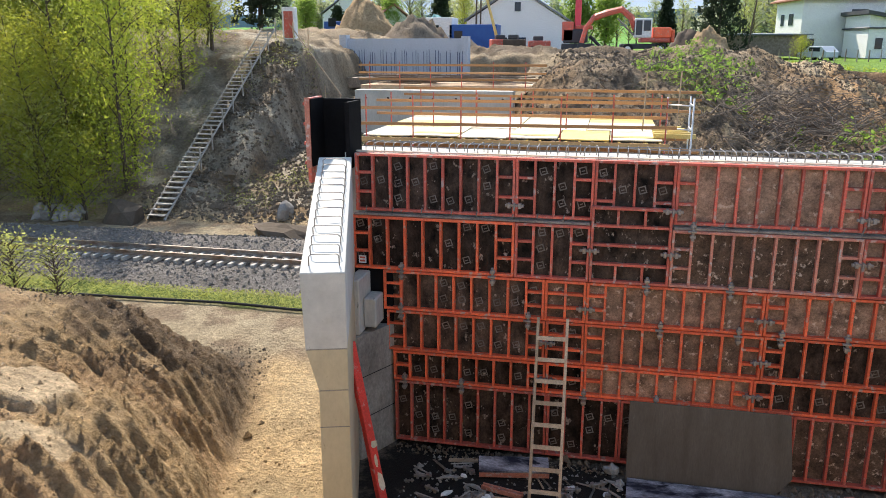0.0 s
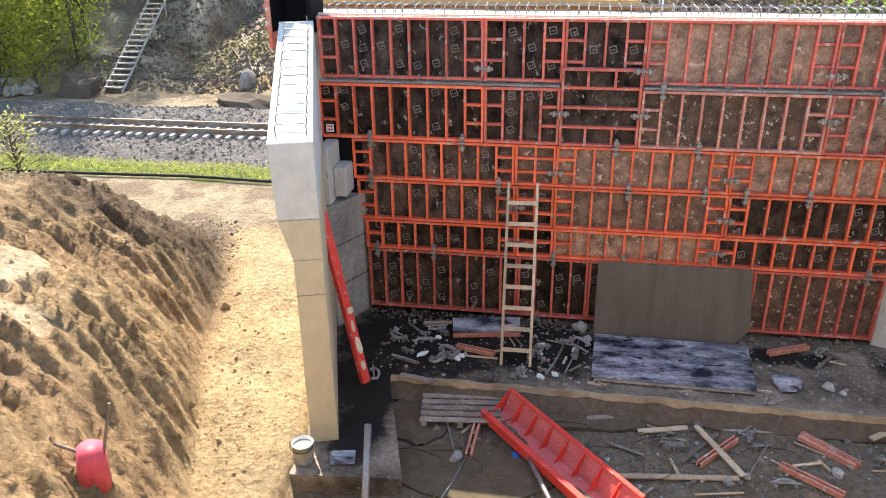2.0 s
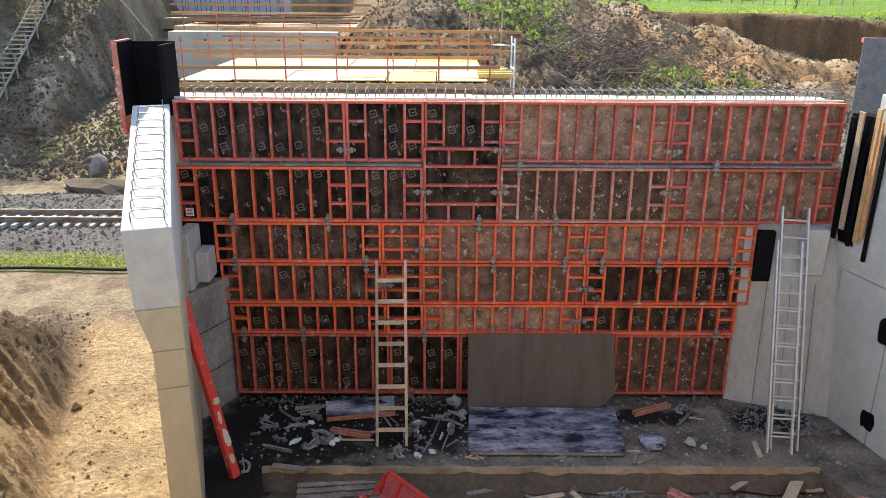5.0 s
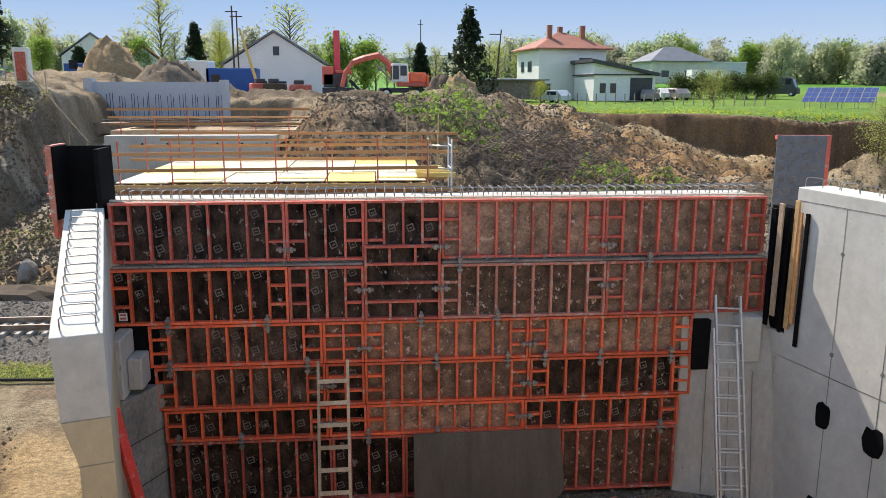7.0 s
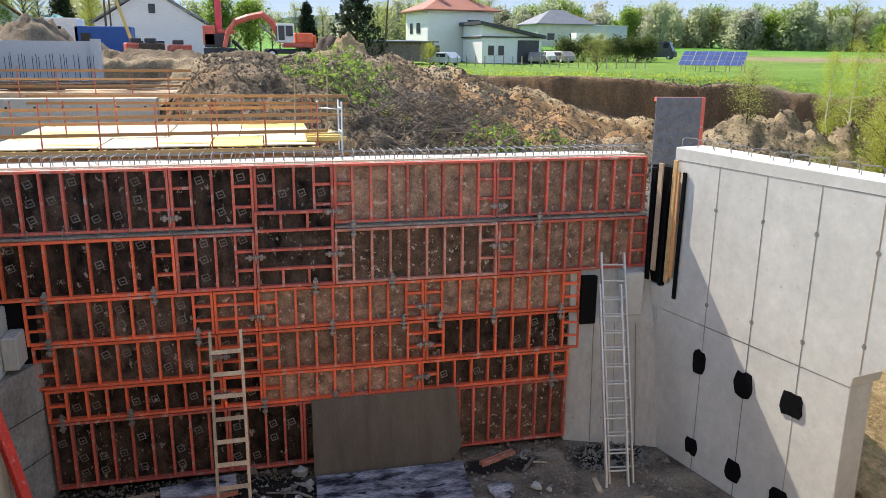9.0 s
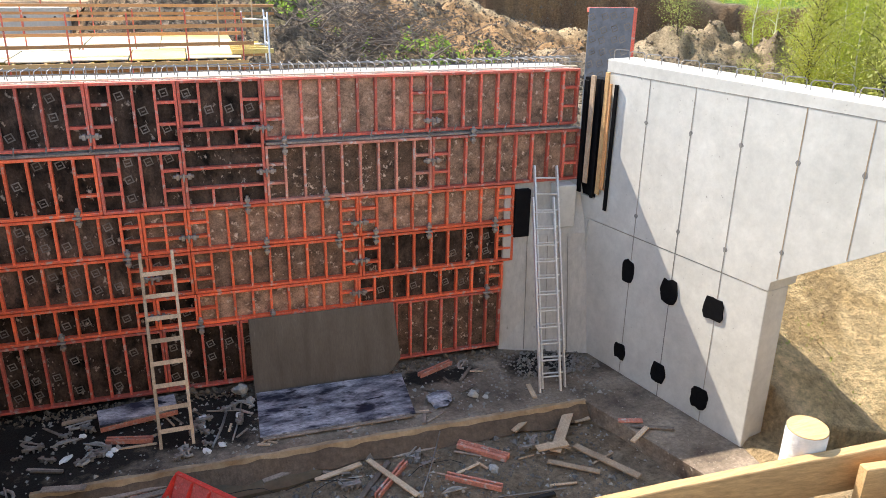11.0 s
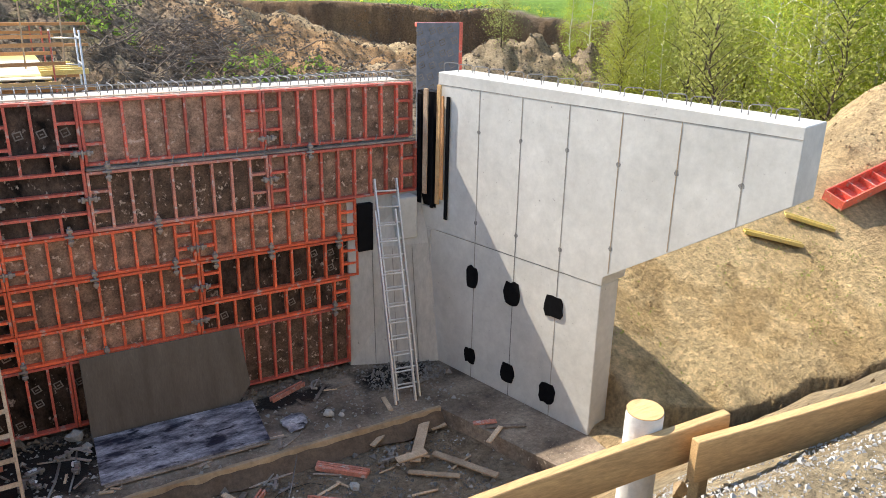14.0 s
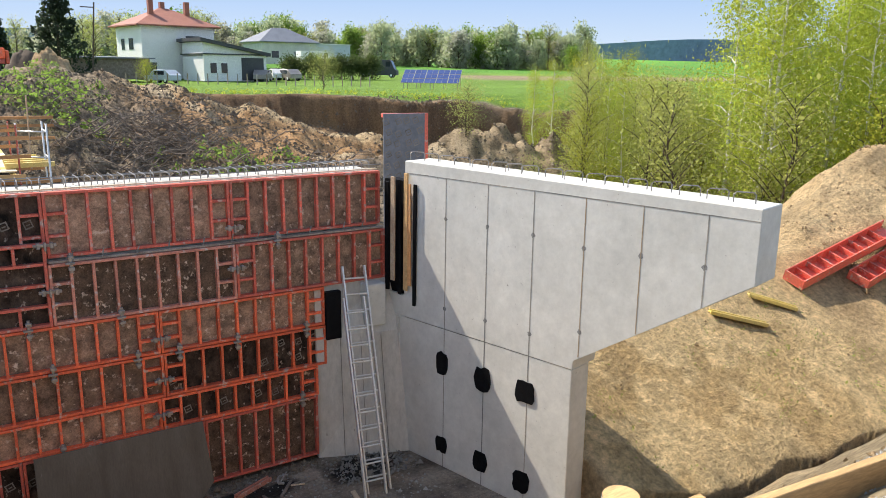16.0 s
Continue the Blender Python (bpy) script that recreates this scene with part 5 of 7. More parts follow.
# rags, offcuts and a cable trough
rd = np.random.default_rng(77)
for k in range(9):
    lump("rag", "pale crumpled rag of cement paper on the footing", "rag", (rd.uniform(-2.6, 0.3), rd.uniform(10.0, 11.4), 0.02), (0.05 + 0.07 * rd.random(), 0.05, 0.035), M["white"], "rags on the footing", 80 + k)
for k in range(34):
    g = B()
    w_, l_ = rd.uniform(0.02, 0.06), rd.uniform(0.15, 0.6)
    box(g, -l_ / 2, l_ / 2, -w_ / 2, w_ / 2, 0, 0.02)
    thing("timber_offcut", "short muddy offcut of timber on the footing", "timber", g, M["wood_old"] if k % 3 else M["wood"], pose(rd.uniform(-2.7, 4.6), rd.uniform(9.95, 11.5), 0.005, 0, rd.uniform(0, 4), rd.uniform(0, 180)), "timber offcuts", bevel=0.002)
g = B()
tube(g, [(x, 17.6 + 0.03 * (x + 15) + 0.06 * math.sin(x), gz(x, 17.6 + 0.03 * (x + 15)) + 0.08) for x in range(-40, -3)], 0.04, 6)
thing("cable_duct", "long black cable duct lying along the grass strip", "pipe", g, M["rubber"], smooth=True)

# loose clamps and wires
M["clamp"] = mat("cement_grey_steel", (0.46, 0.43, 0.38), (0.26, 0.23, 0.2), 0.6, 0.2, scale=9, fine=40, bump=0.2)


for k, (x, y, z) in enumerate([(1.65, 9.15, -0.28), (2.77, 9.57, -0.28), (4.63, 9.29, -0.28), (0.37, 11.26, 0.0), (3.02, 8.53, -0.28), (4.17, 11.49, 0.0), (-0.59, 10.18, 0.0), (-2.77, 10.97, 0.0), (-2.12, 11.31, 0.0), (-1.92, 10.38, 0.0), (-2.83, 9.81, 0.0), (-1.82, 10.71, 0.0), (-2.3, 10.9, 0.0), (-2.48, 10.2, -0.28)]):
    o = thing("formwork_clamp", "grey cement-crusted formwork clamp lying loose", "clamp", at=pose(x, y, z + 0.03, 0, 0, 47 * k), group="loose clamps")
    g = B()
    tube(g, [(-0.13, 0.09, 0.01), (-0.14, 0, 0.01), (-0.05, -0.04, 0.02), (0.05, -0.04, 0.02), (0.14, 0, 0.01), (0.13, 0.09, 0.01)], 0.024, 6)
    part("jaw", g, M["clamp"], o)
    g = B()
    tube(g, [(-0.2, 0.05, 0.035), (0.19, 0.03, 0.045)], 0.013, 5)
    part("wedge", g, M["clamp"], o)
for k in range(10):
    g = B()
    p = Vector((rd.uniform(-1.5, 5.0), rd.uniform(7.6, 9.5), FLOOR_Z + 0.05))
    a = rd.uniform(0, 3.14)
    q = [p + Vector((math.cos(a + 0.3 * i) * 0.22 * i, math.sin(a + 0.3 * i) * 0.16 * i, 0.03 + 0.02 * (i % 2))) for i in range(5)]
    tube(g, q, 0.005, 4)
    thing("wire", "bent dark steel wire lying in the pit", "wire", g, M["rubber"], group="bent wires")
scatter("clods", "sandy clods on the sand heap", 1800, (17.5, 27), (8, 16), height, 0.025, M["sand"], 61)
# ---------------------------------------------------------------- railway
track = thing("railway_track", "narrow railway track with shiny rails on grey sleepers", "railway", kind="structure")
for y in (20.95, 21.72):
    g = B()
    zr = 0.42
    for x0, x1, z0, z1 in ((-0.06, 0.06, 0, 0.02), (-0.012, 0.012, 0.02, 0.1), (-0.035, 0.035, 0.1, 0.14)):
        box(g, -70, 16, y + x0, y + x1, zr + z0, zr + z1)
    part("rail", g, M["rail"], track)
g = B()
box(g, -0.06, 0.06, -0.75, 0.75, 0, 0.12)
sl = done("sleeper", g, M["sleeper"], 0.01)
for k in range(150):
    o = part("sleeper", sl, None, track)
    o.location = (-45 + 0.36 * k + rng.normal(0, 0.02), 21.33, 0.3)

# ---------------------------------------------------------------- stairs on the embankment
A0, A1 = Vector((-17.5, 26.7, 0.15)), Vector((-19.0, 41.5, 7.75))
NS = 46
stair = thing("timber_stair", "long weathered timber stair with a handrail up the bank", "stairs", kind="structure")
side = Vector((0.38, 0, 0))
for s in (-1, 1):
    g = B()
    tube(g, [A0 + s * side, A1 + s * side], 0.045, 4)
    part("stringer", g, M["sleeper"], stair)
g = B()
box(g, -0.38, 0.38, -0.13, 0.13, 0, 0.04)
tread = done("tread", g, M["sleeper"])
for k in range(NS):
    o = part("tread", tread, None, stair)
    o.location = A0.lerp(A1, (k + 0.5) / NS) + Vector((0, 0, 0.05))
for k in range(9):
    p = A0.lerp(A1, 0.25 + 0.75 * k / 8) + side * 1.1
    g = B()
    tube(g, [p - Vector((0, 0, 0.5)), p + Vector((0, 0, 0.55))], 0.035, 4)
    part("post", g, M["sleeper"], stair)
tb = thing("portable_toilet", "white and red portable cabin at the stair head", "cabin", at=pose(-18.6, 43.6, gz(-18.6, 43.6), 0, 0, 10) @ Matrix.Diagonal((0.62, 0.62, 0.78, 1)))
g = B()
box(g, -0.6, 0.6, -0.6, 0.6, 0, 2.3)
part("cabin_shell", g, M["white"], tb, bevel=0.04)
g = B()
box(g, -0.42, 0.42, -0.64, -0.605, 0.1, 2.0)
part("door", g, M["red"], tb, "red door")
for k in range(4):
    x = -18.0 + 0.9 * k
    g = B()
    tube(g, [(0, 0, 0), (0, 0, 1.1)], 0.04, 5)
    thing("fence_post", "short timber post of a rim fence", "post", g, M["wood"], pose(x, 42.6, gz(x, 42.6)), "rim fence posts")
g = B()
tube(g, [(-18.2, 42.6, gz(-18, 42.6) + 0.95), (-15.2, 42.6, gz(-15.3, 42.6) + 0.95)], 0.035, 4)
thing("fence_rail", "timber rail of a rim fence", "rail", g, M["wood"])

# ---------------------------------------------------------------- second abutment under scaffolding
DX0, DX1, DY = -8.9, 1.75, 27.0
bm = B()
box(bm, DX0 + 0.6, DX1 - 0.9, DY + 1.0, DY + 9, -0.3, 3.2)
thing("wall_pier", "raw concrete pier below the scaffold deck", "wall", bm, M["concrete_old"], kind="structure")
deck = thing("scaffold_deck", "yellow and pale shuttering boards on a scaffold deck", "scaffold")
for row, (y0, y1, z) in enumerate(((DY, DY + 2.95, 3.67), (DY + 2.96, DY + 5.9, 3.67), (DY + 5.91, DY + 8.3, 3.67))):
    n = 6 if row == 0 else 4
    w = (DX1 - DX0) / n
    for k in range(n):
        g = B()
        box(g, DX0 + w * k + 0.02, DX0 + w * (k + 1) - 0.02, y0, y1, z + 0.02 * (k % 2), z + 0.04 + 0.02 * (k % 2))
        part("board", g, M["yellow"] if (2 * k + row) % 7 == 1 else M["board_pale"], deck)
        if row == 0 and k % 2:
            g = B()
            box(g, DX0 + w * k + 0.02, DX0 + w * (k + 1) - 0.02, y0 + 0.6, y0 + 1.1, z + 0.065, z + 0.075)
            part("board_stripe", g, M["yellow"], deck, "yellow stripe")
for k in range(24):
    x = DX0 + 0.2 + k * (DX1 - DX0 - 0.3) / 23
    g = B()
    box(g, x - 0.04, x + 0.04, DY - 0.15, DY + 8.4, 3.45, 3.65)
    part("girder", g, M["yellow"] if k % 3 else M["wood_old"], deck)
g = B()
box(g, DX0 - 0.1, DX1 + 0.2, DY - 0.2, DY - 0.155, 3.46, 3.64)
part("fascia_board", g, M["wood_new"], deck)
for z, y in ((3.27, DY + 0.3), (3.27, DY + 4)):
    g = B()
    box(g, DX0, DX1 + 1.2, y, y + 0.1, z, z + 0.17)
    part("bearer", g, M["scaf_orange"], deck)
for k in range(5):
    g = B()
    box(g, DX1 - 0.3, DX1 + 1.1 - 0.1 * k, DY + 0.5 + 0.35 * k, DY + 0.62 + 0.35 * k, 3.76 + 0.03 * k, 3.91 + 0.03 * k)
    part("girder", g, M["yellow"], deck)


def guard(xs, y, z0, post_h, rails, x0, x1, label):
    o = thing("guard_rail", label, "railing", group="guard rails")
    for x in xs:
        g = B()
        tube(g, [(x, y, z0 - 0.35), (x, y, z0 + post_h)], 0.028, 5)
        part("post", g, M["red"], o)
    for z in rails:
        g = B()
        zz = [z0 + z + rng.normal(0, 0.05) for _ in range(2)]
        m = Matrix.Identity(4)
        box(g, x0, x1, y - 0.05, y - 0.015, z0 + z, z0 + z + 0.11)
        for v in g.verts:
            v.co.z += (v.co.x - x0) / (x1 - x0) * rng.normal(0, 0.01) + (zz[0] - z0 - z) + (zz[1] - zz[0]) * (v.co.x - x0) / (x1 - x0)
        part("rail_board", g, M["scaf_orange"], o)
    return o


RL_ = "orange steel posts with pale timber guard boards"
guard([DX0 + 0.2 + 1.75 * k for k in range(7)], DY - 0.1, 3.65, 1.5, (0.5, 1.0), DX0 - 0.4, DX1 + 0.4, RL_)
guard([DX0 + 0.2 + 1.75 * k for k in range(7)], DY + 3.2, 3.75, 1.3, (0.45, 0.95), DX0 - 0.4, DX1 + 0.4, RL_)
guard([DX0 + 0.2 + 2.6 * k for k in range(5)], DY + 8.2, 3.7, 1.2, (0.35, 0.8, 1.15), DX0 - 0.6, DX1 + 2.0, RL_)
g = B()
for x, y in ((DX1 + 0.9, DY), (DX1 + 0.9, DY + 1.2), (DX1 + 0.1, DY + 0.6)):
    tube(g, [(x, y, -0.2), (x, y, 5.15)], 0.03, 6)
for z in (1.2, 2.4, 3.2, 4.1, 4.9):
    tube(g, [(DX1 + 0.9, DY, z), (DX1 + 0.9, DY + 1.2, z)], 0.025, 5)
    tube(g, [(DX1 + 0.1, DY + 0.6, z), (DX1 + 0.9, DY, z)], 0.025, 5)
thing("scaffold_tower", "galvanised tube scaffold tower at the deck corner", "scaffold", g, M["alu"], smooth=True)
for k in range(2):
    g = B()
    tube(g, [(0, 0, 0), (0.06, 0, 2.6)], 0.03, 5)
    thing("scaffold_pole", "slender timber pole standing by the scaffold", "pole", g, M["wood"], pose(DX1 - 0.6 + 1.3 * k, DY + 3 + k, 3.3), "scaffold poles")

# third pier
bm = B()
box(bm, -13.2, -4.9, 39.0, 40.0, 1.0, 4.6)
thing("wall_pier", "long pale concrete pier wall behind the scaffold", "wall", bm, M["concrete_old"], kind="structure")
for k in range(7):
    g = B()
    tube(g, [(-12.6 + 1.2 * k, 38.97, 4.2), (-12.6 + 1.2 * k, 38.995, 4.2)], 0.06, 8)
    thing("tie_hole", "dark round tie hole in a pier wall", "hole", g, M["rubber"], group="pier tie holes")
guard([-13 + 1.7 * k for k in range(6)], 41.0, 4.75, 1.25, (0.3, 0.7, 1.05), -13.6, -3.4, RL_)
g = B()
for k in range(60):
    x, y = rng.uniform(-13.4, -5), rng.uniform(41.4, 44.5)
    a = rng.normal(0, 0.12)
    box(g, -1.2, 1.2, -0.08, 0.08, 0, 0.05, pose(x, y, 4.8 + 0.45 * rng.random(), 0, 0, math.degrees(a)))
thing("timber_stack", "loose grey planks and bars stacked on a scaffold deck", "timber", g, M["wood_old"], kind="stuff")
bm = B()
box(bm, -13.6, -3.8, 41.2, 45.0, 4.5, 4.75)
thing("scaffold_deck", "dark plank deck beside the third pier", "scaffold", bm, M["wood"])
bm = B()
box(bm, -17.6, -9.25, 50, 50.4, 4.4, 7.27)
box(bm, -17.75, -17.3, 49.6, 50.4, 4.4, 7.5)
box(bm, -9.6, -9.15, 49.6, 50.4, 4.4, 7.4)
thing("wall_pier", "pale blue concrete wall rising in the far excavation", "wall", bm, M["grey_wall"], kind="structure")
M["starter"] = mat("blue_coated_bar", (0.05, 0.08, 0.16), (0.03, 0.04, 0.08), 0.6, scale=3, fine=20, bump=0.1)
for k in range(11):
    for j in range(3):
        g = B()
        tube(g, [(0, 0, 0), (0, 0, 1.35 + 0.3 * rng.random())], 0.022, 4)
        thing("starter_bar", "dark upright steel starter bar before a far wall", "bar", g, M["starter"], pose(-16.9 + 0.72 * k + 0.14 * j + rng.normal(0, 0.03), 48.9 + 0.1 * j, 5.0), "starter bars")
bm = B()
box(bm, -18.2, -8.6, 46.5, 49.9, 4.3, 4.9)
thing("wall_pier_base", "muddy concrete base of the far wall", "base", bm, M["slab"], kind="structure")
lump("tarpaulin", "crumpled silver and black tarpaulin on the slope", "tarpaulin", (-9.6, 29.0, gz(-9.6, 29.0) + 0.1), (0.5, 1.4, 0.5), M["zinc"], seed=31)
lump("tarpaulin", "crumpled grey tarpaulin further down the slope", "tarpaulin", (-10.2, 28.0, gz(-10.2, 28.0)), (0.35, 0.9, 0.3), M["zinc"], seed=33)
lump("rock_slab", "grey stone slab on the lower slope", "stone", (-12.4, 27.6, gz(-12.4, 27.6)), (0.3, 0.5, 0.6), M["stone"], seed=34)
for k in range(12):
    x, y = -22.2 + 0.4 * (k % 5) + rng.normal(0, 0.1), 26.0 + 0.3 * (k // 5)
    lump("stone_block", "grey broken stone block in a heap", "stone", (x, y, gz(x, y) + 0.15 + 0.25 * (k // 5)), (0.3, 0.25, 0.25), M["stone"], "stone heap", 40 + k)
lump("soil_heap", "dark brown heap of soil under the trees", "soil", (-18.9, 26.6, gz(-18.9, 26.6)), (1.1, 0.8, 0.9), M["bark"], seed=52)
lump("soil_heap", "low heap of brown brushwood and soil", "soil", (-11.5, 25.6, gz(-11.5, 25.6)), (1.6, 0.7, 0.45), M["bark"], seed=53)


# ---------------------------------------------------------------- plateau
def cone_heap(x, y, r, h, material, label, seed):
    g = B()
    n, m_ = 28, 12
    rows = []
    for i in range(m_ + 1):
        t = i / m_
        row = []
        for j in range(n):
            a = 6.2832 * j / n
            k = r * t * (1 + 0.18 * noise.noise(Vector((math.cos(a), math.sin(a), seed))))
            row.append(g.verts.new((k * math.cos(a), k * math.sin(a), h * (0.5 + 0.5 * math.cos(3.1416 * t)) ** 0.8 + h * (0.24 * noise.noise(Vector((k * 1.1 * math.cos(a), k * 1.5 * math.sin(a), seed))) + 0.16 * noise.noise(Vector((k * 3.3 * math.cos(a), k * 3.3 * math.sin(a), seed)))) - 0.1 * t)))
        rows.append(row)
    for u, w in zip(rows, rows[1:]):
        for j in range(n):
            g.faces.new((u[j], w[j], w[(j + 1) % n], u[(j + 1) % n]))
    return thing("soil_heap", label, "heap", g, material, pose(x, y, gz(x, y)), "heaps", smooth=True)


cone_heap(*(-21.13, 66.0), 3.2, 3.2, M["sand"], "tall heap of light brown soil on the plateau", 1.0)
cone_heap(*(-16.25, 64.0), 4.0, 2.5, M["clod"], "wide heap of grey-brown soil on the plateau", 2.0)
cone_heap(*(-11.78, 62.0), 2.0, 1.0, M["clod"], "low heap of grey soil", 3.0)
cone_heap(*(7.08, 66.0), 2.4, 2.1, M["sand"], "heap of yellow sand beside the digger", 4.0)
cone_heap(*(6.00, 72.0), 2.4, 2.0, M["bark"], "heap of dark earth behind the sand", 5.0)


def house(x, y, rot, w, d, h, roof_h, over, wall_m, roof_m, label, windows, hip=True, z=None, chimneys=0):
    o = thing("house", label, "house", at=pose(x, y, gz(x, y) - 0.3 if z is None else z, 0, 0, rot))
    g = B()
    box(g, 0, w, 0, d, 0, h)
    part("wall", g, wall_m, o)
    g = B()
    e = over
    if hip:
        r = min(w, d) / 2
        top = [(r, d / 2), (w - r, d / 2)] if w >= d else [(w / 2, r), (w / 2, d - r)]
        if abs(w - d) < 0.5:
            top = [(w / 2 - 0.6, d / 2), (w / 2 + 0.6, d / 2)]
        b_ = [g.verts.new(v) for v in ((-e, -e, h), (w + e, -e, h), (w + e, d + e, h), (-e, d + e, h))]
        c_ = [g.verts.new(v) for v in ((-e, -e, h + 0.15), (w + e, -e, h + 0.15), (w + e, d + e, h + 0.15), (-e, d + e, h + 0.15))]
        t0, t1 = (g.verts.new((*p, h + roof_h)) for p in top)
        g.faces.new(b_[::-1])
        for i in range(4):
            g.faces.new((b_[i], b_[(i + 1) % 4], c_[(i + 1) % 4], c_[i]))
        g.faces.new((c_[0], c_[1], t1, t0))
        g.faces.new((c_[1], c_[2], t1))
        g.faces.new((c_[2], c_[3], t0, t1))
        g.faces.new((c_[3], c_[0], t0))
    else:
        # ridge along y: the gable faces the viewer
        prism(g, [(-e, h - 0.1), (w / 2, h + roof_h), (w + e, h - 0.1), (w + e, h + 0.1), (w / 2, h + roof_h + 0.25), (-e, h + 0.1)], -e, d + e, Matrix(((1, 0, 0, 0), (0, 0, 1, 0), (0, 1, 0, 0), (0, 0, 0, 1))))
    part("roof", g, roof_m, o)
    if not hip:
        g = B()
        prism(g, [(0.02, h - 0.1), (w - 0.02, h - 0.1), (w / 2, h + roof_h - 0.05)], 0.02, d - 0.02, Matrix(((1, 0, 0, 0), (0, 0, 1, 0), (0, 1, 0, 0), (0, 0, 0, 1))))
        part("gable", g, wall_m, o)
    for face, u, v, ww, hh in windows:
        win = part("window", done("window", _box((-0.04, ww + 0.04, -0.05, 0.02, -0.04, hh + 0.04)), M["white"]), None, o)
        win.matrix_basis = pose(u, 0, v) if face == "f" else pose(0, d - u, v, 0, 0, -90) if face == "l" else pose(w, u, v, 0, 0, 90)
        part("pane", done("pane", _box((0, ww, -0.065, -0.052, 0, hh)), M["glass"]), None, win)
    for k in range(chimneys):
        g = B()
        cx, cy = w * (0.25 + 0.25 * k), d * (0.3 + 0.25 * (k % 2))
        box(g, cx - 0.3, cx + 0.3, cy - 0.3, cy + 0.3, h + roof_h * 0.4, h + roof_h + 0.8)
        part("chimney", g, M["roof"], o)
    return o


def _box(d_):
    g = B()
    box(g, *d_)
    return g


hx, hy = (21.89, 104.0)
house(hx, hy, 8, 9.6, 9.2, 6.5, 2.5, 0.75, M["white"], M["roof"], "white two-storey house with a red hipped roof", [("f", 5.7, 3.9, 1.9, 1.5), ("f", 0.5, 0.8, 1.2, 1.2), ("l", 2.0, 3.6, 1.2, 1.4), ("l", 4.8, 3.6, 1.6, 1.4), ("l", 3.0, 0.8, 1.2, 1.2)], chimneys=3, z=5.6)
ex, ey = (27.50, 97.0)
an = house(ex, ey, 6, 8.3, 7, 3.2, 0.1, 0.2, M["white"], M["roof_dark"], "low white annexe with a dark sloping roof", [("f", 0.8, 1.0, 0.8, 1.2), ("f", 2.2, 1.0, 0.8, 1.2)], z=5.4)
g = B()
prism(g, [(-0.5, 5.2), (8.7, 3.5), (8.7, 3.1), (-0.5, 4.8)], -0.6, 7.4, Matrix(((1, 0, 0, 0), (0, 0, 1, 0), (0, 1, 0, 0), (0, 0, 0, 1))))
part("shed_roof", g, M["roof_dark"], an)
g = B()
prism(g, [(0.0, 3.0), (8.3, 3.0), (8.3, 3.15), (0, 4.85)], 0.05, 6.9, Matrix(((1, 0, 0, 0), (0, 0, 1, 0), (0, 1, 0, 0), (0, 0, 0, 1))))
part("upper_wall", g, M["white"], an)
g = B()
box(g, 4.9, 7.9, -0.06, -0.01, 0.1, 2.9)
part("garage_door", g, M["roof_dark"], an)
sx_, sy_ = (12.41, 95.0)
house(sx_, sy_, 4, 8.5, 4, 2.3, 0.25, 0.5, M["wood_old"], M["roof_grey"], "dark low shed with a flat grey roof", [], z=5.6)
px_, py_ = (54.01, 150.0)
house(px_, py_, 5, 12, 9, 4.2, 3.0, 0.6, M["concrete"], M["roof_grey"], "grey bungalow with a hipped slate roof", [("f", 2, 1.2, 1.6, 1.3), ("f", 7, 1.2, 1.6, 1.3)], z=8.0)
px_, py_ = (69.44, 160.0)
house(px_, py_, 5, 9, 8, 4.2, 0.3, 0.2, M["grey_wall"], M["white"], "low pale hall with a flat roof", [("f", 2, 1.2, 1.6, 1.3)], z=8.2)
px_, py_ = (-17.17, 92.0)
house(px_, py_, 0, 11.5, 10, 4.0, 3.6, 0.3, M["white"], M["roof_grey"], "white gabled workshop on the plateau", [("f", 3.2, 0.8, 1.6, 1.3), ("f", 5.4, 0.8, 1.6, 1.3), ("f", 5.6, 5.0, 0.7, 1.0)], hip=False, z=5.6)
px_, py_ = (-47.52, 125.0)
house(px_, py_, 20, 8.5, 9, 3.2, 3.3, 0.4, M["white"], M["roof_grey"], "cream cottage with a beige pitched roof", [("f", 3, 1, 1.2, 1.2)], hip=False, z=8.6)
px_, py_ = (-34.13, 110.0)
house(px_, py_, 30, 6, 8, 2.0, 2.4, 0.4, M["white"], M["roof"], "small house with a brown pitched roof", [], hip=False, z=8.0)
for px_py, w_, d_, h_, mt, lb in (((-17.80, 74.0), 2.6, 3.0, 2.5, "white", "white site container"), ((-15.51, 74.0), 4.6, 2.4, 2.4, "blue", "blue site container"), ((-28.80, 76.0), 2.0, 1.2, 1.5, "blue", "blue water tank on the plateau")):
    o = thing("site_container", lb + " standing on bare soil", "container", at=pose(*px_py, gz(*px_py)), group="site containers")
    part("container_shell", done("container_shell", _box((0, w_, 0, d_, 0, h_)), M[mt], 0.05), None, o)
    part("window", done("window", _box((0.5, 1.3, -0.04, -0.005, 1.0, 1.8)), M["glass"]), None, o)
    for k in range(5):
        part("corrugation", done("corrugation", _box((w_ * (k + 0.4) / 5.2, w_ * (k + 0.6) / 5.2, -0.06, -0.041, 0.1, 0.95)), M[mt]), None, o)
lump("fleece_roll", "turquoise fleece rolls on a container roof", "roll", (*(-16.93, 75.0), gz(*(-16.93, 75.0)) + 2.6), (1.0, 0.5, 0.35), M["green_roof"], seed=61)


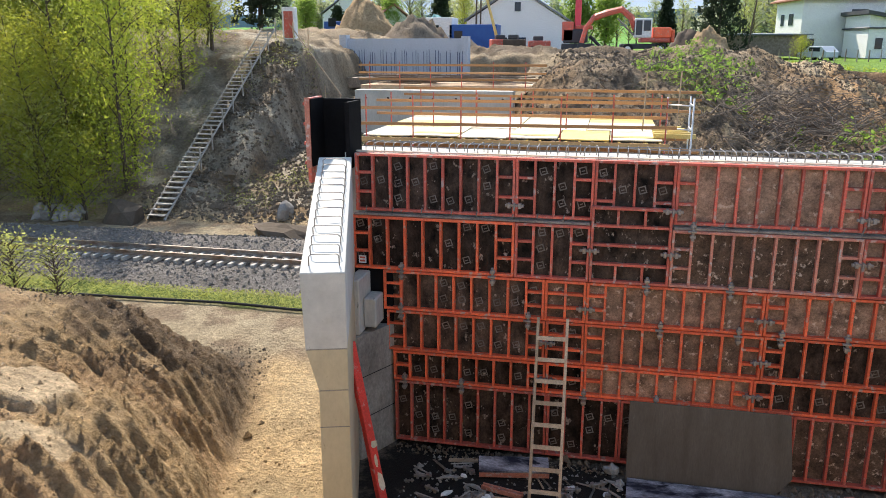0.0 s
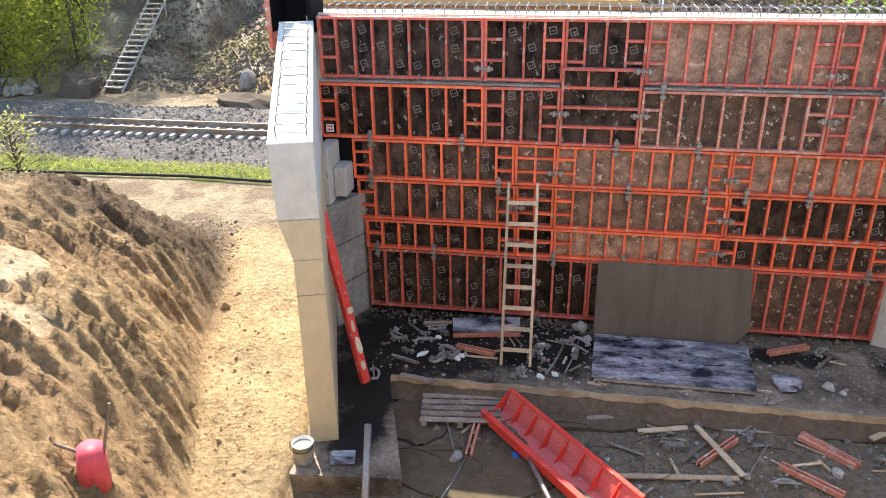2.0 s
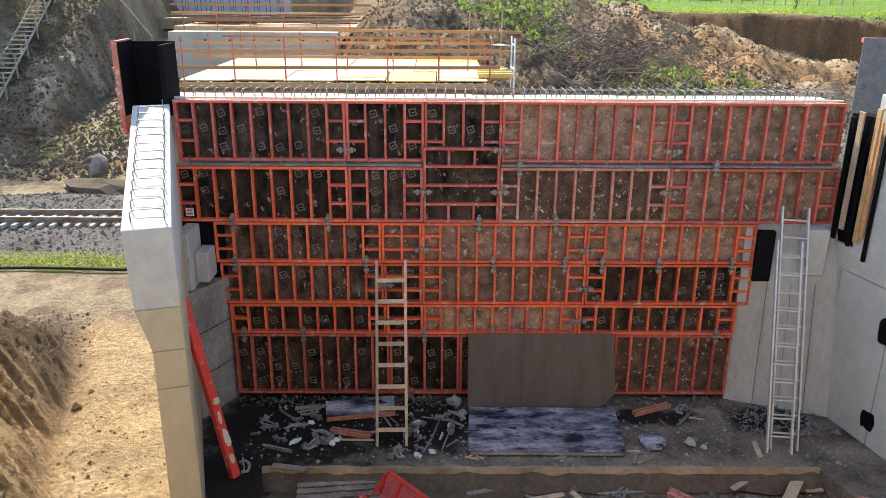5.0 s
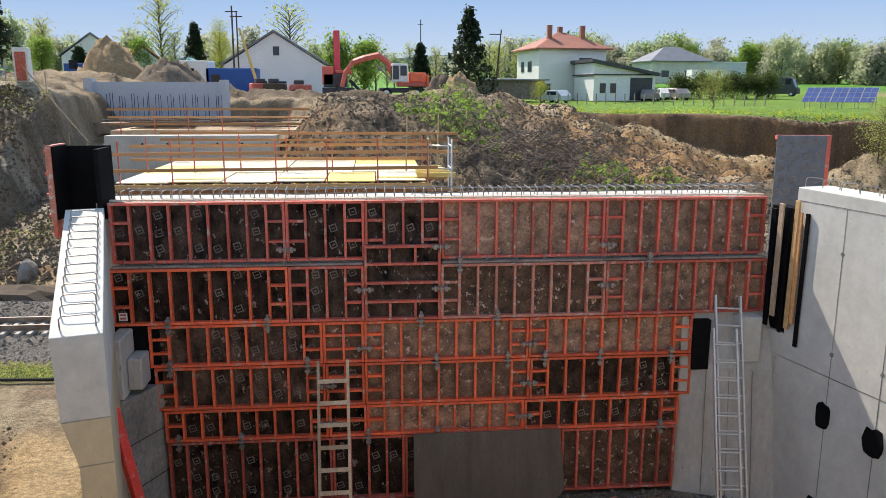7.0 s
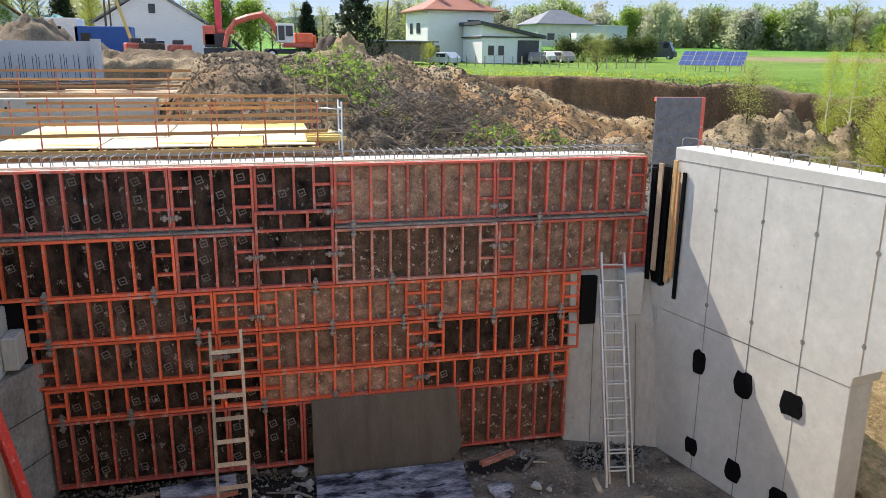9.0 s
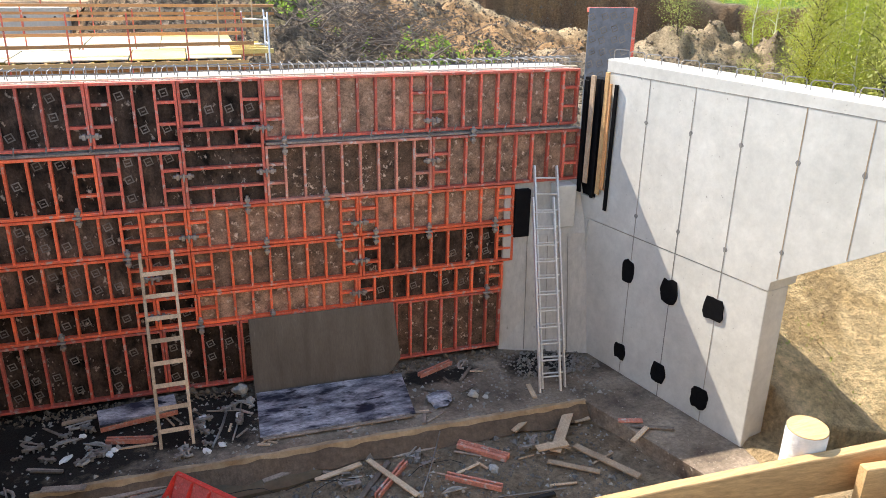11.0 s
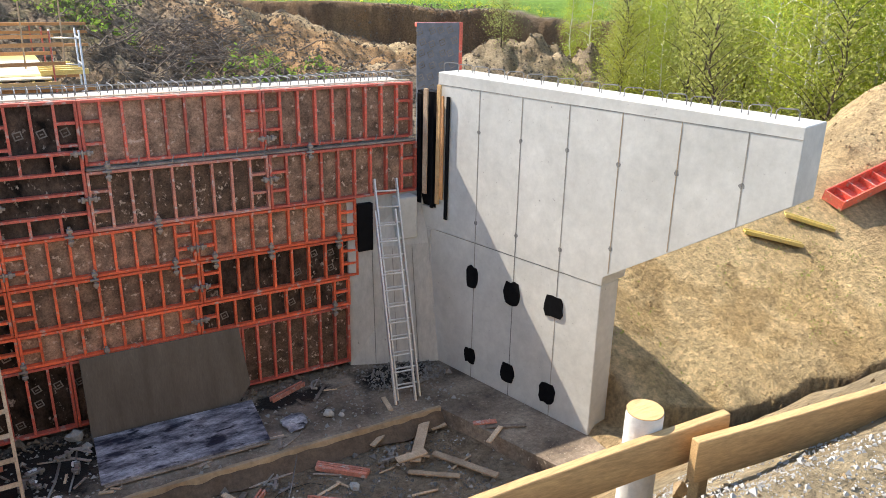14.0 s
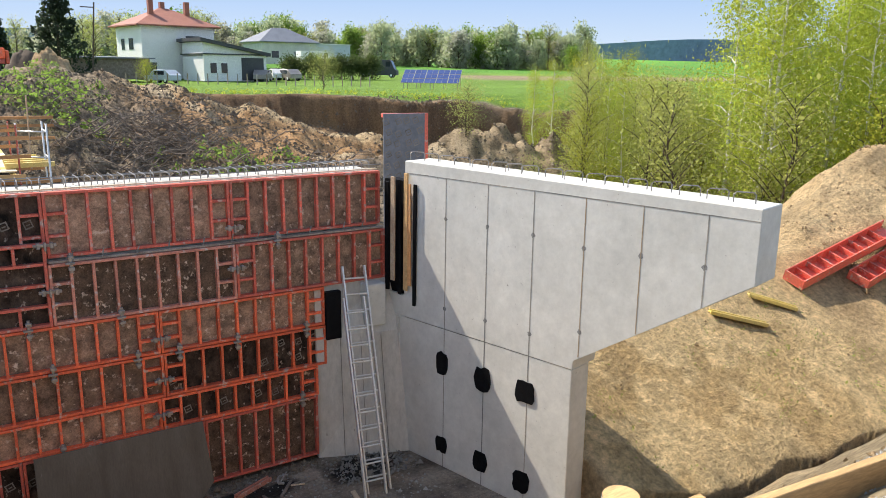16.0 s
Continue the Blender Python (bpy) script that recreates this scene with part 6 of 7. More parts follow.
def tyre(bm_mat, parent, x, y, z, r, w):
    g = B()
    tube(g, [(x, y - w / 2, z), (x, y + w / 2, z)], r, 14)
    t = part("wheel", g, M["rubber"], parent)
    g = B()
    tube(g, [(x, y - w / 2 - 0.02, z), (x, y + w / 2 + 0.02, z)], r * 0.55, 12)
    part("rim", g, M["white"], t)


# wheeled excavator
ex, ey = (1.65, 64.0)
dg = thing("wheeled_excavator", "orange and white wheeled excavator with its arm folded", "excavator", at=pose(ex + 0.3, ey, gz(ex, ey), 0, 0, 4) @ Matrix.Scale(0.86, 4))
for x in (-1.3, 1.5):
    for y in (-1.0, 1.0):
        tyre(None, dg, x, y, 0.5, 0.5, 0.5)
for nm, d_, mt in (("chassis", (-1.9, 2.1, -0.8, 0.8, 0.55, 1.0), "roof_dark"), ("upper_body", (-0.2, 2.4, -1.15, 1.15, 1.1, 1.5), "red"), ("engine_cover", (0.9, 2.45, -1.15, 1.15, 1.5, 2.4), "orange"), ("counterweight", (2.46, 2.75, -1.1, 1.1, 1.1, 2.2), "orange"), ("cab", (-0.75, 0.75, -1.15, -0.1, 1.5, 3.2), "white")):
    part(nm, done(nm, _box(d_), M[mt], 0.08), None, dg)
part("cab_window", done("cab_window", _box((-0.66, -0.12, -1.2, -1.16, 1.75, 3.0)), M["glass"]), None, dg)
part("cab_window", done("cab_window", _box((0.02, 0.62, -1.2, -1.16, 2.1, 3.0)), M["glass"]), None, dg)
part("cab_window", done("cab_window", _box((-0.79, -0.755, -1.05, -0.2, 1.75, 3.0)), M["glass"]), None, dg)
for nm, pts, r in (("boom", [(-0.3, 0.4, 1.7), (-1.0, 0.4, 3.3), (-1.9, 0.4, 4.0), (-3.2, 0.4, 3.7), (-4.3, 0.4, 3.3)], 0.3), ("stick", [(-4.2, 0.4, 3.5), (-5.0, 0.4, 2.4), (-5.4, 0.4, 0.9)], 0.22), ("hydraulic_ram", [(-0.6, 0.1, 1.6), (-2.2, 0.1, 3.2)], 0.09)):
    g = B()
    tube(g, pts, r, 6)
    part(nm, g, M["red"] if nm != "hydraulic_ram" else M["zinc"], dg)
g = B()
prism(g, [(-6.0, 0.1), (-5.2, 0.0), (-5.0, 1.0), (-5.6, 1.1)], -0.1, 0.9, Matrix(((1, 0, 0, 0), (0, 0, 1, 0), (0, 1, 0, 0), (0, 0, 0, 1))))
part("bucket", g, M["roof_dark"], dg)
# mobile crane
cx, cy = (-3.30, 66.0)
cr = thing("mobile_crane", "red and black tracked machine with a raised mast", "crane", at=pose(cx, cy, gz(cx, cy), 0, 0, 0))
for nm, d_, mt in (("track_base", (-1.0, 1.6, -1.2, 1.2, 0, 0.8), "roof_dark"), ("body", (-0.9, 1.0, -1.0, 1.0, 0.85, 1.9), "roof_dark"), ("cab", (-1.0, -0.1, -1.0, 0.0, 1.0, 2.5), "red"), ("mast", (-0.05, 0.45, -0.25, 0.25, 1.5, 5.4), "pink"), ("engine_cover", (0.1, 1.4, -0.9, 0.9, 1.91, 2.2), "red")):
    part(nm, done(nm, _box(d_), M[mt], 0.05), None, cr)
g = B()
tube(g, [(1.2, 0, 1.4), (2.2, 0, 0.4)], 0.15, 6)
part("outrigger", g, M["roof_dark"], cr)
for k, (px_py, lb) in enumerate((((-8.25, 66.0), "red"), ((-6.20, 66.0), "red"), ((-9.53, 67.0), "orange"))):
    o = thing("site_machine", "small red site machine parked on the soil", "machine", at=pose(*px_py, gz(*px_py), 0, 0, 10 * k), group="site machines")
    part("body", done("body", _box((-0.9, 0.9, -0.6, 0.6, 0.4, 1.15)), M["red" if k else "bark"], 0.08), None, o)
    part("hopper", done("hopper", _box((-0.5, 0.3, -0.4, 0.4, 1.16, 1.5)), M["roof_dark"], 0.05), None, o)
    tyre(None, o, -0.6, 0, 0.35, 0.35, 1.3)
    tyre(None, o, 0.6, 0, 0.35, 0.35, 1.3)
g = B()
tube(g, [(0, 0, 0), (-1.6, 0, 5.6)], 0.16, 5, 0.1)
thing("lattice_boom", "yellow sloping crane boom", "boom", g, M["yellow"], pose(*(-9.67, 68.0), gz(*(-9.67, 68.0))))


def vehicle(name, label, at, L, W, H, paint, van):
    o = thing(name, label, "car" if not van else "van", at=at, group="parked vehicles")
    if van:
        prof_ = [(0, 0.35), (L, 0.35), (L, 1.1), (L - 0.35, 1.25), (L - 0.9, H * 0.95), (L - 1.2, H), (0, H)]
    else:
        prof_ = [(0, 0.3), (L, 0.3), (L, 0.75), (L - 1.0, 0.92), (L - 1.6, H), (0.8, H), (0.15, 0.95), (0, 0.9)]
    g = B()
    prism(g, prof_, -W / 2, W / 2, Matrix(((1, 0, 0, 0), (0, 0, 1, 0), (0, 1, 0, 0), (0, 0, 0, 1))))
    part("body", g, paint, o, bevel=0.05)
    w0, w1 = (L - 1.7, L - 0.95) if van else (0.9, L - 1.7)
    for s in (-1, 1):
        part("side_window", done("side_window", _box((w0, w1, s * W / 2 - 0.01, s * W / 2 + 0.012, H * 0.62, H * 0.9)), M["glass"]), None, o)
    g = B()
    a_, b_ = ((L - 0.36, 1.27), (L - 0.88, H * 0.93)) if van else ((L - 1.03, 0.96), (L - 1.57, H - 0.04))
    prism(g, [a_, b_, (b_[0] + 0.02, b_[1] + 0.01), (a_[0] + 0.02, a_[1] + 0.01)], -W / 2 + 0.12, W / 2 - 0.12, Matrix(((1, 0, 0, 0), (0, 0, 1, 0), (0, 1, 0, 0), (0, 0, 0, 1))))
    part("windscreen", g, M["glass"], o)
    for x in (0.8, L - 0.85):
        for s in (-1, 1):
            tyre(None, o, x, s * (W / 2 - 0.12), 0.33, 0.33, 0.22)
    return o


vx, vy = (56.41, 112.0)
vehicle("delivery_van", "dark grey delivery van parked on the meadow", pose(vx, vy, gz(vx, vy), 0, 0, -40), 5.9, 2.0, 2.7, M["roof_dark"], True)
vx, vy = (51.32, 125.0)
vehicle("delivery_van", "white delivery van behind a hedge", pose(vx, vy, gz(vx, vy) + 1.2, 0, 0, 4), 6.0, 2.0, 2.6, M["white"], True)
for k, (q, mt) in enumerate((((34.19, 96.0), "zinc"), ((38.33, 100.0), "white"), ((39.85, 98.0), "zinc"), ((22.81, 92.0), "grey_wall"))):
    vehicle("parked_car", "grey and white cars parked beside the house", pose(*q, gz(*q), 0, 0, 60 + 20 * k), 4.2, 1.75, 1.5, M[mt], False)

# solar array
sx0, sy0 = (39.2, 69.0)
so = thing("solar_array", "blue solar panel array on a ground frame", "solar panel", at=pose(sx0, sy0, gz(sx0, sy0) + 0.55, 0, 0, -42) @ Matrix.Scale(0.92, 4))
for i in range(5):
    for j in range(3):
        pn = part("solar_panel", done("solar_panel", _box((1.3 * i, 1.3 * i + 1.27, 0.95 * j, 0.95 * j + 0.92, 0, 0.03)), M["zinc"]), None, so)
        for a in range(2):
            part("cell_sheet", done("cell_sheet", _box((1.3 * i + 0.03 + 0.62 * a, 1.3 * i + 0.62 + 0.62 * a, 0.95 * j + 0.03, 0.95 * j + 0.89, 0.031, 0.036)), M["solar"]), None, pn)
for pnl in so.children:
    pnl.matrix_basis = pose(0, 0, 0, 30, 0, 0)
for i in range(5):
    g = B()
    tube(g, [(1.5 * i + 0.3, 0.1, -0.9), (1.5 * i + 0.3, 0.1, 0.04)], 0.04, 5)
    part("support", g, M["zinc"], so)
    g = B()
    tube(g, [(1.5 * i + 0.3, 2.3, -0.9), (1.5 * i + 0.3, 2.3, 1.3)], 0.04, 5)
    part("support", g, M["zinc"], so)

# poles, hedge, fence
for q, h_, r_ in (((-13.95, 80.0), 8.6, 0.12), ((-13.68, 81.0), 8.2, 0.1), ((13.44, 88.0), 8.0, 0.1), ((10.45, 180.0), 16, 0.15)):
    g = B()
    tube(g, [(0, 0, 0), (0.1 * h_ * (0.9 if q == (13.44, 88.0) else 0.05), 0, h_)], r_, 6, r_ * 0.7)
    box(g, -0.6, 0.6, -0.05, 0.05, h_ * 0.93, h_ * 0.93 + 0.1)
    thing("utility_pole", "dark timber utility pole with a crossarm", "pole", g, M["bark"], pose(*q, gz(*q)), "utility poles")
for k in range(26):
    fx, fy = (17.07, 90.0)[0] + 1.0 * k, (17.07, 90.0)[1] - 0.35 * k
    g = B()
    box(g, -0.05, 0.05, -0.05, 0.05, 0, 1.2)
    thing("fence_post", "thin post of a garden fence", "post", g, M["zinc"] if k % 2 else M["wood_old"], pose(fx, fy, gz(fx, fy)), "garden fence posts")


# ---------------------------------------------------------------- trees
def leaf_mesh(name, centres, spread, n, size, material, r, droop=0.0):
    c = centres[r.integers(0, len(centres), n)]
    p = c + r.normal(0, 1, (n, 3)) * spread
    p[:, 2] -= droop * r.random(n)
    a = r.normal(0, 1, (n, 3))
    a /= np.linalg.norm(a, axis=1)[:, None]
    b = np.cross(a, r.normal(0, 1, (n, 3)))
    b /= np.linalg.norm(b, axis=1)[:, None]
    s = (size * np.exp(r.normal(0, 0.35, n)))[:, None]
    v = np.stack([p - a * s, p + b * s * 0.55, p + a * s, p - b * s * 0.55], 1).reshape(-1, 3)
    m_ = bpy.data.meshes.new(name)
    m_.from_pydata(v.tolist(), [], np.arange(4 * n).reshape(-1, 4).tolist())
    m_.materials.append(material)
    return m_


def tree(label, h, rad, trunk_r, bark, leaves, n, size, seed, low=0.25, limbs=16, droop=0.0, spread=0.35, group="trees"):
    r = np.random.default_rng(seed)
    o = thing("tree", label, "tree", group=group)
    g = B()
    pts = [Vector((0, 0, -0.3))]
    lean = r.normal(0, 0.03, 2)
    for k in range(1, 8):
        pts.append(Vector((lean[0] * h * k / 7 + r.normal(0, 0.06), lean[1] * h * k / 7 + r.normal(0, 0.06), h * 0.97 * k / 7)))
    tube(g, pts, trunk_r, 7, trunk_r * 0.12)
    ends = []
    for k in range(limbs):
        t = low + (0.97 - low) * (k + r.random()) / limbs
        base = pts[int(t * 7)].lerp(pts[min(7, int(t * 7) + 1)], t * 7 - int(t * 7))
        a = 2.4 * k + r.normal(0, 0.4)
        L = rad * (0.55 + 0.6 * r.random()) * (1.15 - 0.75 * (t - low) / (1 - low)) * min(1, 0.5 + 2 * (t - low) / (1 - low))
        tip = base + Vector((math.cos(a) * L, math.sin(a) * L, L * (0.75 - droop)))
        mid = base.lerp(tip, 0.5) + Vector((0, 0, 0.1 * L))
        tube(g, [base, mid, tip], trunk_r * 0.32, 4, trunk_r * 0.06, cap=False)
        for q in (0.35, 0.6, 0.8, 1.0):
            c = base.lerp(tip, q) + Vector((0, 0, 0.08 * L))
            ends.append((c.x, c.y, c.z))
            ends.append((c.x + r.normal(0, 0.25 * L), c.y + r.normal(0, 0.25 * L), c.z + r.normal(0, 0.2 * L)))
    part("trunk", g, bark, o)
    part("crown", leaf_mesh("crown", np.array(ends), spread, n, size, leaves, r, droop), None, o)
    return o


M["leaf_hedge"] = leaf("leaf_hedge", (0.07, 0.1, 0.03), (0.11, 0.14, 0.04))
KIND = {
    "birch1": tree("slender birch with fresh yellow-green leaves", 10.5, 1.7, 0.1, M["bark_birch"], M["leaf_bright"], 9000, 0.042, 1, droop=0.35, low=0.12, limbs=24),
    "birch2": tree("slender birch with fresh yellow-green leaves", 9.0, 1.5, 0.085, M["bark_birch"], M["leaf_bright"], 8200, 0.042, 2, droop=0.35, low=0.1, limbs=22),
    "gold": tree("young tree with golden green spring leaves", 8.0, 1.5, 0.08, M["bark"], M["leaf_gold"], 7600, 0.042, 3, low=0.08, limbs=22),
    "spring": tree("young tree in bright yellow-green spring leaf", 9.5, 2.1, 0.09, M["bark"], M["leaf_bright"], 8200, 0.05, 31, low=0.05, limbs=26),
    "olive": tree("thin tree just coming into olive leaf", 8.5, 2.2, 0.1, M["bark"], M["leaf_olive"], 5600, 0.042, 4, low=0.06, limbs=28),
    "green": tree("round green broadleaf tree", 9.0, 3.2, 0.22, M["bark"], M["leaf_green"], 3600, 0.2, 5, low=0.18, limbs=24, spread=0.55),
    "pale": tree("blossoming pale tree in the far hedge line", 9.0, 3.4, 0.22, M["bark"], M["leaf_pale"], 1700, 0.26, 6, low=0.06, limbs=24, spread=0.55),
    "bare": tree("almost bare tree with thin branches", 9.5, 3.2, 0.2, M["bark"], M["leaf_olive"], 1100, 0.12, 7, low=0.2, limbs=44, spread=0.4),
    "haze": tree("green tree in the far hedge line with haze painted into its leaves", 9.0, 3.4, 0.22, M["bark"], M["leaf_haze"], 1700, 0.28, 16, low=0.04, limbs=24, spread=0.6),
    "shrub": tree("low bushy shrub with gold-green leaves", 2.6, 1.3, 0.05, M["bark"], M["leaf_gold"], 4000, 0.034, 8, low=0.05, limbs=24, spread=0.25),
    "hedge": tree("dark green clipped garden hedge bush", 2.5, 1.5, 0.05, M["bark"], M["leaf_hedge"], 2600, 0.09, 10, low=0.02, limbs=26, spread=0.3),
    "shrub2": tree("thin olive shrub with many stems", 3.4, 1.6, 0.05, M["bark"], M["leaf_olive"], 3600, 0.032, 9, low=0.03, limbs=36, spread=0.3),
}
rt = np.random.default_rng(12)


def plant(kind, x, y, s=1.0, dz=0.0):
    return copy_thing(KIND[kind], Matrix.Translation((x, y, gz(x, y) + dz)) @ Matrix.Rotation(rt.uniform(0, 6.28), 4, "Z") @ Matrix.Diagonal((s * rt.uniform(0.9, 1.1), s * rt.uniform(0.9, 1.1), s * rt.uniform(0.9, 1.15), 1)))


# wood on the left bank, up to the stair
for k in range(40):
    y = 25.6 + 17 * rt.random() ** 1.3
    x = -19.7 - 0.1 * (y - 26) - 17 * rt.random() ** 1.2
    far = (y - 25) / 17
    kind = rt.choice(["spring", "spring", "gold"]) if x < -24.5 or rt.random() < 0.25 else rt.choice(["olive", "gold", "olive"])
    plant(str(kind), x, y, 0.95 + 0.25 * rt.random())
for k in range(22):
    y = 25.5 + 16 * rt.random()
    plant(str(rt.choice(["shrub", "shrub2"])), -20.2 - 0.12 * (y - 26) - 10 * rt.random(), y, 1.0 + 0.5 * rt.random())
# bare saplings by the railway
for x, y in ((-13.6, 14.8), (-14.6, 15.4), (-12.8, 15.2)):
    plant("bare", x, y, 0.24)
# birch wood on the right, by bearing and distance
for k in range(34):
    az = radians(52.5 + 26 * rt.random())
    d = 31 + 20 * rt.random()
    plant(str(rt.choice(["birch1", "birch2", "gold", "birch1"])), d * math.sin(az), d * math.cos(az), 1.02 + 0.2 * rt.random())
for k in range(26):
    az = radians(42.3 + 9.5 * rt.random())
    d = 33 + 12 * rt.random()
    plant(str(rt.choice(["birch2", "gold", "olive", "olive"])), d * math.sin(az), d * math.cos(az), 0.6 + 0.2 * rt.random())
for k in range(24):
    az = radians(46 + 32 * rt.random())
    d = 29 + 12 * rt.random()
    plant(str(rt.choice(["shrub", "shrub2", "shrub2"])), d * math.sin(az), d * math.cos(az), 1.0 + 0.7 * rt.random())
for az, d, s, kd in ((39.3, 44, 0.55, "birch2"), (40.6, 45, 0.56, "birch1"), (41.6, 47, 0.5, "gold"), (33.6, 46, 1.2, "shrub"), (32.6, 47, 0.9, "shrub"), (34.4, 40, 0.8, "shrub2"), (39.5, 36, 0.6, "shrub2"), (43.2, 34, 0.9, "shrub2"), (44.5, 33, 1.0, "shrub"), (24.0, 70, 1.0, "shrub2")):
    plant(kd, d * math.sin(radians(az)), d * math.cos(radians(az)), s)
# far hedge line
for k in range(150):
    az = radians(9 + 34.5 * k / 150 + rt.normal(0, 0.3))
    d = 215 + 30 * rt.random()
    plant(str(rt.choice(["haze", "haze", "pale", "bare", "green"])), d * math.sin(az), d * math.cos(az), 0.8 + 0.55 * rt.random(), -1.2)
# trees round the houses
for k in range(46):
    az = radians(-24 + 40 * k / 46 + rt.normal(0, 0.5))
    d = 135 + 55 * rt.random()
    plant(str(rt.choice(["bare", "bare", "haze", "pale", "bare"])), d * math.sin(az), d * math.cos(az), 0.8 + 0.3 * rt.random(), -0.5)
for q, s, kd in (((-4.41, 98.0), 0.78, "green"), ((-1.30, 98.0), 0.72, "green"), ((-31.79, 112.0), 0.6, "green"), ((-36.42, 90.0), 0.5, "green"), ((-12.52, 120.0), 1.3, "bare"), ((-39.09, 150.0), 1.5, "bare"), ((18.79, 88.0), 0.95, "shrub"), ((-21.28, 112.0), 1.0, "gold")):
    plant(kd, *q, s)
for k in range(9):
    q = (41.07, 104.0)
    plant("hedge", q[0] + 1.5 * k, q[1] - 0.3 * k, 1.05)
for t_ in KIND.values():
    for c in list(t_.children_recursive) + [t_]:
        bpy.data.objects.remove(c)


# conifers
def fir(x, y, h, r, seed):
    rr = np.random.default_rng(seed)
    o = thing("fir_tree", "dark conifer standing behind the other trees", "tree", at=pose(x, y, gz(x, y)), group="conifers")
    g = B()
    tube(g, [(0, 0, -0.3), (0, 0, h)], 0.22, 7, 0.03)
    part("trunk", g, M["bark"], o)
    n = 260
    t = rr.random(n) ** 0.8
    a = rr.uniform(0, 6.28, n)
    q = r * (1.02 - t) * rr.uniform(0.25, 1.0, n)
    c = np.stack([q * np.cos(a), q * np.sin(a), h * (0.1 + 0.88 * t) - 0.25 * q], -1)
    part("crown", leaf_mesh("crown", c, 0.22, 5000, 0.18, M["leaf_dark"], rr, 0.2), None, o)


fir(*(11.01, 92.0), 10.5, 4.4, 1)
fir(*(-26.01, 118.0), 8.5, 3.0, 2)
fir(*(6.10, 105.0), 6.5, 2.2, 3)
fir(*(-13.13, 105.0), 7.5, 2.6, 4)
fir(*(-42.41, 118.0), 5.0, 2.5, 5)
for k in range(9):
    fir(-31 - 3.4 * k + 0.9 * math.sin(5 * k), 64 + 2.2 * math.cos(3 * k), 10 + 1.5 * math.sin(7 * k), 2.8, 60 + k)

# ---------------------------------------------------------------- rough cover on the slopes
scatter("clods", "grey clods and roots over the far slope", 15000, (-4, 17), (24, 51), height, 0.05, M["clod"], 21)
scatter("clods", "brown clods on the far left slope", 9000, (-19, -9), (27, 42), height, 0.06, M["clod"], 22)
scatter("clods", "clods on the haul road bank", 9000, (9, 32), (30, 50), height, 0.05, M["clod"], 23)


def cover(name, label, n, xr, yr, spread, size, material, seed, keep):
    r = np.random.default_rng(seed)
    x, y = r.uniform(*xr, n), r.uniform(*yr, n)
    ok = keep(x, y)
    x, y = x[ok], y[ok]
    c = np.stack([x, y, height(x, y) + 0.1], -1)
    return tagged(new(name, leaf_mesh(name, c, spread, len(c) * 7, size, material, r)), label, "plants", kind="stuff")


cover("weeds", "low green weeds over the rubble slope", 2600, (1, 16), (30, 52), 0.14, 0.08, M["leaf_green"], 31, lambda x, y: fractal(x, y, 5.0) + 0.5 * np.exp(-((x - 4.5) ** 2 / 14 + (y - 44) ** 2 / 40)) > 0.3)
cover("weeds", "sparse dry grass on the left bank", 3400, (-20, -9), (27, 43), 0.12, 0.025, M["leaf_olive"], 32, lambda x, y: fractal(x, y, 3.0) > -0.05)
cover("grass", "bright grass strip beside the railway", 5000, (-40, -4), (17.8, 18.9), 0.03, 0.02, M["leaf_olive"], 33, lambda x, y: x < 100)
cover("grass", "lush grass edge above the cut bank", 4200, (8, 45), (40, 64), 0.12, 0.07, M["leaf_bright"], 34, lambda x, y: np.abs(y - 57.2 + 0.36 * (x - 10)) < 1.2)
cover("weeds", "grass tuft at the pit edge", 60, (-1.5, -1.1), (6.7, 7.1), 0.08, 0.05, M["leaf_bright"], 35, lambda x, y: x < 100)
cover("weeds", "dry weeds over the sand hill", 500, (8, 16), (5, 13), 0.07, 0.02, M["leaf_olive"], 36, lambda x, y: fractal(x, y, 2.2) > 0.1)
r_ = np.random.default_rng(41)
g = B()
for k in range(620):
    x, y = (8.6 + r_.normal(0, 1.6), 37.5 + r_.normal(0, 2.0)) if k % 2 else (7.5 + r_.normal(0, 4.0), 36 + r_.normal(0, 4.5))
    z = gz(x, y)
    a, L = r_.uniform(0, 6.28), r_.uniform(0.8, 2.4)
    d = Vector((math.cos(a) * L, math.sin(a) * L * 0.6, r_.uniform(-0.2, 0.9) * L * 0.5))
    p = Vector((x, y, z + 0.1))
    tube(g, [p, p + d * 0.5 + Vector((0, 0, 0.12 * L)), p + d], r_.uniform(0.015, 0.045), 4, 0.008, cap=False)
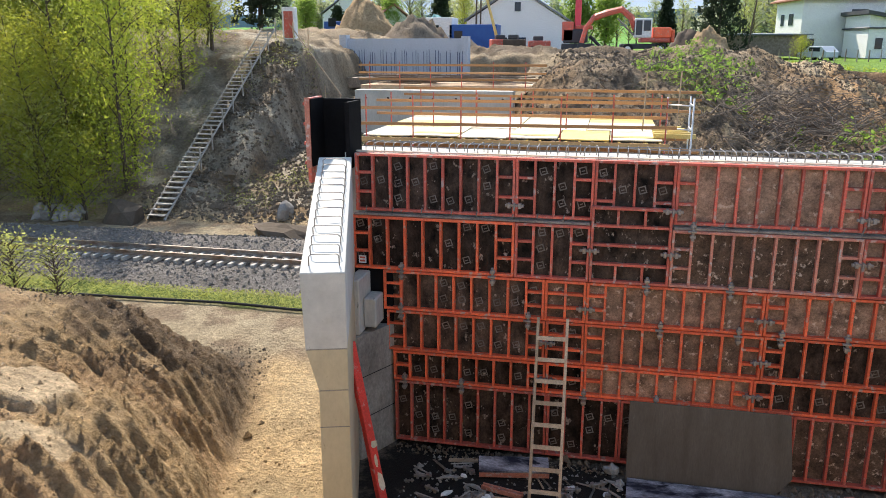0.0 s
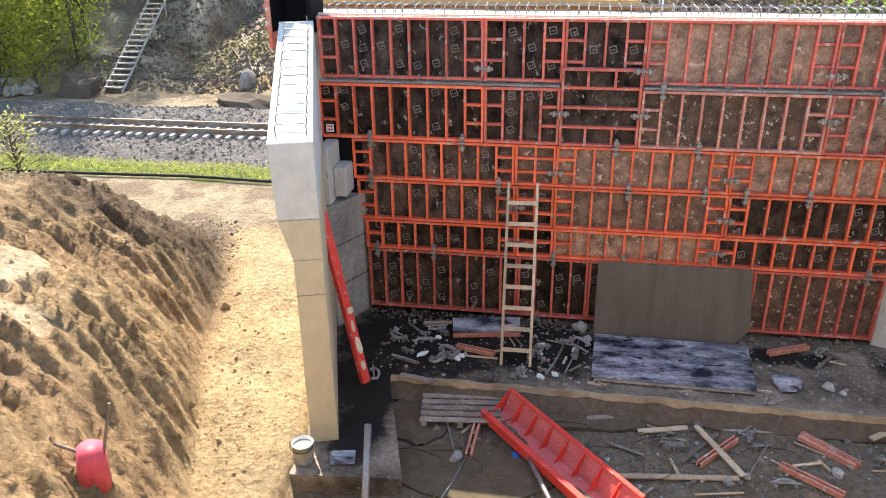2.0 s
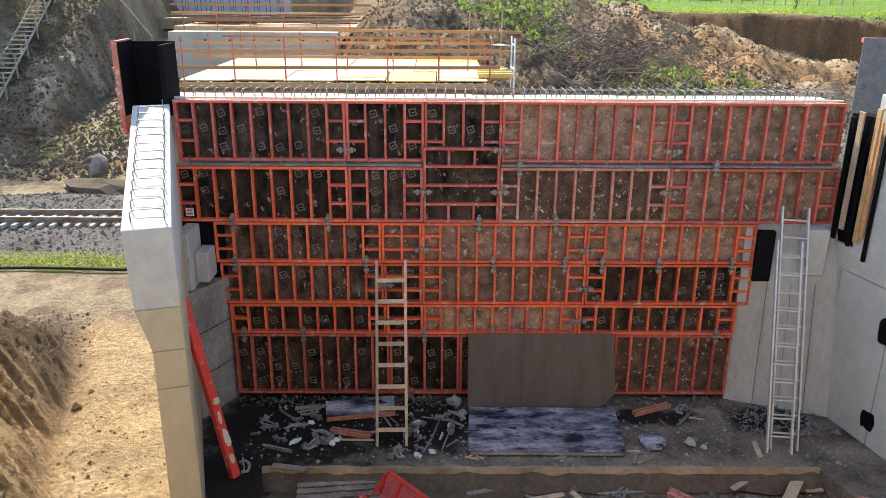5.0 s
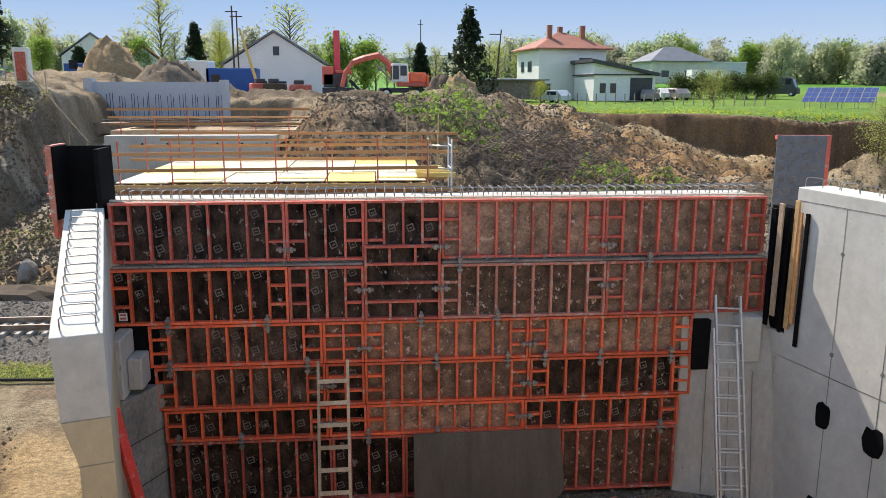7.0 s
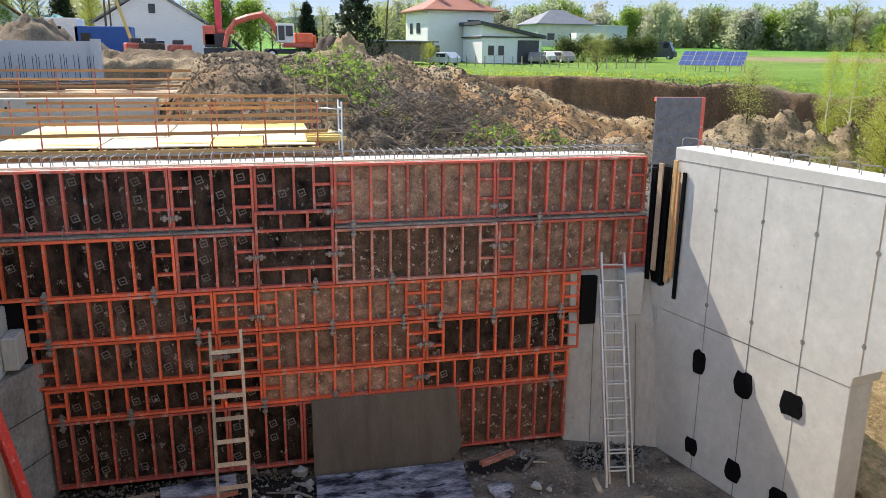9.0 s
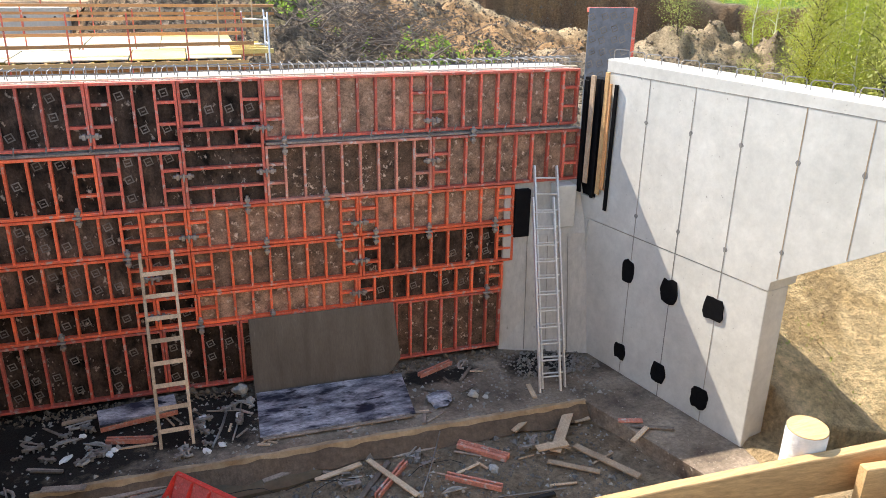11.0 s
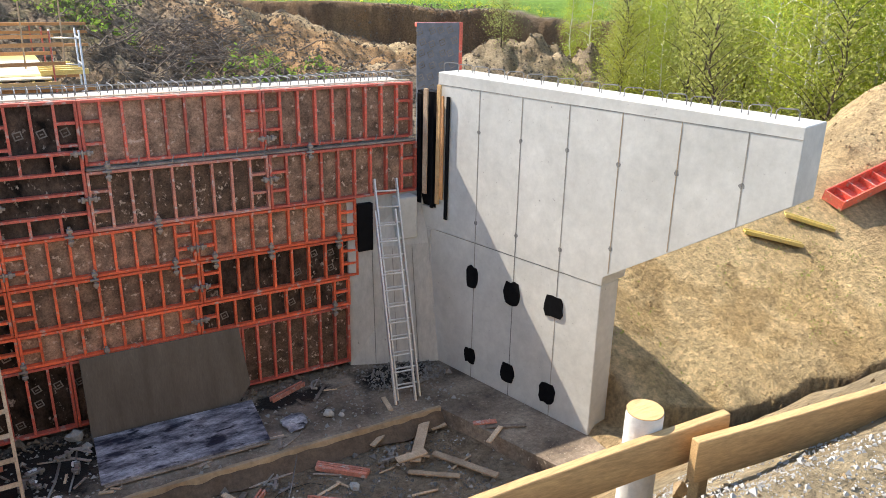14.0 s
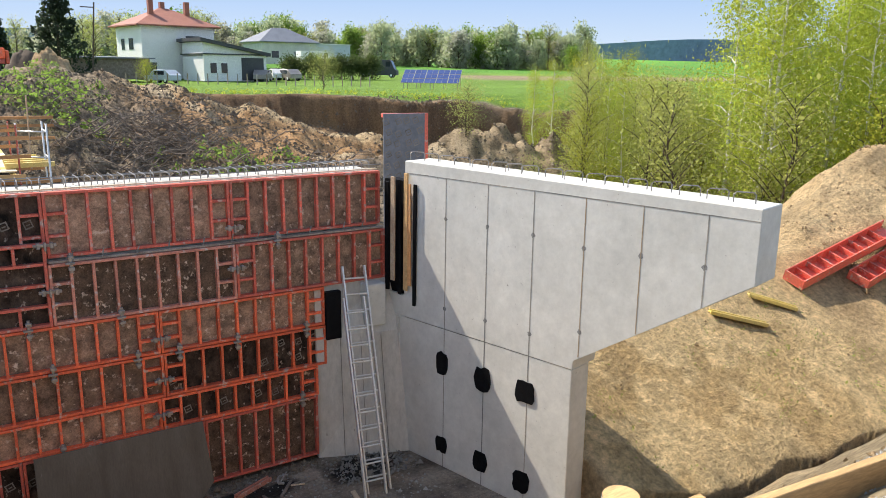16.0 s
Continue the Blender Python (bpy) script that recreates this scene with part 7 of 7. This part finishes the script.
thing("brushwood", "heap of cut grey branches on the slope", "branches", g, M["wood_old"], kind="stuff")
# distant hills
g = B()
n = 60
for k in range(n):
    a0, a1 = radians(-40 + 110 * k / n), radians(-40 + 110 * (k + 1) / n)
    h0, h1 = (120 + 60 * noise.noise(Vector((4 * a, 0, 3))) for a in (a0, a1))
    vs = [g.verts.new((3200 * math.sin(a), 3200 * math.cos(a), z)) for a, z in ((a0, -50), (a1, -50), (a1, h1), (a0, h0))]
    g.faces.new(vs)
# the blue of the air is mixed into the hill colour itself
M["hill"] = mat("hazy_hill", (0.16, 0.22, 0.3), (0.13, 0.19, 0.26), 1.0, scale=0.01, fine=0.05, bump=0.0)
thing("backdrop", "hills on the skyline with blue haze painted into their colour", "hills", g, M["hill"], kind="structure")

# pale blue sky low over the horizon, far behind everything
ring_n, lo_, hi_ = 72, [], []
g = B()
for k in range(ring_n):
    a = 6.2832 * k / ring_n
    lo_.append(g.verts.new((3900 * math.sin(a), 3900 * math.cos(a), -120)))
    hi_.append(g.verts.new((3900 * math.sin(a), 3900 * math.cos(a), 700)))
for k in range(ring_n):
    g.faces.new((lo_[k], lo_[(k + 1) % ring_n], hi_[(k + 1) % ring_n], hi_[k]))
m = bpy.data.materials.new("low_sky")
m.use_nodes = True
n, l = m.node_tree.nodes, m.node_tree.links
n.remove(n["Principled BSDF"])
em = n.new("ShaderNodeEmission")
geo = n.new("ShaderNodeNewGeometry")
xyz = n.new("ShaderNodeSeparateXYZ")
mr = n.new("ShaderNodeMapRange")
mr.inputs[1].default_value, mr.inputs[2].default_value = 60, 480
mx = n.new("ShaderNodeMix")
mx.data_type = "RGBA"
mx.inputs[6].default_value, mx.inputs[7].default_value = (0.32, 0.39, 0.47, 1), (0.17, 0.275, 0.46, 1)
l.new(geo.outputs["Position"], xyz.inputs[0])
l.new(xyz.outputs["Z"], mr.inputs[0])
l.new(mr.outputs[0], mx.inputs[0])
l.new(mx.outputs[2], em.inputs[0])
l.new(em.outputs[0], n["Material Output"].inputs[0])
thing("backdrop", "pale blue spring sky low over the horizon", "sky", g, m, kind="structure")
